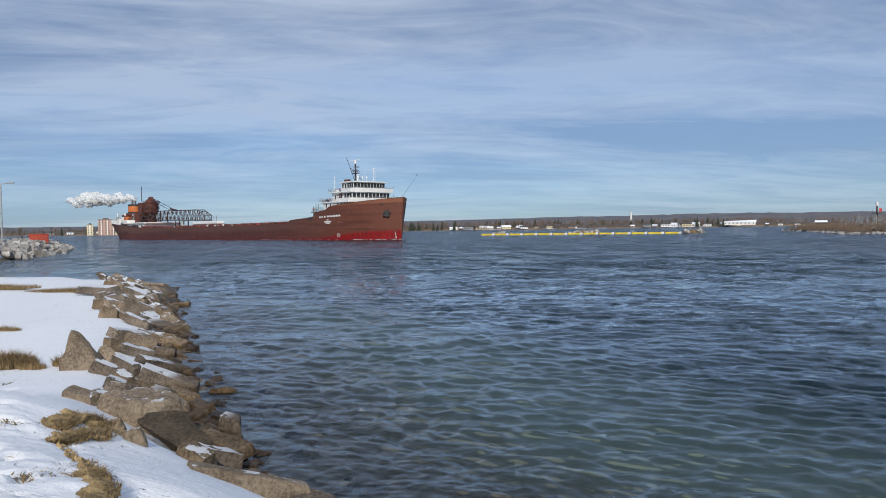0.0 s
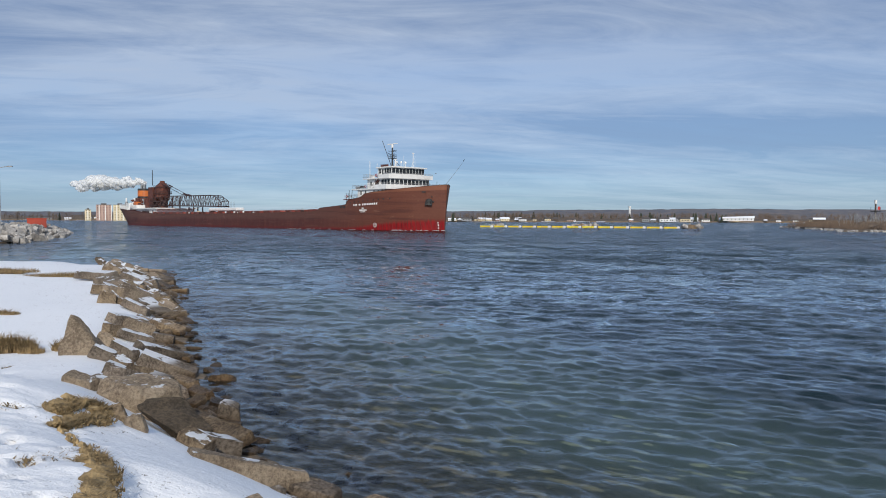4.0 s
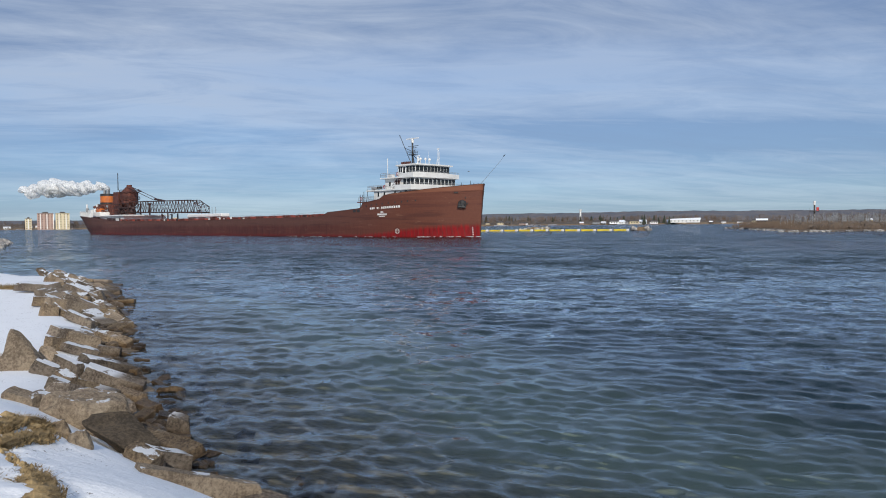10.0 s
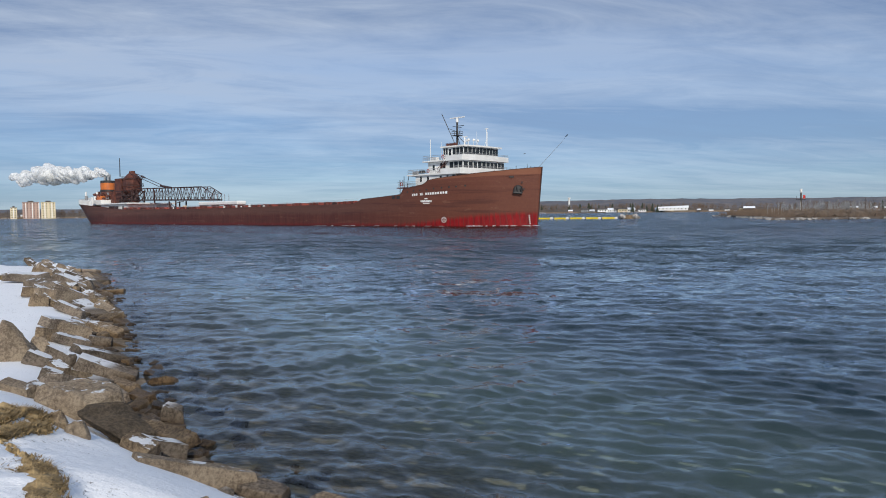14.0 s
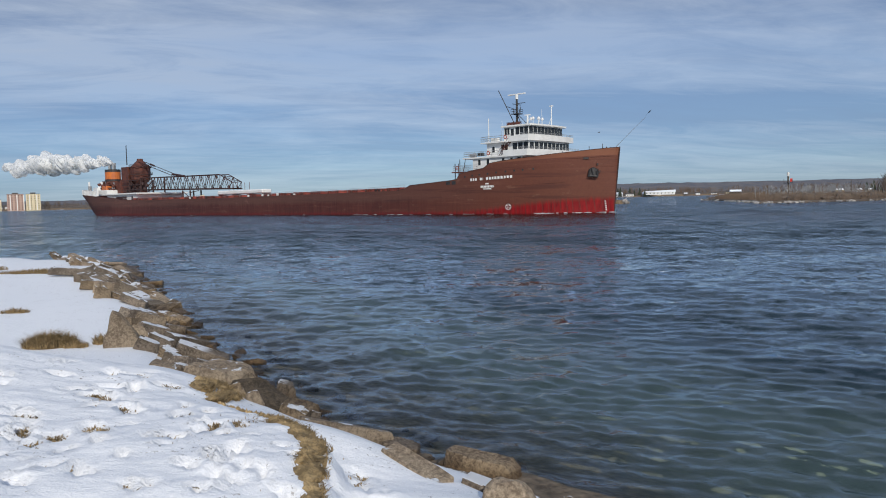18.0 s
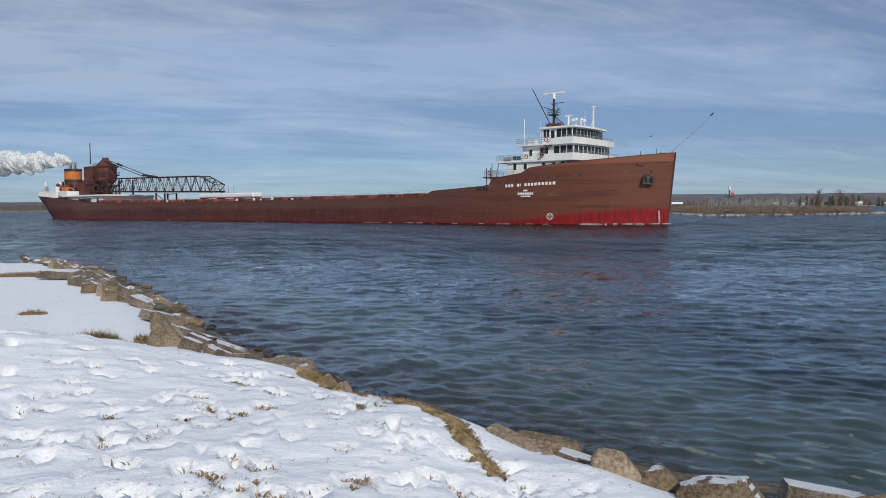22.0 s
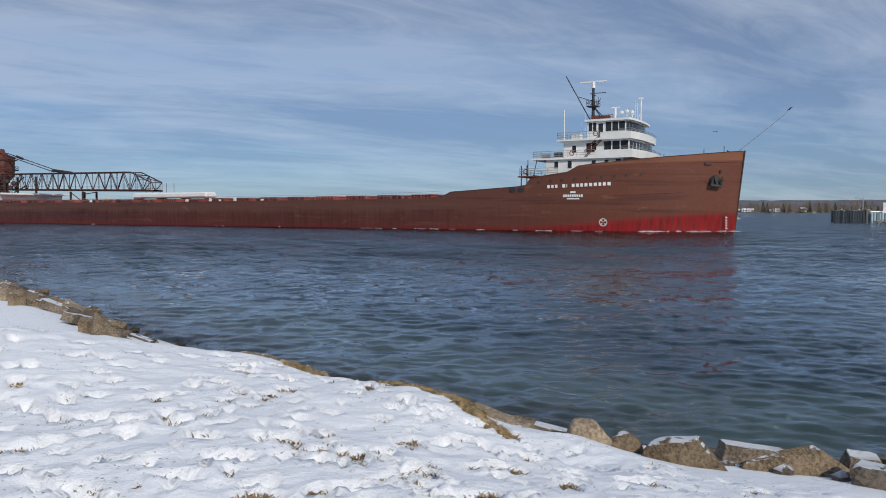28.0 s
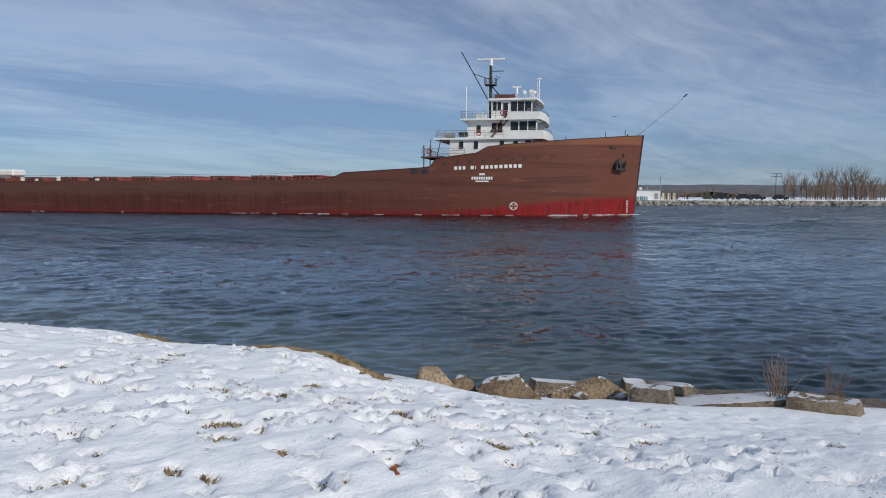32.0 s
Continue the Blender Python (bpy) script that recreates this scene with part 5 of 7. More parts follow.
    for i in range(9):
        x, y = -121 + i * 3.3, rng.uniform(-5, 0)
        bm = bmesh.new()
        tube(bm, (x, y, 8), (x, y, rng.uniform(11.0, 13.6)), rng.uniform(0.35, 0.7), 8)
        part("ventilator", bm, rng.choice((M_WHITE, M_GREY, M_RUST, M_WHITE)), SHIP)
    bm = bmesh.new()
    box(bm, -93, -88, -7.5, -5.2, 9.4, 11.2, 0.4)
    part("lifeboat", bm, M_ORANGE, SHIP, "orange lifeboat by the funnel")
    bm = bmesh.new()
    for i in range(18):
        x = rng.uniform(-103, -84)
        y = rng.uniform(-7, -3)
        blob(bm, (x, y, rng.uniform(9, 12.5)), (rng.uniform(0.5, 1.2), 0.8, rng.uniform(0.4, 1.0)), i, 1, 0.4)
    part("deck_machinery", bm, M_RUST, SHIP, "rusty winches and gear aft")["kind"] = "stuff"


build_aft()


def build_foam():
    """Broken white water along the hull at the waterline."""
    rng = random.Random(21)
    for a, b, k, name in ((112, 125.4, 26, "bow_wave"), (60, 112, 24, "hull_wash"), (-112, 60, 6, "hull_wash"), (-121, -108, 14, "stern_wash")):
        bm = bmesh.new()
        for _ in range(k):
            x = rng.uniform(a, b)
            y = -along(WATER_B, x) - rng.uniform(0.0, 0.5)
            blob(bm, (x, y, 0.02), (rng.uniform(0.2, 1.0), rng.uniform(0.1, 0.3), rng.uniform(0.02, 0.07) * (1.8 if a > 100 else 1)), rng.random() * 50, 1, 0.5, 2.0)
        part(name, bm, M_FOAM, SHIP, "broken white water at the waterline")["kind"] = "stuff"


build_foam()


# ---- rocks of the bank ----
def rock_mesh(name, seed, size, material, cuts=8, flat=1.0, peak=1.0, tight=0.80):
    """An angular block: a box split along random planes, edges chamfered, faces a little uneven."""
    rng = random.Random(seed)
    bm = bmesh.new()
    bmesh.ops.create_cube(bm, size=1.0)
    for i in range(cuts):
        n = Vector((rng.gauss(0, 1), rng.gauss(0, 1), rng.gauss(0, 0.75))).normalized()
        reach = 0.5 * (abs(n.x) + abs(n.y) + abs(n.z))
        cut = bmesh.ops.bisect_plane(bm, geom=bm.verts[:] + bm.edges[:] + bm.faces[:], plane_co=n * reach * rng.uniform(tight - 0.14, tight + 0.08), plane_no=n, clear_outer=True)
        rim = [g for g in cut["geom_cut"] if isinstance(g, bmesh.types.BMEdge)]
        if len(rim) > 2:
            bmesh.ops.contextual_create(bm, geom=rim)
    for v in bm.verts:
        k = 1 + (peak - 1) * min(1.0, max(0.0, v.co.z + 0.5))
        v.co = Vector((v.co.x * size[0] * k - (1 - k) * size[0] * 0.2, v.co.y * size[1] * k, v.co.z * size[2] * flat))
    bmesh.ops.bevel(bm, geom=bm.edges[:], offset=min(size) * 0.035, segments=1, affect="EDGES", profile=0.5)
    bmesh.ops.triangulate(bm, faces=bm.faces[:])
    for k in range(2):
        bmesh.ops.subdivide_edges(bm, edges=[e for e in bm.edges if e.calc_length() > min(size) * 0.35], cuts=1, use_grid_fill=True)
    bmesh.ops.triangulate(bm, faces=bm.faces[:])
    off = Vector((seed * 1.3, seed * 0.7, seed * 2.1))
    for v in bm.verts:
        p, q = v.co * 3 + off, v.co * 9 + off
        v.co += Vector((noise.noise(p), noise.noise(p + off), noise.noise(p - off))) * min(size) * 0.07
        v.co += Vector((noise.noise(q), noise.noise(q + off), noise.noise(q - off))) * min(size) * 0.045
    return mesh_of(name, bm, material)


def ground_at(x, y):
    return float(bank(np.array([x], float), np.array([y], float))[0])


ROCKS = "rocks along the bank"


def place_rock(me, x, y, z, rx=0, ry=0, rz=0, label="angular brown rock on the snowy bank", name="rock", scale=1.0):
    ob = new(name, me)
    ob.matrix_basis = pose(x, y, z, rx, ry, rz) @ Matrix.Diagonal((scale, scale, scale, 1))
    return tagged(ob, label, "rock", ROCKS)


def slab(a, b, width, thick, seed, material, label):
    """A split slab whose upper face runs from a to b."""
    a, b = Vector(a), Vector(b)
    u = (b - a).normalized()
    rng = random.Random(seed)
    side = Vector((0, 0, 1)).cross(u).normalized()
    up = u.cross(side)
    m = Matrix((u, side, up)).transposed().to_4x4()
    thick *= 1.35
    me = rock_mesh("rock", seed, ((b - a).length * 1.06, width * 0.78, thick), material, 5, 1.0, 0.90, 0.93)
    ob = new("rock", me)
    ob.matrix_basis = Matrix.Translation((a + b) / 2 - up * thick * 0.42) @ m @ pose(0, 0, 0, rng.uniform(-4, 16), rng.uniform(-3, 3), rng.uniform(-6, 6))
    return tagged(ob, label, "rock", ROCKS)


def hull_rock(points, seed, material, label, m):
    """A broken boulder: the hull of a few corners, its edges worn and its faces pitted."""
    bm = bmesh.new()
    for q in points:
        bm.verts.new(q)
    bmesh.ops.convex_hull(bm, input=bm.verts[:])
    bmesh.ops.dissolve_limit(bm, angle_limit=radians(4), verts=bm.verts[:], edges=bm.edges[:])
    bmesh.ops.bevel(bm, geom=bm.edges[:], offset=0.025, segments=2, affect="EDGES", profile=0.5)
    bmesh.ops.triangulate(bm, faces=bm.faces[:])
    for k in range(3):
        bmesh.ops.subdivide_edges(bm, edges=[e for e in bm.edges if e.calc_length() > 0.09], cuts=1, use_grid_fill=True)
    bmesh.ops.triangulate(bm, faces=bm.faces[:])
    off = Vector((seed * 1.3, seed * 0.7, seed * 2.1))
    for v in bm.verts:
        q, w = v.co * 4 + off, v.co * 15 + off
        v.co += Vector((noise.noise(q), noise.noise(q + off), noise.noise(q - off))) * 0.035
        v.co += Vector((noise.noise(w), noise.noise(w + off), noise.noise(w - off))) * 0.014
    ob = new("rock", mesh_of("rock", bm, material))
    ob.matrix_basis = m
    return tagged(ob, label, "rock", ROCKS)


def boulders():
    """The boulders that stand out by their shape."""
    hull_rock([(-0.34, -0.30, -0.2), (0.46, -0.34, -0.2), (0.50, 0.30, -0.2), (-0.32, 0.34, -0.2), (-0.33, -0.22, 0.12), (-0.15, -0.06, 0.74), (-0.19, 0.10, 0.70), (-0.05, 0.03, 0.68), (0.14, -0.16, 0.38), (0.44, -0.28, 0.02), (0.40, 0.20, 0.05)], 31, M_TAN, "pointed tan boulder standing on the bank", pose(-3.34, 14.55, 0.52))
    hull_rock([(-0.2, -0.16, -0.15), (0.2, -0.18, -0.15), (0.2, 0.16, -0.15), (-0.18, 0.18, -0.15), (-0.1, -0.08, 0.26), (0.1, 0.0, 0.24), (0.2, -0.1, 0.08)], 32, M_TAN, "small tan stone beside the pointed boulder", pose(-3.18, 15.5, 0.55))
    # the broken one: pale weathered back, dark face hanging over the slope
    hull_rock([(-0.72, -0.10, -0.2), (-0.70, 0.22, -0.2), (-0.66, 0.02, 0.06), (-0.30, 0.36, 0.10), (0.22, 0.40, 0.02), (0.30, 0.05, 0.04), (-0.20, -0.26, 0.04), (0.05, -0.30, -0.12), (0.0, -0.2, -0.45), (0.45, 0.3, -0.5), (-0.4, 0.3, -0.5)], 33, M_TAN, "large broken boulder with a pale weathered top", pose(-1.28, 10.25, 0.80, 0, 6, -4))
    hull_rock([(-0.42, 0.06, 0.02), (-0.36, -0.22, 0.0), (0.42, -0.30, -0.26), (0.50, 0.12, -0.26), (-0.10, 0.32, 0.03), (-0.30, 0.34, -0.45), (0.40, 0.34, -0.52), (-0.2, 0.22, -0.46), (0.3, 0.20, -0.5)], 34, M_DARKROCK, "broken boulder with a dark overhung face", pose(-0.95, 9.55, 0.73, 0, 0, -30))
    hull_rock([(-0.16, -0.1, -0.12), (0.15, -0.12, -0.12), (0.14, 0.12, -0.12), (-0.15, 0.12, -0.12), (-0.15, -0.06, 0.04), (0.0, -0.02, 0.13), (0.08, 0.05, 0.12), (0.15, -0.08, 0.0)], 36, M_ROCK, "small brown stone lying in snow", pose(-1.28, 8.12, 1.0))
    hull_rock([(-0.13, -0.12, -0.1), (0.13, -0.12, -0.1), (0.14, 0.1, -0.1), (-0.12, 0.12, -0.1), (-0.1, -0.06, 0.1), (0.04, -0.06, 0.11), (0.09, 0.06, 0.08)], 37, M_TAN, "small speckled stone lying in snow", pose(-1.06, 8.06, 0.93, 0, 8, 20))
    hull_rock([(-0.2, -0.16, -0.3), (0.14, -0.2, -0.3), (0.2, 0.14, -0.3), (-0.14, 0.2, -0.3), (-0.2, -0.1, 0.24), (0.08, -0.14, 0.18), (0.1, 0.12, 0.22), (-0.12, 0.16, 0.27)], 38, M_SLAB, "dark wet block standing in the shallows", pose(-0.42, 11.35, 0.06, 0, 6, 10))
    hull_rock([(-0.3, -0.14, -0.2), (0.3, -0.16, -0.2), (0.26, 0.16, -0.2), (-0.28, 0.14, -0.2), (-0.24, -0.04, 0.10), (0.08, -0.08, 0.12), (0.24, 0.04, 0.03)], 39, M_ROCK, "low wet rock in the shallows", pose(-0.86, 14.35, 0.02))
    # the row by the snow
    hull_rock([(-0.30, -0.2, -0.35), (0.30, -0.22, -0.35), (0.34, 0.2, -0.35), (-0.28, 0.22, -0.35), (-0.27, -0.1, 0.20), (-0.18, 0.08, 0.28), (0.04, -0.08, 0.30), (0.12, 0.1, 0.22), (0.36, -0.14, -0.06)], 47, M_TAN, "upright tan boulder at the snow's edge", pose(0.98, 4.68, 0.62, 0, 0, -20))
    hull_rock([(-0.24, -0.2, -0.3), (0.24, -0.2, -0.3), (0.26, 0.2, -0.3), (-0.22, 0.2, -0.3), (-0.18, -0.1, 0.14), (0.0, -0.14, 0.19), (0.16, -0.1, 0.12), (0.1, 0.14, 0.17), (0.26, 0.0, -0.02)], 48, M_ROCK, "rounded brown stone between boulders", pose(1.36, 4.52, 0.56, 0, 0, -20))
    hull_rock([(-0.48, -0.24, -0.35), (0.46, -0.26, -0.35), (0.50, 0.24, -0.35), (-0.44, 0.26, -0.35), (-0.44, -0.12, 0.14), (-0.2, 0.12, 0.20), (0.18, -0.1, 0.24), (0.30, 0.1, 0.23), (0.54, -0.18, -0.14)], 49, M_ROCK, "rough brown boulder at the snow's edge", pose(1.76, 4.06, 0.50, 0, 0, -26))
    hull_rock([(-0.62, -0.26, -0.25), (0.60, -0.26, -0.25), (0.58, 0.26, -0.25), (-0.60, 0.26, -0.25), (-0.62, -0.1, 0.02), (0.10, 0.06, 0.10), (0.30, 0.12, 0.20), (0.36, -0.04, 0.15), (0.62, -0.14, -0.06)], 50, M_ROCK, "flat angular brown rock with snow patches", pose(3.18, 3.62, 0.34, 0, 0, -32))
    slab((2.86, 4.34, 0.40), (3.60, 3.95, 0.30), 0.36, 0.18, 51, M_SLAB, "snow-topped slab behind the boulders")
    slab((4.02, 3.45, 0.36), (4.32, 3.22, 0.30), 0.3, 0.22, 52, M_SLAB, "dark rock at the water's edge")


boulders()


def far_slabs():
    """Slabs tumbled along the farther bank, each from its upper to its lower end."""
    slab((-8.05, 31.46, 0.94), (-6.61, 30.63, 0.88), 0.70, 0.22, 401, M_SLAB, "grey-brown slab with snow along its top")
    slab((-6.52, 28.57, 0.97), (-5.18, 26.35, 0.77), 0.70, 0.28, 402, M_TAN, "tan block among the tumbled slabs")
    slab((-5.98, 25.31, 0.89), (-5.53, 25.31, 0.83), 0.28, 0.22, 403, M_ROCK, "tan block among the tumbled slabs")
    slab((-5.34, 24.40, 0.91), (-4.96, 25.01, 0.75), 0.31, 0.30, 404, M_TAN, "tan block among the tumbled slabs")
    slab((-5.13, 22.93, 0.86), (-4.80, 23.23, 0.74), 0.28, 0.26, 405, M_ROCK, "tan block among the tumbled slabs")
    slab((-6.41, 31.25, 0.86), (-5.35, 31.70, 0.28), 0.54, 0.22, 406, M_SLAB, "grey-brown slab with snow along its top")
    slab((-7.10, 36.44, 0.62), (-6.50, 36.85, 0.29), 0.33, 0.19, 407, M_SLAB, "brown slab tilted towards the water")
    slab((-5.39, 26.39, 0.90), (-4.45, 27.17, 0.34), 0.56, 0.23, 408, M_SLAB, "grey-brown slab with snow along its top")
    slab((-6.22, 36.97, 0.20), (-5.33, 35.70, 0.05), 0.66, 0.25, 409, M_SLAB, "wet brown slab at the water's edge")
    slab((-4.93, 24.53, 0.80), (-4.54, 25.27, 0.61), 0.36, 0.26, 410, M_TAN, "tan block among the tumbled slabs")
    slab((-4.33, 22.37, 0.74), (-3.66, 22.17, 0.41), 0.32, 0.17, 411, M_SLAB, "brown slab tilted towards the water")
    slab((-4.40, 24.92, 0.46), (-3.37, 23.42, 0.18), 0.70, 0.17, 412, M_SLAB, "wet brown slab at the water's edge")
    slab((-3.84, 18.79, 0.72), (-3.26, 19.65, 0.50), 0.45, 0.17, 413, M_SLAB, "grey-brown slab with snow along its top")
    slab((-3.55, 18.88, 0.61), (-2.91, 19.14, 0.35), 0.31, 0.28, 414, M_TAN, "tan block among the tumbled slabs")
    slab((-3.18, 20.25, 0.41), (-2.36, 19.93, 0.16), 0.38, 0.21, 415, M_ROCK, "wet brown slab at the water's edge")
    slab((-3.59, 17.29, 0.70), (-3.38, 17.73, 0.56), 0.28, 0.24, 416, M_ROCK, "tan block among the tumbled slabs")
    slab((-3.34, 17.39, 0.56), (-2.70, 17.84, 0.29), 0.34, 0.14, 417, M_SLAB, "grey-brown slab with snow along its top")
    slab((-2.86, 18.53, 0.30), (-2.34, 18.58, 0.16), 0.28, 0.19, 418, M_SLAB, "wet brown slab at the water's edge")
    slab((-2.59, 15.73, 0.52), (-1.77, 16.47, 0.15), 0.49, 0.12, 421, M_SLAB, "grey-brown slab with snow along its top")
    slab((-2.07, 16.40, 0.14), (-1.67, 16.21, 0.10), 0.28, 0.11, 422, M_ROCK, "wet brown slab at the water's edge")


far_slabs()


def near_slabs():
    """Slabs of the nearer bank."""
    slab((-2.99, 14.07, 0.77), (-2.60, 14.06, 0.59), 0.28, 0.18, 419, M_SLAB, "brown slab tilted towards the water")
    slab((-2.85, 14.85, 0.70), (-2.38, 14.59, 0.53), 0.28, 0.17, 420, M_SLAB, "brown slab tilted towards the water")
    slab((-2.52, 13.71, 0.63), (-2.29, 13.46, 0.50), 0.28, 0.16, 423, M_ROCK, "tan block among the tumbled slabs")
    slab((-2.32, 14.68, 0.50), (-1.31, 14.66, 0.12), 0.46, 0.16, 424, M_SLAB, "grey-brown slab with snow along its top")
    slab((-2.31, 13.31, 0.57), (-2.04, 13.82, 0.33), 0.28, 0.15, 425, M_ROCK, "brown slab tilted towards the water")
    slab((-2.12, 11.92, 0.73), (-1.48, 12.99, 0.24), 0.56, 0.14, 426, M_SLAB, "grey-brown slab with snow along its top")
    slab((-2.40, 12.54, 0.74), (-2.13, 12.52, 0.62), 0.28, 0.14, 427, M_SLAB, "brown slab tilted towards the water")
    slab((-2.05, 13.76, 0.34), (-1.61, 13.44, 0.23), 0.28, 0.13, 428, M_SLAB, "brown slab tilted towards the water")
    slab((-1.75, 13.94, 0.24), (-1.20, 13.49, 0.15), 0.30, 0.15, 429, M_ROCK, "wet brown slab at the water's edge")
    slab((-1.82, 13.27, 0.29), (-1.28, 12.42, 0.24), 0.42, 0.12, 430, M_SLAB, "grey-brown slab with snow along its top")
    slab((-1.22, 13.31, 0.12), (-0.94, 12.85, 0.09), 0.28, 0.11, 431, M_ROCK, "wet brown slab at the water's edge")
    slab((-2.42, 10.60, 0.96), (-2.01, 10.46, 0.87), 0.28, 0.13, 432, M_TAN, "tan stone half sunk in snow")
    slab((-2.16, 10.76, 0.88), (-1.76, 10.57, 0.78), 0.28, 0.13, 433, M_TAN, "tan stone half sunk in snow")
    slab((-0.92, 11.32, 0.19), (-0.59, 11.15, 0.11), 0.28, 0.10, 434, M_ROCK, "wet brown slab at the water's edge")
    slab((-0.72, 10.67, 0.23), (-0.09, 10.07, 0.18), 0.34, 0.12, 435, M_ROCK, "flat orange-brown stone at the water's edge")
    slab((-0.45, 7.80, 0.68), (0.66, 8.28, 0.24), 0.36, 0.17, 470, M_TAN, "long flat slab with snow along its top")
    slab((0.17, 5.95, 0.86), (0.62, 5.35, 0.66), 0.34, 0.22, 439, M_TAN, "long tan rock along the snow ledge")
    slab((4.57, 3.38, 0.26), (4.39, 2.52, 0.35), 0.40, 0.10, 449, M_SLAB, "low snow-covered slab by the water")
    slab((3.36, 2.93, 0.48), (3.44, 2.37, 0.53), 0.40, 0.18, 450, M_SLAB, "snow-capped stone beside the slab")
    slab((3.50, 2.38, 0.36), (4.96, 1.25, 0.30), 0.75, 0.13, 451, M_SLAB, "long flat slab under snow")
    slab((4.66, 1.19, 0.42), (4.72, 0.25, 0.47), 0.50, 0.24, 452, M_TAN, "big tan slab at the end of the rock row")
    slab((-0.62, 9.20, 0.47), (-0.14, 9.50, 0.27), 0.36, 0.24, 436, M_SLAB, "brown slab with a dark edge at the water")
    slab((-0.64, 8.55, 0.70), (-0.34, 8.40, 0.56), 0.30, 0.22, 437, M_ROCK, "brown rock wedged behind the long slab")
    slab((0.52, 8.15, 0.22), (0.98, 7.90, 0.12), 0.42, 0.24, 438, M_SLAB, "dark wet rock below the long slab")
    slab((1.20, 7.35, 0.26), (1.85, 6.75, 0.18), 0.42, 0.22, 440, M_ROCK, "orange-brown wet rock in the shallows")
    slab((0.85, 5.55, 0.62), (1.35, 4.98, 0.52), 0.25, 0.20, 441, M_SLAB, "narrow slab with snow on it")


near_slabs()


def bank_rocks():
    """Tumbled slabs, most of them with the long side down the slope."""
    rng = random.Random(77)
    slabs = [rock_mesh("rock", 100 + i, (rng.uniform(0.9, 1.6), rng.uniform(0.34, 0.5), rng.uniform(0.15, 0.26)), (M_SLAB, M_ROCK, M_SLAB, M_TAN)[i % 4], 5, tight=0.92) for i in range(14)]
    lumpy = [rock_mesh("rock", 200 + i, (rng.uniform(0.4, 0.75), rng.uniform(0.4, 0.6), rng.uniform(0.3, 0.5)), M_ROCK if i % 2 else M_SLAB, 9) for i in range(8)]
    line = [p for p in SHORE if 8 < p[1] < 53]
    y = 9.5
    while y < 46:
        ex = float(np.interp(y, [p[1] for p in line], [p[0] for p in line]))
        far = max(0.72, (y / 24) ** 0.5)
        for k in range(3 if y > 33 else 2 if y > 22 else 1):
            d = rng.uniform(-0.25, 2.2) if y > 22 else rng.uniform(-0.2, 1.1)
            x = ex - d + rng.uniform(-0.2, 0.2)
            yy = y + rng.uniform(-0.3, 0.3)
            if y < 11.0 and d > 1.1:
                continue
            if x < -2.6 and 13.2 < yy < 15.8:
                continue
            z = ground_at(x, yy)
            long = rng.random() < 0.72
            me = rng.choice(slabs if long else lumpy)
            s = far * rng.uniform(0.6, 1.0) * (1.0 if y > 22 else 0.6)
            rz = rng.gauss(-24, 14) if long else rng.uniform(0, 360)
            wet = d < 0.4
            place_rock(me, x, yy, z + (0.05 if d > 0 else 0.0) * s + rng.uniform(-0.02, 0.06), rng.gauss(0, 9), rng.gauss(17, 9), rz, scale=s,
                       label="wet brown slab at the water's edge" if wet else "brown rock slab tumbled on the snowy bank")
        y += 0.62 * far
    bm = bmesh.new()   # small rubble between them, above and below the water line
    y = 7.5
    while y < 40:
        pts = [p for p in SHORE if p[1] > -3.1]
        ex = float(np.interp(y, [p[1] for p in pts], [p[0] for p in pts]))
        for k in range(3):
            d = rng.uniform(-1.3, 0.9)
            x = ex - d
            s = rng.uniform(0.05, 0.17) * (1 + max(0, -d) * 0.25)
            z = ground_at(x, y)
            blob(bm, (x, y + rng.uniform(-0.15, 0.15), z + s * 0.15), (s, s * rng.uniform(0.6, 1), s * 0.6), rng.random() * 60, 1, 0.35, 1.3)
        y += 0.30 + y * 0.006
    for i in range(50):   # rubble at the right-hand rock row
        x, yy = rng.uniform(1.0, 8.5), rng.uniform(-2.5, 6.5)
        d = float(inland(np.array([x]), np.array([yy]))[0])
        if -2.5 < d < 1.6:
            s = rng.uniform(0.06, 0.2)
            blob(bm, (x, yy, ground_at(x, yy) + s * 0.15), (s, s * 0.8, s * 0.6), rng.random() * 60, 1, 0.35, 1.3)
    solid("rubble", bm, M_SLAB, "small brown stones along the waterline", "stones", kind="stuff")


bank_rocks()


# ---- dry grass and small things on the snow ----
def tuft_bm(bm, x, y, z, rx, ry, h, count, rng, lean=0.5):
    for _ in range(count):
        a, k = rng.uniform(0, 6.283), math.sqrt(rng.random())
        px, py = x + rx * k * math.cos(a), y + ry * k * math.sin(a)
        pz = z
        t = rng.uniform(0, 6.283)
        hh = h * rng.uniform(0.4, 1.0) * (1.1 - 0.5 * k)
        w = rng.uniform(0.004, 0.009)
        dx, dy = math.cos(t) * lean * hh * rng.random(), math.sin(t) * lean * hh * rng.random()
        s, c = math.sin(t) * w, -math.cos(t) * w
        p = [(px - s, py - c, pz), (px + s, py + c, pz), (px + dx * 0.5 + s * 0.7, py + dy * 0.5 + c * 0.7, pz + hh * 0.6), (px + dx * 0.5 - s * 0.7, py + dy * 0.5 - c * 0.7, pz + hh * 0.6), (px + dx * 1.6, py + dy * 1.6, pz + hh)]
        v = [bm.verts.new(q) for q in p]
        bm.faces.new((v[0], v[1], v[2], v[3]))
        bm.faces.new((v[3], v[2], v[4]))


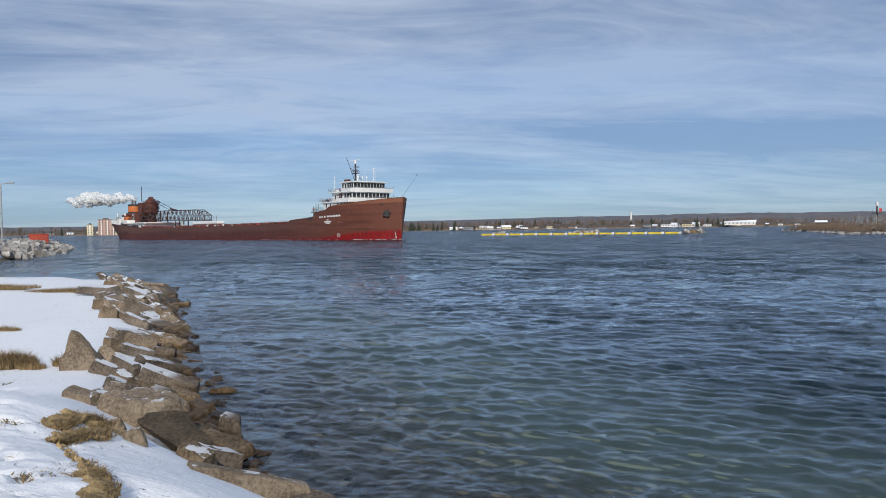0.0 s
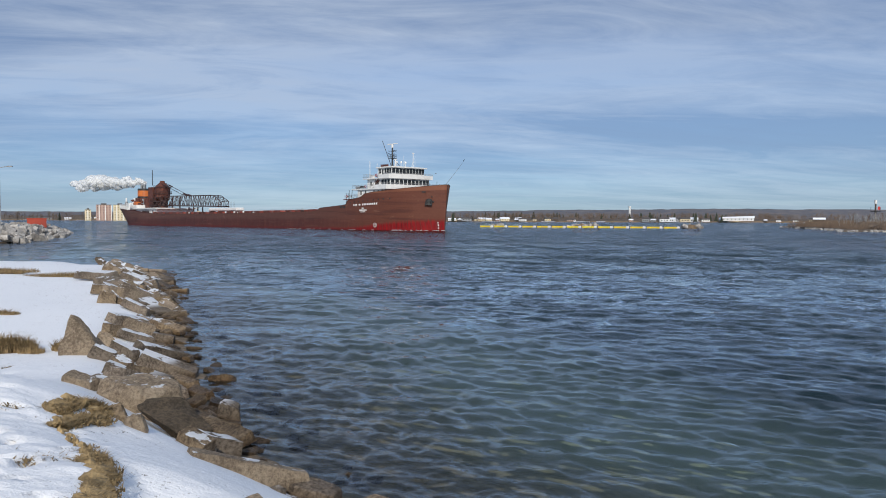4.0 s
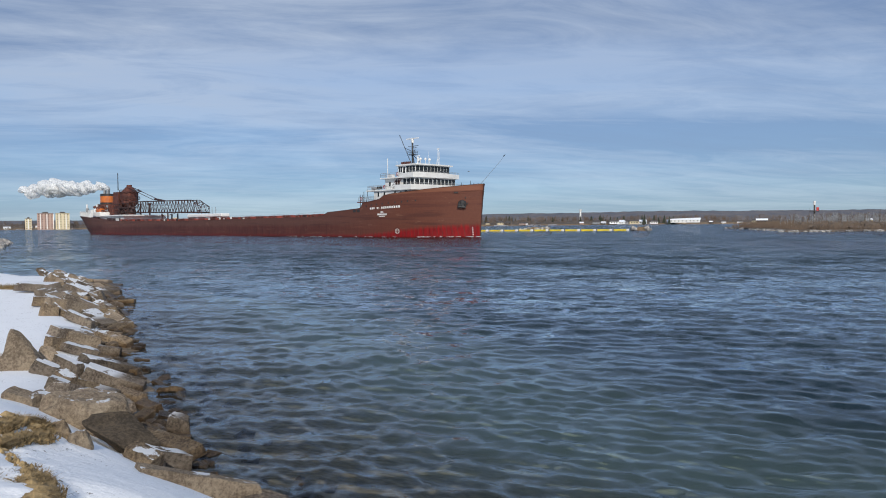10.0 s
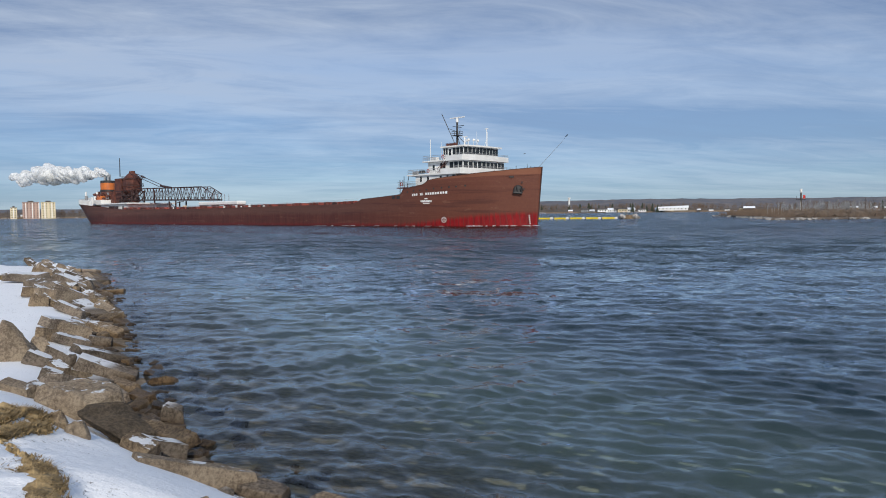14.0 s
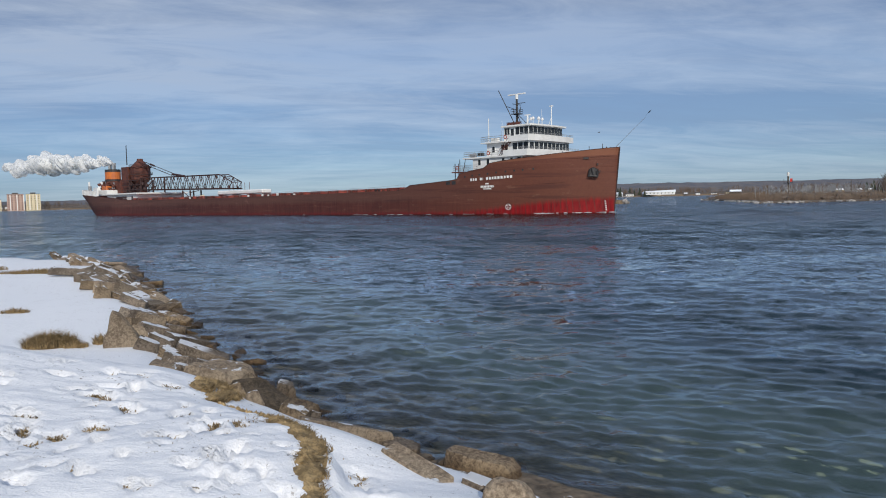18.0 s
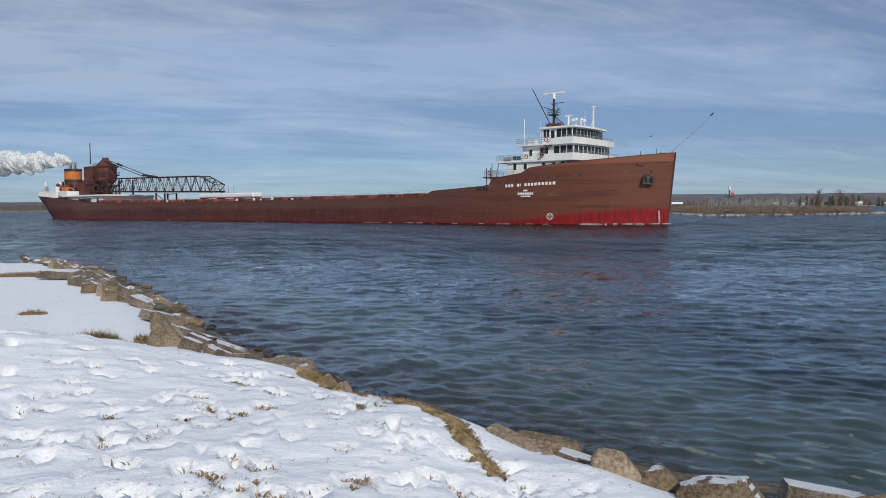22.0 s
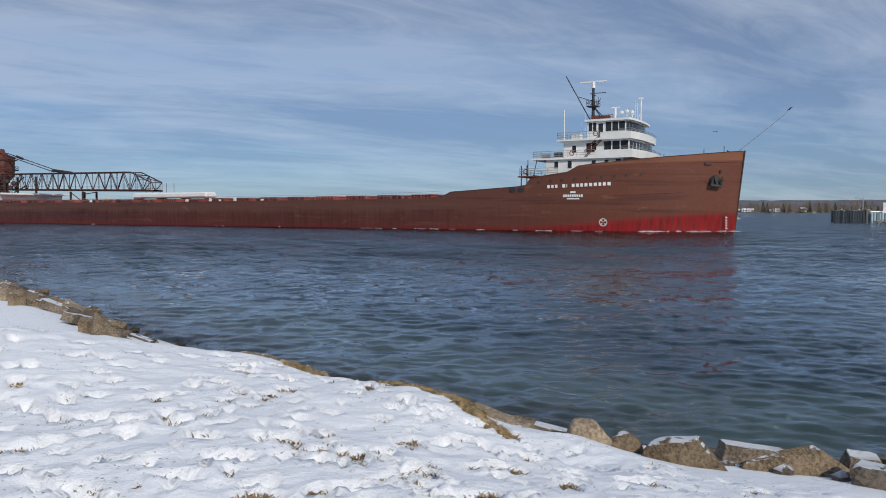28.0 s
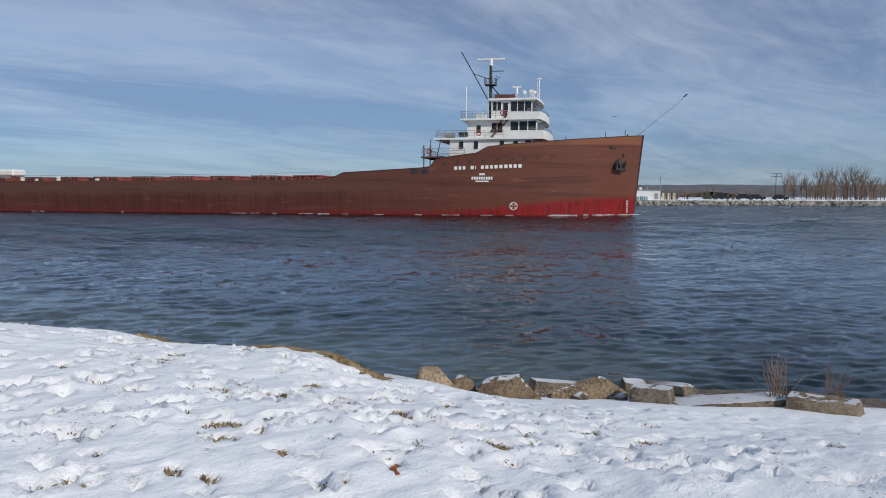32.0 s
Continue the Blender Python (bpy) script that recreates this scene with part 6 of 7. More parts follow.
def build_grass():
    rng = random.Random(9)
    for x, y, rx, ry, h, n in ((-4.70, 14.9, 0.50, 0.32, 0.42, 2800), (-4.20, 14.6, 0.22, 0.2, 0.22, 500), (-3.78, 14.9, 0.16, 0.16, 0.32, 350), (-6.6, 20.0, 0.35, 0.2, 0.22, 400), (-9.0, 33.0, 1.7, 0.6, 0.26, 2600), (-12.4, 33.6, 2.2, 0.6, 0.32, 2600), (-7.2, 33.0, 0.8, 0.3, 0.22, 500)):
        bm = bmesh.new()
        z = ground_at(x, y)
        tuft_bm(bm, x, y, z - 0.03, rx, ry, h, n, rng, 0.7)
        for k in range(5):
            a, f = rng.uniform(0, 6.283), rng.uniform(0, 0.6)
            blob(bm, (x + rx * f * math.cos(a), y + ry * f * math.sin(a), z - 0.05), (rx * 0.5, ry * 0.6, h * rng.uniform(0.2, 0.5)), rng.random() * 40, 3, 0.6, 2.6)
        solid("grass_tuft", bm, M_GRASS, "tuft of dry brown grass in the snow", "grass", group="dry grass tufts")
    for way, hi, label in (([(-1.62, 7.45, 0.17), (-1.60, 7.9, 0.17), (-1.45, 8.15, 0.14), (-1.30, 7.75, 0.16), (-1.44, 7.45, 0.18), (-1.46, 7.08, 0.10)], 0.10, "ragged patch of dry grass on the crest"),
                       ([(-1.44, 7.05, 0.06), (-1.22, 6.65, 0.05), (-1.02, 6.25, 0.05)], 0.05, "thin line of dead grass along the crest"),
                       ([(-0.98, 6.15, 0.07), (-0.80, 5.7, 0.15), (-0.68, 5.2, 0.17), (-0.70, 4.7, 0.17), (-0.76, 4.2, 0.15), (-0.72, 3.75, 0.07)], 0.09, "strip of dry hanging grass along the snow ledge")):
        bm = bmesh.new()
        for (ax, ay, ar), (bx, by, br) in zip(way, way[1:]):
            for k in range(34 if hi > 0.05 else 12):
                f = rng.random()
                r = (ar + (br - ar) * f) * rng.uniform(0.5, 1.15)
                x, y = ax + (bx - ax) * f + rng.gauss(0, 0.03), ay + (by - ay) * f + rng.gauss(0, 0.03)
                tuft_bm(bm, x, y, ground_at(x, y) - 0.03, r * 0.8, r * 0.8, rng.uniform(0.35, 1.0) * hi, 100, rng, 1.4)
                blob(bm, (x, y, ground_at(x, y) - 0.02), (r * 0.6, r * 0.6, 0.05), rng.random() * 40, 1, 0.5, 2.0)
        solid("grass_tuft", bm, M_GRASS, label, "grass", group="dry grass tufts")
    bm = bmesh.new()   # blades and crumbs of turf in the trodden snow
    for k in range(2200):
        x, y = rng.gauss(-2.3, 2.0), rng.gauss(3.0, 2.2)
        if k % 3:
            x, y = [c + rng.gauss(0, 0.07) for c in PRINTS[(k * 7) % len(PRINTS)][:2]]
        if float(inland(np.array([x]), np.array([y]))[0]) < 2.6:
            continue
        z = ground_at(x, y)
        tuft_bm(bm, x, y, z - 0.04, 0.08, 0.06, 0.045, rng.choice((5, 9, 18)), rng, 1.8)
    solid("grass_blades", bm, M_GRASS, "blades of dead grass poking through snow", "grass", kind="stuff")
    # fallen leaf
    bm = bmesh.new()
    k = 12
    mid = bm.verts.new((0, 0, 0.03))
    rim = [bm.verts.new((0.065 * (1 + 0.25 * math.cos(3 * a)) * math.cos(a), 0.045 * math.sin(a), 0.012 + 0.02 * math.sin(2 * a))) for a in [6.283 * i / k for i in range(k)]]
    for i in range(k):
        bm.faces.new((mid, rim[i], rim[(i + 1) % k]))
    bmesh.ops.solidify(bm, geom=bm.faces[:], thickness=0.012)
    solid("fallen_leaf", bm, M_LEAF, "curled orange-brown leaf lying on the snow", "leaf", pose(-3.19, 0.98, ground_at(-3.19, 0.98) - 0.005, 8, -6, 30))
    # twiggy shrub on the end slab
    for x, y, n in ((4.75, 1.35, 22), (5.0, 0.75, 14)):
        bm = bmesh.new()
        z = 0.35
        for _ in range(n):
            p = Vector((x + rng.uniform(-0.12, 0.12), y + rng.uniform(-0.12, 0.12), z))
            q = p + Vector((rng.gauss(0, 0.16), rng.gauss(0, 0.16), rng.uniform(0.25, 0.6)))
            tube(bm, p, q, 0.006, 4, 0.003)
            for _ in range(3):
                w = p.lerp(q, rng.uniform(0.4, 0.95))
                tube(bm, w, w + Vector((rng.gauss(0, 0.07), rng.gauss(0, 0.07), rng.uniform(0.03, 0.14))), 0.003, 3, 0.002)
        solid("shrub", bm, M_TWIG, "leafless twiggy shrub among the rocks", "shrub")


build_grass()


# ---- the far shores ----
def ridge(name, pts, base, tops, depth, material, label, category, seed, rough=0.12, kind="structure", step=14.0):
    """A wooded rise: a long bank with an uneven, twiggy crest."""
    rng = np.random.RandomState(seed)
    verts, faces = [], []
    P = [Vector((x, y)) for x, y in pts]
    line, hs = [], []
    for (p, q), (a, b) in zip(zip(P, P[1:]), zip(tops, tops[1:])):
        k = max(2, int((q - p).length / step))
        for i in range(k):
            line.append(p.lerp(q, i / k))
            hs.append(a + (b - a) * i / k)
    line.append(P[-1])
    hs.append(tops[-1])
    n = len(line)
    walk_noise = np.interp(np.arange(n), np.arange(0, n + 9, 9), rng.uniform(-1, 1, len(np.arange(0, n + 9, 9))))
    for i, (p, h) in enumerate(zip(line, hs)):
        t = (line[min(i + 1, n - 1)] - line[max(i - 1, 0)]).normalized()
        out = Vector((t.y, -t.x))
        top = h * (1 + rough * walk_noise[i] * 0.7 + rough * rng.uniform(-0.6, 0.6))
        for d, z in ((0, base), (depth * 0.12, top * 0.62 + base), (depth * 0.4, top), (depth, base)):
            verts.append((p.x + out.x * d, p.y + out.y * d, z))
    for i in range(n - 1):
        for k in range(3):
            a = 4 * i + k
            faces.append((a, a + 4, a + 5, a + 1))
    ob = new(name, raw(name, verts, faces, material))
    return tagged(ob, label, category, kind=kind)


def woods(name, spots, material, label, seed, hmin, hmax, slim=0.35, kind="stuff", twiggy=True):
    """Far trees: each a trunk and a loose crown of upward twigs or a ragged cone, all in one mesh."""
    rng = random.Random(seed)
    verts, faces = [], []

    def spike(p, q, r):
        p, q = Vector(p), Vector(q)
        u = (q - p).cross(Vector((0.3, 1, 0.2))).normalized() * r
        w = (q - p).cross(u).normalized() * r
        b = len(verts)
        verts.extend([(p + u)[:], (p - u * 0.5 + w)[:], (p - u * 0.5 - w)[:], q[:]])
        faces.extend([(b, b + 1, b + 3), (b + 1, b + 2, b + 3), (b + 2, b, b + 3)])

    for x, y, z in spots:
        h = rng.uniform(hmin, hmax)
        if twiggy:
            spike((x, y, z - 0.3), (x + rng.gauss(0, 0.03) * h, y, z + h), h * 0.018)
            for _ in range(9):
                a, k = rng.uniform(0, 6.283), rng.uniform(0.2, 0.75)
                l = h * (1 - k) * rng.uniform(0.5, 0.8)
                p = Vector((x, y, z + h * k))
                q = p + Vector((math.cos(a) * l * slim * 1.4, math.sin(a) * l * slim * 1.4, l))
                spike(p, q, h * 0.010)
                for _ in range(2):
                    w = p.lerp(q, rng.uniform(0.3, 0.8))
                    spike(w, w + Vector((rng.gauss(0, 0.06) * h, rng.gauss(0, 0.06) * h, rng.uniform(0.05, 0.16) * h)), h * 0.006)
        else:
            for i in range(6):
                k = i / 6
                spike((x + rng.gauss(0, 0.02) * h, y, z + h * k * 0.9), (x, y, z + h * min(1, k + 0.3)), h * slim * 0.6 * (1 - k * 0.85))
    return tagged(new(name, raw(name, verts, faces, material)), label, "trees", kind=kind)


def polar(bearing, dist, z=0.0):
    a = radians(bearing)
    return (math.sin(a) * dist, math.cos(a) * dist, z)


def line_spots(a, b, n, seed, spread, z=0.5):
    rng = random.Random(seed)
    out = []
    for _ in range(n):
        t = rng.random()
        bearing, dist = a[0] + (b[0] - a[0]) * t, a[1] + (b[1] - a[1]) * t + rng.uniform(0, spread)
        out.append(polar(bearing, dist, z))
    return out


def far_shore():
    ring = lambda rows: [polar(b, d)[:2] for b, d in rows]
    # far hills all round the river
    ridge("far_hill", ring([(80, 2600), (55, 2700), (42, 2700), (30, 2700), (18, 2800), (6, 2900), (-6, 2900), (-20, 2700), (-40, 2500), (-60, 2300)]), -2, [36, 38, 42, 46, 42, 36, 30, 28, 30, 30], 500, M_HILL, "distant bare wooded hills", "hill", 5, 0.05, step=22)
    # middle shore with its trees
    arc = [(64, 900), (56, 1100), (46, 1150), (36, 1250), (28, 1150), (20, 1100), (12, 1150), (2, 1250), (-8, 1350), (-18, 1500), (-30, 1500), (-45, 1200)]
    ridge("far_bank", ring(arc), -1, [6, 7, 7, 6, 6.5, 7, 7.5, 7.5, 8, 9, 9, 9], 150, M_BRUSH, "bare brown woods along the far bank", "woods", 8, 0.2, step=12)
    ridge("far_beach", ring([(b, d - 14) for b, d in arc]), -1, [1.8] * 12, 30, M_SHORE, "low reedy far bank with snow", "bank", 18, 0.4, step=12)
    woods("far_woods", line_spots((4, 1160), (20, 1100), 420, 3, 90) + line_spots((20, 1100), (36, 1240), 420, 33, 90) + line_spots((36, 1240), (62, 930), 420, 34, 80) + line_spots((-42, 1290), (-8, 1350), 520, 4, 110), M_TWIG, "bare trees along the far bank", 7, 8, 17, 0.5)
    woods("far_conifers", line_spots((8, 1130), (32, 1150), 90, 5, 60) + line_spots((-35, 1400), (-10, 1380), 14, 6, 60) + line_spots((44, 1130), (60, 1000), 40, 36, 40), M_PINE, "dark conifers along the far bank", 9, 8, 16, 0.5, twiggy=False)
    # houses strung along the bank
    rng = random.Random(14)
    bm = bmesh.new()
    box(bm, -5, 5, -4, 4, 0, 4)
    walls = [mesh_of("wall", bm, M_WHITE)]
    for paint in (M_CREAM, M_PINK, M_GREY, M_WOOD):
        walls.append(walls[0].copy())
        walls[-1].materials[0] = paint
    bm = bmesh.new()
    v = [bm.verts.new(p) for p in ((-5.5, -4.6, 4), (5.5, -4.6, 4), (5.5, 0, 7), (-5.5, 0, 7), (-5.5, 4.6, 4), (5.5, 4.6, 4))]
    for f in ((0, 1, 2, 3), (3, 2, 5, 4), (0, 3, 4), (1, 5, 2)):
        bm.faces.new([v[i] for i in f])
    roof_w, roof_d = mesh_of("roof", bm, M_SNOW), None
    roof_d = roof_w.copy()
    roof_d.materials[0] = M_DARKROOF
    bm = bmesh.new()
    box(bm, -0.7, 0.7, -0.08, 0.08, -0.7, 0.7)
    pane = mesh_of("window", bm, M_GLASS)
    off = lambda b, d: float(np.interp(b, [q[0] for q in arc[::-1]], [q[1] for q in arc[::-1]])) - d
    spots = [polar(b, off(b, rng.uniform(2, 16)), 1.0) for b in [rng.uniform(9, 38) for _ in range(40)] + [rng.uniform(-34, -10) for _ in range(20)] + [rng.uniform(44, 60) for _ in range(18)]]
    for x, y, z in spots:
        yaw = math.degrees(math.atan2(-x, y))
        s = rng.uniform(0.5, 0.95)
        h = thing("house", "small pale house on the far bank", "house", pose(x, y, z, 0, 0, yaw + rng.uniform(-20, 20)) @ Matrix.Diagonal((s * rng.uniform(0.8, 1.8), s, s, 1)), "houses on the far bank")
        shared("wall", rng.choice(walls), h, Matrix())
        shared("roof", rng.choice((roof_w, roof_d)), h, Matrix())
        for k in (-2.8, 0, 2.8):
            shared("window", pane, h, pose(k, -4.05, 2.2))
    # snow strips at the far waterline
    bm = bmesh.new()
    for k in range(40):
        b0 = rng.uniform(8, 60) if k % 4 else rng.uniform(-34, -10)
        b1 = b0 + rng.uniform(0.2, 1.3)
        p, q = Vector(polar(b0, off(b0, 21), 0.4)), Vector(polar(b1, off(b1, 21), 0.4))
        u = Vector((p.x, p.y, 0)).normalized() * 8 + Vector((0, 0, rng.uniform(0.3, 0.7)))
        bm.faces.new([bm.verts.new(w) for w in (p, q, q + u, p + u)])
    bmesh.ops.solidify(bm, geom=bm.faces[:], thickness=0.4)
    solid("far_snow", bm, M_SNOW, "snow lying along the far waterline", "snow", kind="stuff")
    # long white-roofed hall
    x, y, _ = polar(32.45, 1170)
    hall = thing("sports_hall", "long low hall with a snow-white roof", "building", pose(x, y, 4.5, 0, 0, -30))
    bm = bmesh.new()
    box(bm, -22, 22, -9, 9, -2, 2.0)
    part("wall", bm, M_WHITE, hall)
    bm = bmesh.new()
    prism(bm, [(-23, -10), (23, -10), (23, 10), (-23, 10)], 2.0, [3.6, 5.2, 5.2, 3.6])
    part("roof", bm, M_SNOW, hall)
    for i in range(8):
        shared("window", pane, hall, pose(-19 + i * 5.4, -9.1, 0.4))
    x, y, _ = polar(24.9, 1190)
    bm = bmesh.new()
    tube(bm, (0, 0, 0), (0, 0, 22), 1.6, 10, 1.4)
    bmesh.ops.create_cone(bm, cap_ends=True, segments=12, radius1=1.6, radius2=2.4, depth=3, matrix=Matrix.Translation((0, 0, 23)))
    solid("water_tower", bm, M_WHITE, "thin white tower above the far trees", "tower", pose(x, y, 0))


far_shore()


def apartment(x, y, yaw, w, floors, material, label):
    t = thing("apartment_block", label, "building", pose(x, y, 0, 0, 0, yaw), "apartment blocks across the river")
    h = floors * 2.75 + 1
    bm = bmesh.new()
    box(bm, -w / 2, w / 2, -8, 8, 0, h)
    part("wall", bm, material, t)
    bm = bmesh.new()
    box(bm, -w * 0.18, w * 0.18, -4, 4, h, h + 2.6)
    box(bm, -w / 2 - 0.2, w / 2 + 0.2, -8.2, 8.2, h, h + 0.5)
    part("roof", bm, M_DARKROOF, t)
    bm = bmesh.new()
    box(bm, -0.8, 0.8, -0.1, 0.1, -0.5, 0.5)
    pane = mesh_of("window", bm, M_GLASS)
    cols = int(w / 4.4)
    for f in range(floors):
        for c in range(cols):
            shared("window", pane, t, pose(-w / 2 + w * (c + 0.5) / cols, -8.02, 2.2 + f * 2.75))
    for c in range(0, cols, 2):
        bm = bmesh.new()
        box(bm, -w / 2 + w * (c + 1) / cols - 0.6, -w / 2 + w * (c + 1) / cols + 0.6, -8.9, -8.0, 0.5, h - 1)
        part("balcony_stack", bm, M_WHITE, t)


apartment(-325.5, 1309, 14, 23, 9, M_PINK, "pinkish-brown apartment block with white balconies")
apartment(-299.5, 1305.6, 14, 20, 9, M_CREAM, "cream-yellow apartment block across the river")
apartment(-348, 1301, 14, 9, 6, M_CREAM, "low cream block beside the towers")


def near_island():
    """The low brushy island with its day mark."""
    out = [(143, 175.5), (155, 171.5), (175, 171), (198, 172), (216, 177), (224, 184), (219, 194), (226, 225), (235, 290), (212, 300), (182, 241), (171, 220), (158, 196)]
    bm = bmesh.new()
    prism(bm, out, -1.0, 0.55)
    bmesh.ops.bevel(bm, geom=[e for e in bm.edges if all(v.co.z > 0 for v in e.verts)], offset=0.8, segments=1, affect="EDGES", profile=0.5)
    isle = solid("island", bm, M_BRUSH, "low reed-brown island", "island", kind="structure")
    rng = random.Random(41)
    # stones round its edge
    stones = [rock_mesh("stone", 300 + i, (rng.uniform(1.0, 2.4), rng.uniform(0.8, 1.4), rng.uniform(0.6, 1.0)), M_RIPRAP, 12) for i in range(5)]
    for a, b in list(zip(out[:6], out[1:7])) + list(zip(out[9:], out[10:] + out[:1])):
        for i in range(16):
            t = rng.random()
            x, y = a[0] + (b[0] - a[0]) * t + rng.gauss(0, 0.7), a[1] + (b[1] - a[1]) * t + rng.gauss(0, 0.7)
            ob = new("stone", rng.choice(stones))
            s = rng.uniform(0.4, 0.95)
            ob.matrix_basis = pose(x, y, 0.15, rng.uniform(-20, 20), rng.uniform(-20, 20), rng.uniform(0, 360)) @ Matrix.Diagonal((s, s, s * 0.8, 1))
            ob.parent = isle
    # brush
    spots = []
    for _ in range(3200):
        y = rng.uniform(172.5, 285)
        lo = np.interp(y, [172, 176, 196, 220, 241, 300], [156, 144, 159, 172, 183, 212])
        hi = np.interp(y, [172, 177, 184, 194, 225, 290], [198, 214, 222, 217, 224, 233])
        x = rng.uniform(lo + 1, hi - 1)
        if x < lo + 9 and rng.random() < 0.55:
            continue
        spots.append((x, y, 0.5))
    verts, faces = [], []
    for x, y, z in spots:
        for _ in range(7):
            h = rng.uniform(1.0, 3.2)
            a = rng.uniform(0, 6.283)
            w = 0.05
            b = len(verts)
            dx, dy = math.cos(a) * h * 0.3, math.sin(a) * h * 0.3
            ox, oy = rng.gauss(0, 0.5), rng.gauss(0, 0.5)
            verts.extend([(x + ox - w, y + oy, z), (x + ox + w, y + oy, z), (x + ox + dx, y + oy + dy, z + h)])
            faces.append((b, b + 1, b + 2))
    tagged(new("brush", raw("brush", verts, faces, M_TWIG)), "bare brown brush over the island", "brush", kind="stuff")
    bm = bmesh.new()
    for i in range(60):
        x, y = rng.uniform(162, 208), rng.uniform(178, 196)
        blob(bm, (x, y, 0.8), (rng.uniform(1.5, 3.5), rng.uniform(1.2, 2.5), rng.uniform(0.8, 2.0)), i, 2, 0.6, 2.0)
    solid("undergrowth", bm, M_BRUSH, "dense dark brown undergrowth", "brush", kind="stuff")
    woods("birches", [(rng.uniform(174, 210), rng.uniform(186, 218), 0.5) for _ in range(150)], M_GREY, "pale slim bare stems on the island", 19, 3.0, 6.0, 0.25)
    woods("small_trees", [(rng.uniform(195, 216), rng.uniform(180, 196), 0.5) for _ in range(9)], M_WOOD, "leafless small trees on the island", 20, 5.0, 9.0, 0.35)
    # day mark
    mark = thing("day_mark", "white lattice light with a red board on the island", "beacon", pose(177.7, 203.6, 0.3) @ Matrix.Diagonal((1.15, 1.15, 1.22, 1)))
    bm = bmesh.new()
    tube(bm, (0, 0, 0), (0, 0, 6.6), 0.22, 8)
    part("post", bm, M_WOOD, mark)
    bm = bmesh.new()
    box(bm, -0.9, 0.9, -0.9, 0.9, 4.6, 4.75)
    for s in (-0.8, 0.8):
        for u in (-0.8, 0.8):
            tube(bm, (s, u, 4.7), (s, u, 5.7), 0.05, 4)
    part("gallery", bm, M_BLACK, mark)
    bm = bmesh.new()
    box(bm, 0.3, 1.1, -0.5, -0.4, 5.0, 5.9)
    part("red_board", bm, M_RED, mark, "red square day board")
    bm = bmesh.new()
    tube(bm, (0, 0, 6.6), (0, 0, 7.6), 0.35, 8)
    part("lantern", bm, M_WHITE, mark)
    rail_part("ladder", [(-0.35, -0.3, 0.2), (-0.34, -0.3, 0.2)], 4.4, M_WHITE, mark, 12, 0.5, 0.05)


near_island()


def branchy(name, x, y, z, h, seed, label, spread=0.6, levels=4, group="bare trees on the shore"):
    """A leafless tree: a tapered trunk, limbs, and a crown of ever finer twigs."""
    rng = random.Random(seed)
    t = thing(name, label, "tree", pose(x, y, z), group)
    trunk, crown = bmesh.new(), bmesh.new()

    def grow(bm, p, d, length, r, level):
        q = p + d * length
        tube(bm, p, q, r, 5 if level < 2 else 3, r * 0.65)
        if level >= levels:
            return
        for i in range(3 if level else 4):
            nd = (d + Vector((rng.gauss(0, spread), rng.gauss(0, spread), rng.uniform(0.0, 0.45)))).normalized()
            grow(crown, p.lerp(q, rng.uniform(0.5, 1.0)), nd, length * rng.uniform(0.55, 0.85), r * 0.52, level + 1)

    grow(trunk, Vector((0, 0, -0.2)), Vector((0, 0, 1)), h * 0.33, h * 0.015, 0)
    part("trunk", trunk, M_WOOD, t)
    part("crown", crown, M_TWIG, t)
    return t


def island_trees():
    x, y = 205.5, 182.0
    branchy("bare_tree", x, y, 0.4, 10.5, 3, "large leafless spreading tree on the island", 0.75, 5)
    branchy("bare_tree", 210.5, 181.0, 0.4, 8.5, 4, "leafless tree on the island", 0.6, 4)
    bm = bmesh.new()
    tube(bm, (0, 0, 0), (0.2, 0, 6.0), 0.16, 6, 0.05)
    for k, a in ((4.2, 0.6), (4.8, -0.7), (5.3, 0.4), (3.6, -0.4)):
        tube(bm, (0.14, 0, k), (0.14 + a, 0.2, k + 0.8), 0.05, 4, 0.02)
    solid("dead_tree", bm, M_WOOD, "slim dead tree on the island", "tree", pose(185.0, 185.0, 0.4))


island_trees()


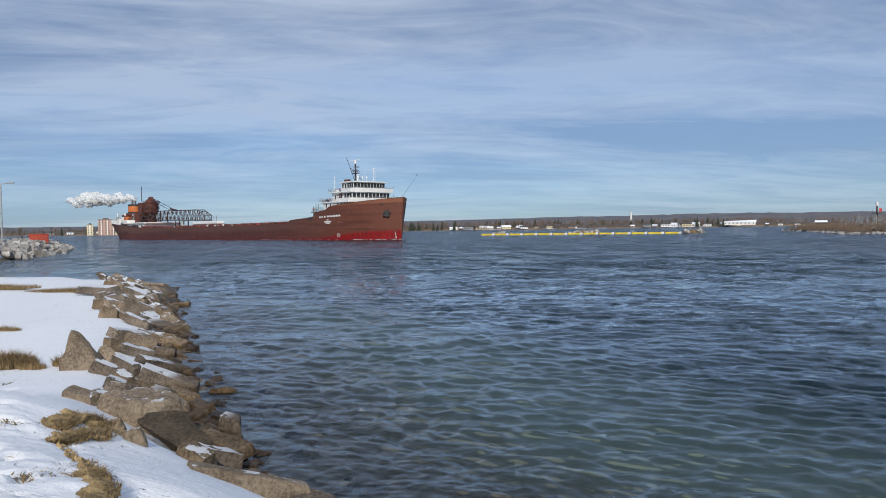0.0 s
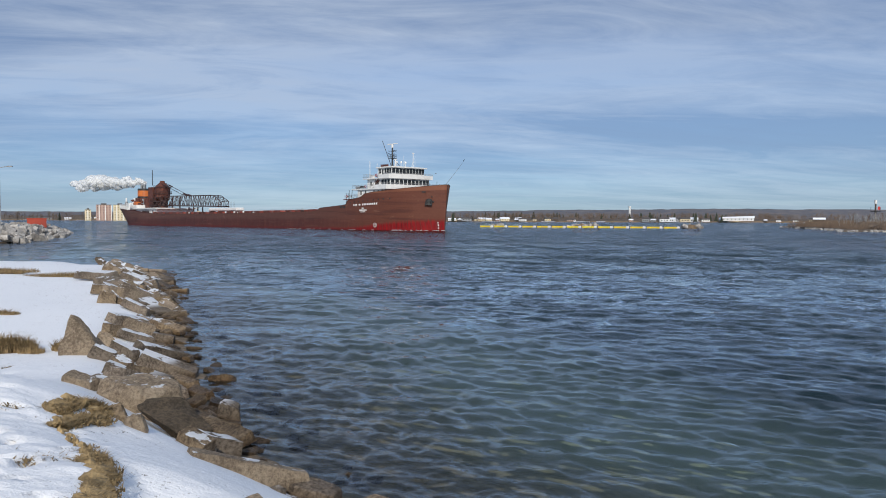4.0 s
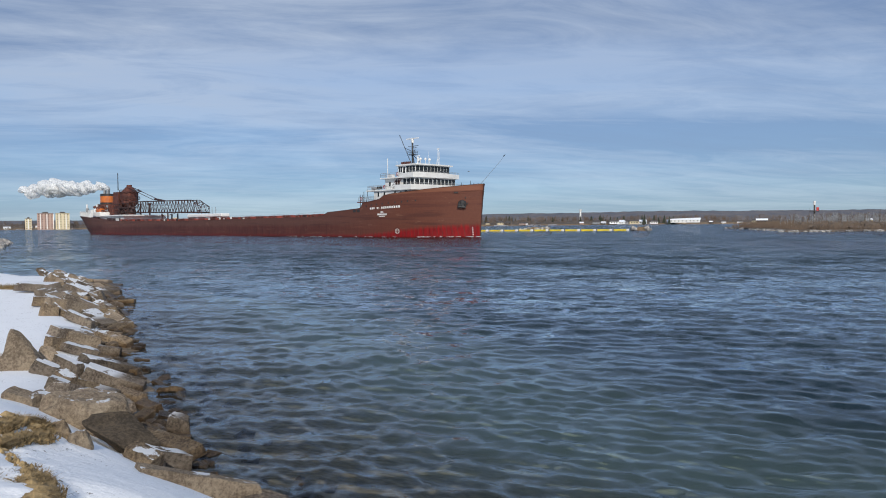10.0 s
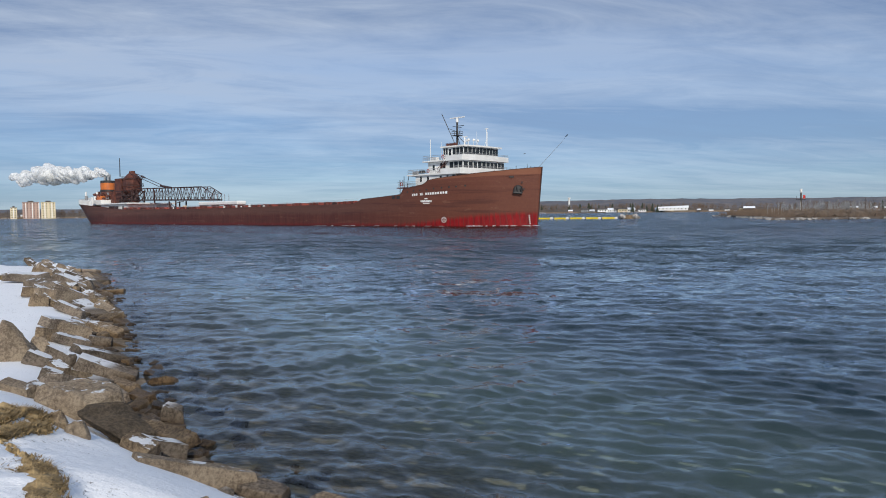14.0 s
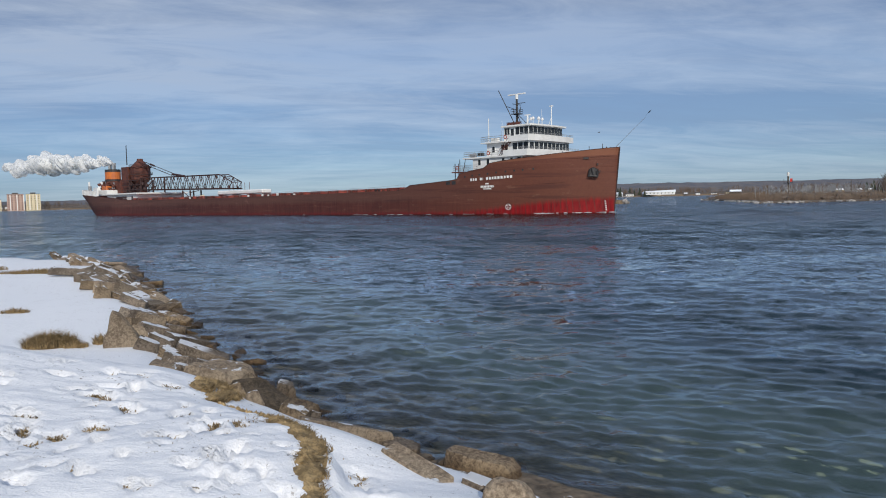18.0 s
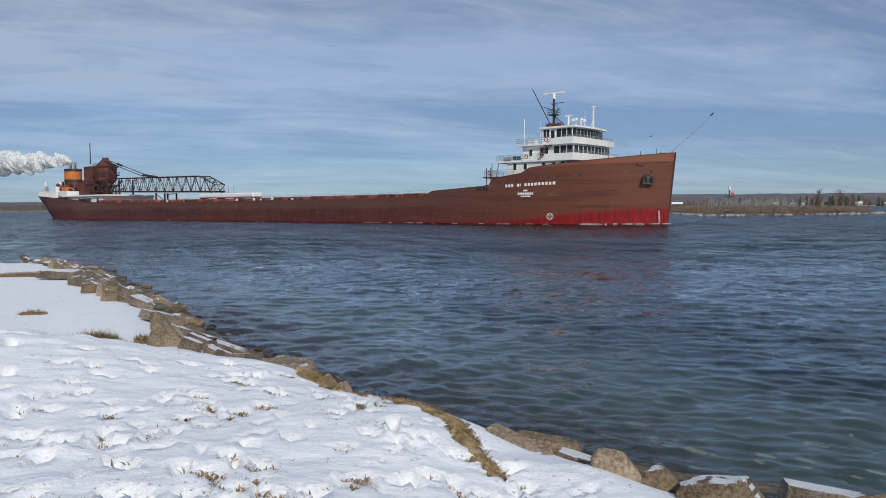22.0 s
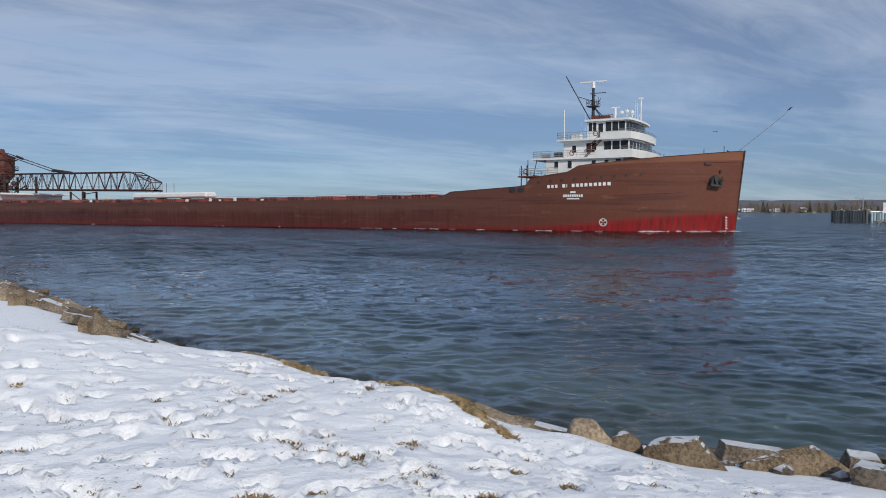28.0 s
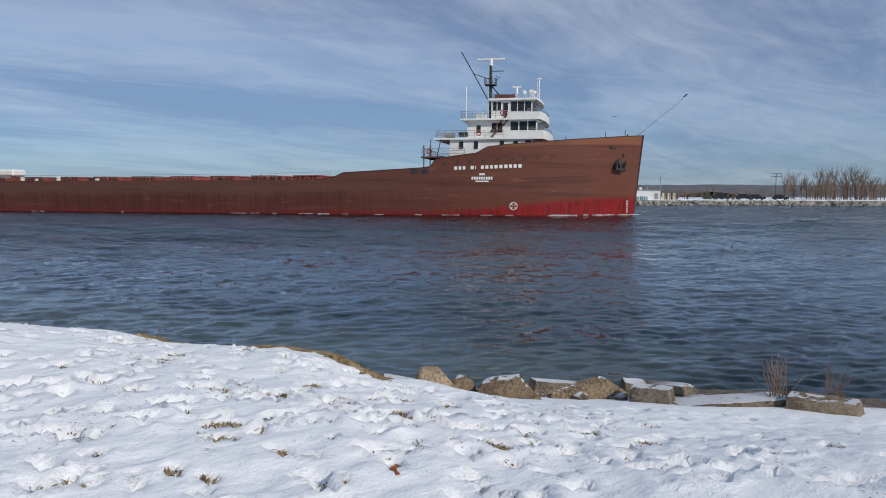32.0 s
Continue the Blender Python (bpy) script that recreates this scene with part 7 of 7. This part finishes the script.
def islets():
    rng = random.Random(52)
    stones = [rock_mesh("stone", 340 + i, (rng.uniform(1.2, 2.6), rng.uniform(1, 1.8), rng.uniform(0.8, 1.5)), M_RIPRAP, 12) for i in range(5)]
    for (x, y), (w, h), n in (((119, 300), (7.0, 1.9), 26), ((141, 250), (3.6, 2.1), 20), ((84, 312), (3.0, 1.8), 14)):
        bm = bmesh.new()
        blob(bm, (x, y, -0.7), (w * 0.9, 2.6, 0.9 + h * 0.5), x, 3, 0.35, 1.5)
        islet = solid("islet", bm, M_SHORE, "small stony islet with dry grass", "islet", kind="structure")
        for _ in range(n):
            a, k = rng.uniform(0, 6.283), rng.uniform(0.6, 1.0)
            ob = new("stone", rng.choice(stones))
            s = rng.uniform(0.5, 1.0)
            ob.matrix_basis = pose(x + w * k * math.cos(a), y + 2.6 * k * math.sin(a), 0.2 + (1 - k) * h, rng.uniform(-30, 30), rng.uniform(-30, 30), rng.uniform(0, 360)) @ Matrix.Diagonal((s, s, s, 1))
            ob.parent = islet
        bm = bmesh.new()
        for _ in range(6):
            p = Vector((x + rng.uniform(-w * 0.5, w * 0.5), y, h * 0.6))
            tube(bm, p, p + Vector((rng.gauss(0, 0.3), 0, rng.uniform(1, 2.4))), 0.06, 4, 0.02)
        solid("islet_stems", bm, M_TWIG, "bare stems on the islet", "shrub", kind="stuff")
    # floating yellow barrier
    bm = bmesh.new()
    box(bm, -2.4, 2.4, -0.35, 0.35, -0.25, 0.55, 0.18)
    long = mesh_of("float", bm, M_YELLOW)
    bm = bmesh.new()
    box(bm, -0.5, 0.5, -0.5, 0.5, -0.25, 0.7, 0.2)
    cap = mesh_of("end_cap", bm, M_WHITE)
    P, Q = Vector((73, 303)), Vector((138, 254))
    n = 13
    yaw = math.degrees(math.atan2(Q.y - P.y, Q.x - P.x))
    for i in range(n):
        p = P.lerp(Q, (i + 0.5) / n)
        b = thing("barrier_float", "yellow float of a floating barrier", "float", pose(p.x, p.y, 0, 0, 0, yaw), "floating barrier")
        shared("float", long, b, Matrix())
        shared("end_cap", cap, b, pose(2.9, 0, 0))


islets()


def right_shore():
    """Pier of sheet piles, riprap bank, hut, poles, cars and bare trees beyond the ship's bow."""
    edge = [(196, 117), (197, 108), (203, 99), (219, 88), (237, 77), (248, 64), (255, 54), (262, 36)]
    land = edge + [(300, 10), (430, -30), (520, 120), (380, 230), (240, 150), (205, 122)]
    bm = bmesh.new()
    prism(bm, land, -1.0, 1.45)
    east = solid("east_bank", bm, M_RIPRAP, "flat gravel bank across the river", "bank", kind="structure")
    bm = bmesh.new()
    prism(bm, [(x + 2.2, y + 1.2) for x, y in edge] + [(302, 12), (425, -25), (510, 120), (378, 222), (243, 148), (209, 121)], 1.3, 1.62)
    solid("east_snow", bm, M_SNOW, "snow on the bank across the river", "snow", kind="structure")
    rng = random.Random(61)
    stones = [rock_mesh("stone", 360 + i, (rng.uniform(1.0, 1.7), rng.uniform(0.9, 1.4), rng.uniform(0.7, 1.1)), M_RIPRAP, 12) for i in range(6)]
    for k, (a, b) in enumerate(zip(edge, edge[1:])):
        L = math.hypot(b[0] - a[0], b[1] - a[1])
        for i in range(int(L * (7.0 if k < 4 else 1.6))):
            t, o = rng.random(), rng.uniform(-0.6, 2.2)
            x, y = a[0] + (b[0] - a[0]) * t - o * 0.9, a[1] + (b[1] - a[1]) * t - o * 0.45
            ob = new("stone", rng.choice(stones))
            s = rng.uniform(0.35, 0.65)
            ob.matrix_basis = pose(x, y, 1.25 - 0.6 * max(o, 0), rng.uniform(-30, 30), rng.uniform(-30, 30), rng.uniform(0, 360)) @ Matrix.Diagonal((s, s, s, 1))
            ob.parent = east
    # sheet-pile pier: cells of upright piles
    pier = thing("sheet_pile_pier", "weathered steel sheet-pile pier", "pier", pose(0, 0, 0), kind="structure")
    bm = bmesh.new()
    tube(bm, (0, 0, 0), (0, 0, 3.9), 0.34, 8)
    pile = mesh_of("pile", bm, M_STEEL)
    pile2 = pile.copy()
    pile2.materials[0] = M_TEAL
    for k in range(30):
        t = k / 29
        shared("pile", pile, pier, pose(196.1 + (194.2 - 196.1) * t + 0.4 * (k % 2), 127.9 + (116.3 - 127.9) * t, -0.55 if k % 7 else -0.2))
    for k in range(34):
        t = k / 33
        shared("pile", pile2, pier, pose(194.4 + (199.5 - 194.4) * t + 0.3 * (k % 2), 115.4 + (106.5 - 115.4) * t, -1.3))
    bm = bmesh.new()
    prism(bm, [(196.4, 127.9), (194.8, 116.3), (202, 115.5), (204, 127)], 2.8, 3.1)
    prism(bm, [(194.9, 115.2), (200, 106.6), (206, 110), (202, 118)], 2.1, 2.4)
    part("cap", bm, M_SNOW, pier)
    bm = bmesh.new()
    prism(bm, [(196.8, 127.6), (195.2, 116.5), (202, 115.8), (203.8, 126.8)], -1.0, 2.8)
    part("fill", bm, M_STEEL, pier)
    # things on it
    for x, y, h in ((199.3, 114.8, 5.4), (203.0, 110.3, 5.4)):
        bm = bmesh.new()
        box(bm, -0.45, 0.45, -0.2, 0.2, 1.3, h, 0.04)
        solid("dolphin_board", bm, M_WHITE, "tall white navigation board on the pier", "sign", pose(x, y, 0, 0, 0, -58))
    for x, y, h, name, label in ((200.1, 121.4, 7.0, "pier_lamp", "slender lamp on the pier"), (204.5, 108.8, 6.4, "flag_pole", "grey pole beside the hut"), (207.5, 106.0, 9.2, "tall_pole", "tall grey pole beside the hut")):
        bm = bmesh.new()
        tube(bm, (0, 0, 1.5), (0, 0, h), 0.16, 6, 0.1)
        if "lamp" in name:
            tube(bm, (0, 0, h - 0.6), (-1.6, 0, h), 0.08, 5)
            box(bm, -2.1, -1.4, -0.2, 0.2, h - 0.35, h - 0.1)
        else:
            box(bm, -0.7, 0.1, -0.1, 0.1, h - 1.6, h - 1.35)
        solid(name, bm, M_GREY, label, "pole", pose(x, y, 0, 0, 0, -58))
    hut = thing("pump_hut", "small white flat-roofed hut on the bank", "building", pose(205.5, 108.0, 1.62, 0, 0, -62) @ Matrix.Diagonal((0.82, 0.82, 0.8, 1)))
    bm = bmesh.new()
    box(bm, -5.5, 3.2, -2.5, 2.5, -0.1, 3.6)
    part("wall", bm, M_WHITE, hut)
    bm = bmesh.new()
    box(bm, -5.8, 3.5, -2.8, 2.8, 3.6, 3.85)
    part("roof", bm, M_GREY, hut)
    bm = bmesh.new()
    box(bm, 1.2, 2.5, -2.6, -2.45, 0.2, 2.4)
    part("door", bm, M_GREY, hut)
    for k in range(9):
        bm = bmesh.new()
        box(bm, -0.2, 0.2, -0.2, 0.2, 0, 2.1, 0.05)
        solid("barrel_post", bm, (M_CREAM, M_GREY, M_WOOD)[k % 3], "upright post stacked beside the hut", "post", pose(207.3 + k * 0.26, 105.0 - k * 0.46, 1.6), "posts beside the hut")
    # cars
    bm = bmesh.new()
    prism(bm, [(-2.3, -0.9), (2.3, -0.9), (2.3, 0.9), (-2.3, 0.9)], 0.35, [0.95, 0.85, 0.85, 0.95])
    body = mesh_of("body", bm, M_CAR)
    bm = bmesh.new()
    v = [bm.verts.new(p) for p in ((-2.0, -0.85, 0.9), (1.2, -0.85, 0.9), (1.2, 0.85, 0.9), (-2.0, 0.85, 0.9), (-1.7, -0.7, 1.6), (0.4, -0.7, 1.6), (0.4, 0.7, 1.6), (-1.7, 0.7, 1.6))]
    for f in ((0, 1, 5, 4), (1, 2, 6, 5), (2, 3, 7, 6), (3, 0, 4, 7), (4, 5, 6, 7)):
        bm.faces.new([v[i] for i in f])
    cabin = mesh_of("cabin", bm, M_GLASS)
    bm = bmesh.new()
    bmesh.ops.create_cone(bm, cap_ends=True, segments=14, radius1=0.36, radius2=0.36, depth=0.24, matrix=pose(0, 0, 0, 90, 0, 0))
    wheel = mesh_of("wheel", bm, M_BLACK)
    for x, y, s in ((229.2, 95.7, 1.25), (232.7, 89.6, 1.2), (234.4, 86.4, 1.1), (242.0, 81.8, 1.05)):
        car = thing("parked_car", "dark car parked on the snowy bank", "car", pose(x, y, 1.6, 0, 0, -62) @ Matrix.Diagonal((s, s, s, 1)), "parked cars")
        shared("body", body, car, Matrix())
        shared("cabin", cabin, car, Matrix())
        for a in (-1.45, 1.45):
            for b in (-0.85, 0.85):
                shared("wheel", wheel, car, pose(a, b, 0.36))
    # power pole
    bm = bmesh.new()
    tube(bm, (0, 0, 0), (0, 0, 9.0), 0.16, 6, 0.12)
    for z in (8.6, 7.7):
        box(bm, -1.6, 1.6, -0.08, 0.08, z, z + 0.16)
    solid("power_pole", bm, M_WOOD, "wooden power pole with cross-arms", "pole", pose(250.9, 86.4, 1.6, 0, 0, -70))
    rng2 = random.Random(4)
    branchy("bare_tree", 297, 127.3, 1.6, 8.0, 14, "rounded leafless tree by the road", 0.6, 4)
    for i in range(26):
        t = rng2.random()
        x, y = 264.5 + t * 10 + rng2.uniform(-3, 16), 87 - t * 42 + rng2.uniform(-3, 3)
        h = 11 + 9 * t + rng2.uniform(-2.5, 2.5)
        branchy("bare_tree", x, y, 1.4, h, 30 + i, "leafless tree in a row of bare woods", 0.36, 4)
    woods("thicket", [(262 + rng2.random() * 40, 88 - rng2.random() * 55, 1.3) for _ in range(300)], M_TWIG, "thicket of bare saplings", 23, 3.0, 9.0, 0.3)
    woods("road_brush", [(240 + rng2.random() * 60, 140 - rng2.random() * 50, 1.6) for _ in range(200)], M_TWIG, "low brush behind the road", 24, 1.5, 3.5, 0.6)
    woods("road_conifers", [(232 + rng2.random() * 24, 118 - rng2.random() * 25, 1.6) for _ in range(14)], M_PINE, "small dark conifers beside the road", 25, 1.5, 3.2, 0.6, twiggy=False)


right_shore()


def left_point():
    """The rocky point up river with its lamp, pale building and red container."""
    rng = random.Random(71)
    stones = [rock_mesh("stone", 380 + i, (rng.uniform(1.0, 2.2), rng.uniform(0.9, 1.6), rng.uniform(0.7, 1.3)), M_RIPRAP, 12) for i in range(6)]
    edge = [(-33, 96), (-35, 107), (-38, 128), (-46, 160), (-62, 172)]
    point = thing("rocky_point", "heap of pale snow-dusted stones on a point", "rocks", kind="structure")
    for a, b in zip(edge, edge[1:]):
        L = math.hypot(b[0] - a[0], b[1] - a[1])
        for i in range(int(L * 3.4)):
            t, d = rng.random(), rng.uniform(-0.8, 6.5)
            x, y = a[0] + (b[0] - a[0]) * t - d, a[1] + (b[1] - a[1]) * t
            ob = new("stone", rng.choice(stones))
            s = rng.uniform(0.45, 1.0)
            ob.matrix_basis = pose(x, y, ground_at(x, y) + 0.2 + 0.2 * min(max(d, 0), 4), rng.uniform(-30, 30), rng.uniform(-30, 30), rng.uniform(0, 360)) @ Matrix.Diagonal((s, s, s, 1))
            ob.parent = point
    bm = bmesh.new()
    prism(bm, [(-1.5, -0.7), (1.5, -0.7), (1.5, 0.7), (-1.5, 0.7)], 0.0, 1.55)
    box(bm, -1.62, 1.62, -0.8, 0.8, 1.5, 1.66, 0.04)
    solid("skip_container", bm, M_REDBOX, "red-orange steel container on the rocky point", "container", pose(-46.1, 142.8, ground_at(-46.1, 142.8) + 0.9, 0, 0, 20))
    bm = bmesh.new()
    tube(bm, (0, 0, 0), (0, 0, 9.5), 0.13, 8, 0.08)
    tube(bm, (0, 0, 9.4), (1.2, 0, 9.6), 0.06, 5)
    box(bm, 1.0, 1.7, -0.15, 0.15, 9.5, 9.68, 0.04)
    x, y = -40.3, 111.0
    solid("street_lamp", bm, M_GREY, "grey lamp post on the snowy bank", "lamp", pose(x, y, ground_at(x, y)))
    b = thing("shore_building", "pale two-storey building at the river bank", "building", pose(-62.0, 150, ground_at(-62.0, 150), 0, 0, 15))
    bm = bmesh.new()
    box(bm, -6, 6, -4, 4, 0, 6.2)
    part("wall", bm, M_CREAM, b)
    bm = bmesh.new()
    prism(bm, [(-6.4, -4.4), (6.4, -4.4), (6.4, 4.4), (-6.4, 4.4)], 6.2, 6.7)
    part("roof", bm, M_SNOW, b)
    bm = bmesh.new()
    box(bm, -0.6, 0.6, -0.06, 0.06, -0.7, 0.7)
    pane = mesh_of("window", bm, M_GLASS)
    for f in range(2):
        for k in range(5):
            shared("window", pane, b, pose(-4.6 + k * 2.3, -4.02, 1.7 + f * 2.9))


left_point()


# ---- steam and gulls ----
def build_puffs():
    out = []
    rng = random.Random(91)
    # a neck at the funnel, a ragged plume that widens behind it, and torn-off wisps
    rows = []
    for i in range(60):
        f = i / 59
        r = 0.7 + 3.5 * f ** 0.6
        rows.append((-98.5 - 84 * f ** 1.1 + rng.gauss(0, 0.4), 20.2 + 3.4 * f ** 0.45 + rng.gauss(0, r * 0.34), rng.gauss(0, r * 0.4), r * rng.uniform(0.6, 1.0), 0.3))
    for i in range(9):
        rows.append((-190 - i * 3.2, 23.0 + rng.gauss(0, 1.2), rng.gauss(0, 1), rng.uniform(1.6, 3.2), 1))
    for x, z, y, r, moves in rows:
        bm = bmesh.new()
        blob(bm, (0, 0, 0), (r * rng.uniform(1.0, 1.5), r, r * rng.uniform(0.6, 0.85)), rng.random() * 80, 4, 0.55, 0.9 / r)
        ob = solid("steam_puff", bm, M_STEAM, "white steam drifting from the funnel", "steam", group="steam plume", smooth=True)
        out.append((ob, x, y, z, moves))
    return out


puffs = build_puffs()


def build_gull(name, span):
    g = thing(name, "dark gliding gull beside the ship's bow", "bird", group="gulls by the ship")
    bm = bmesh.new()
    blob(bm, (0, 0, 0), (0.26, 0.08, 0.07), 1, 2, 0.1)
    part("body", bm, M_GREY, g)
    for s in (-1, 1):
        bm = bmesh.new()
        pts = [(0.10, 0.05 * s, 0.03), (0.14, 0.35 * s, 0.12), (-0.02, span / 2 * s, 0.06), (-0.10, 0.35 * s, 0.10), (-0.12, 0.05 * s, 0.02)]
        bm.faces.new([bm.verts.new(p) for p in pts])
        bmesh.ops.solidify(bm, geom=bm.faces[:], thickness=0.02)
        part("wing", bm, M_GREY, g)
    return g


gull = build_gull("gull", 1.5)


# ---- what moves ----
HEADING = -58.7
SHIP_ROWS = [(0, -36.1, 325.1), (8, -16.9, 285.1), (16, 1.4, 244.8), (24, 19.0, 204.2), (32, 35.7, 163.2)]


def ship_pose(t):
    ts = [r[0] for r in SHIP_ROWS]
    return pose(float(np.interp(t, ts, [r[1] for r in SHIP_ROWS])), float(np.interp(t, ts, [r[2] for r in SHIP_ROWS])), 0, 0, 0, HEADING)


def motions():
    walk(SHIP, [(t, ship_pose(t)) for t, _, _ in SHIP_ROWS])
    times = [0, 8, 16, 24, 32]
    for i, (ob, x, y, z, moves) in enumerate(puffs):
        rows = []
        for t in times:
            drift = (0.35 * t - 5) * moves
            turn = (2.2 if i % 2 else -1.8) * t
            rows.append((t, ship_pose(t) @ pose(x - drift, y - 0.16 * drift, z + 0.03 * drift, 0, turn, turn * 0.5)))
        walk(ob, rows)
    walk(gull, [(t, ship_pose(t) @ pose(122.0 + 0.3 * math.sin(t * 0.9), -0.5, 15.6 + 0.15 * math.sin(t * 0.7), 0, 0, 55)) for t in range(0, 33, 4)])
    walk(water, [(0, pose(0, 0, 0)), (16, pose(-2.4, -4.2, 0)), (32, pose(-4.8, -8.4, 0))])


motions()
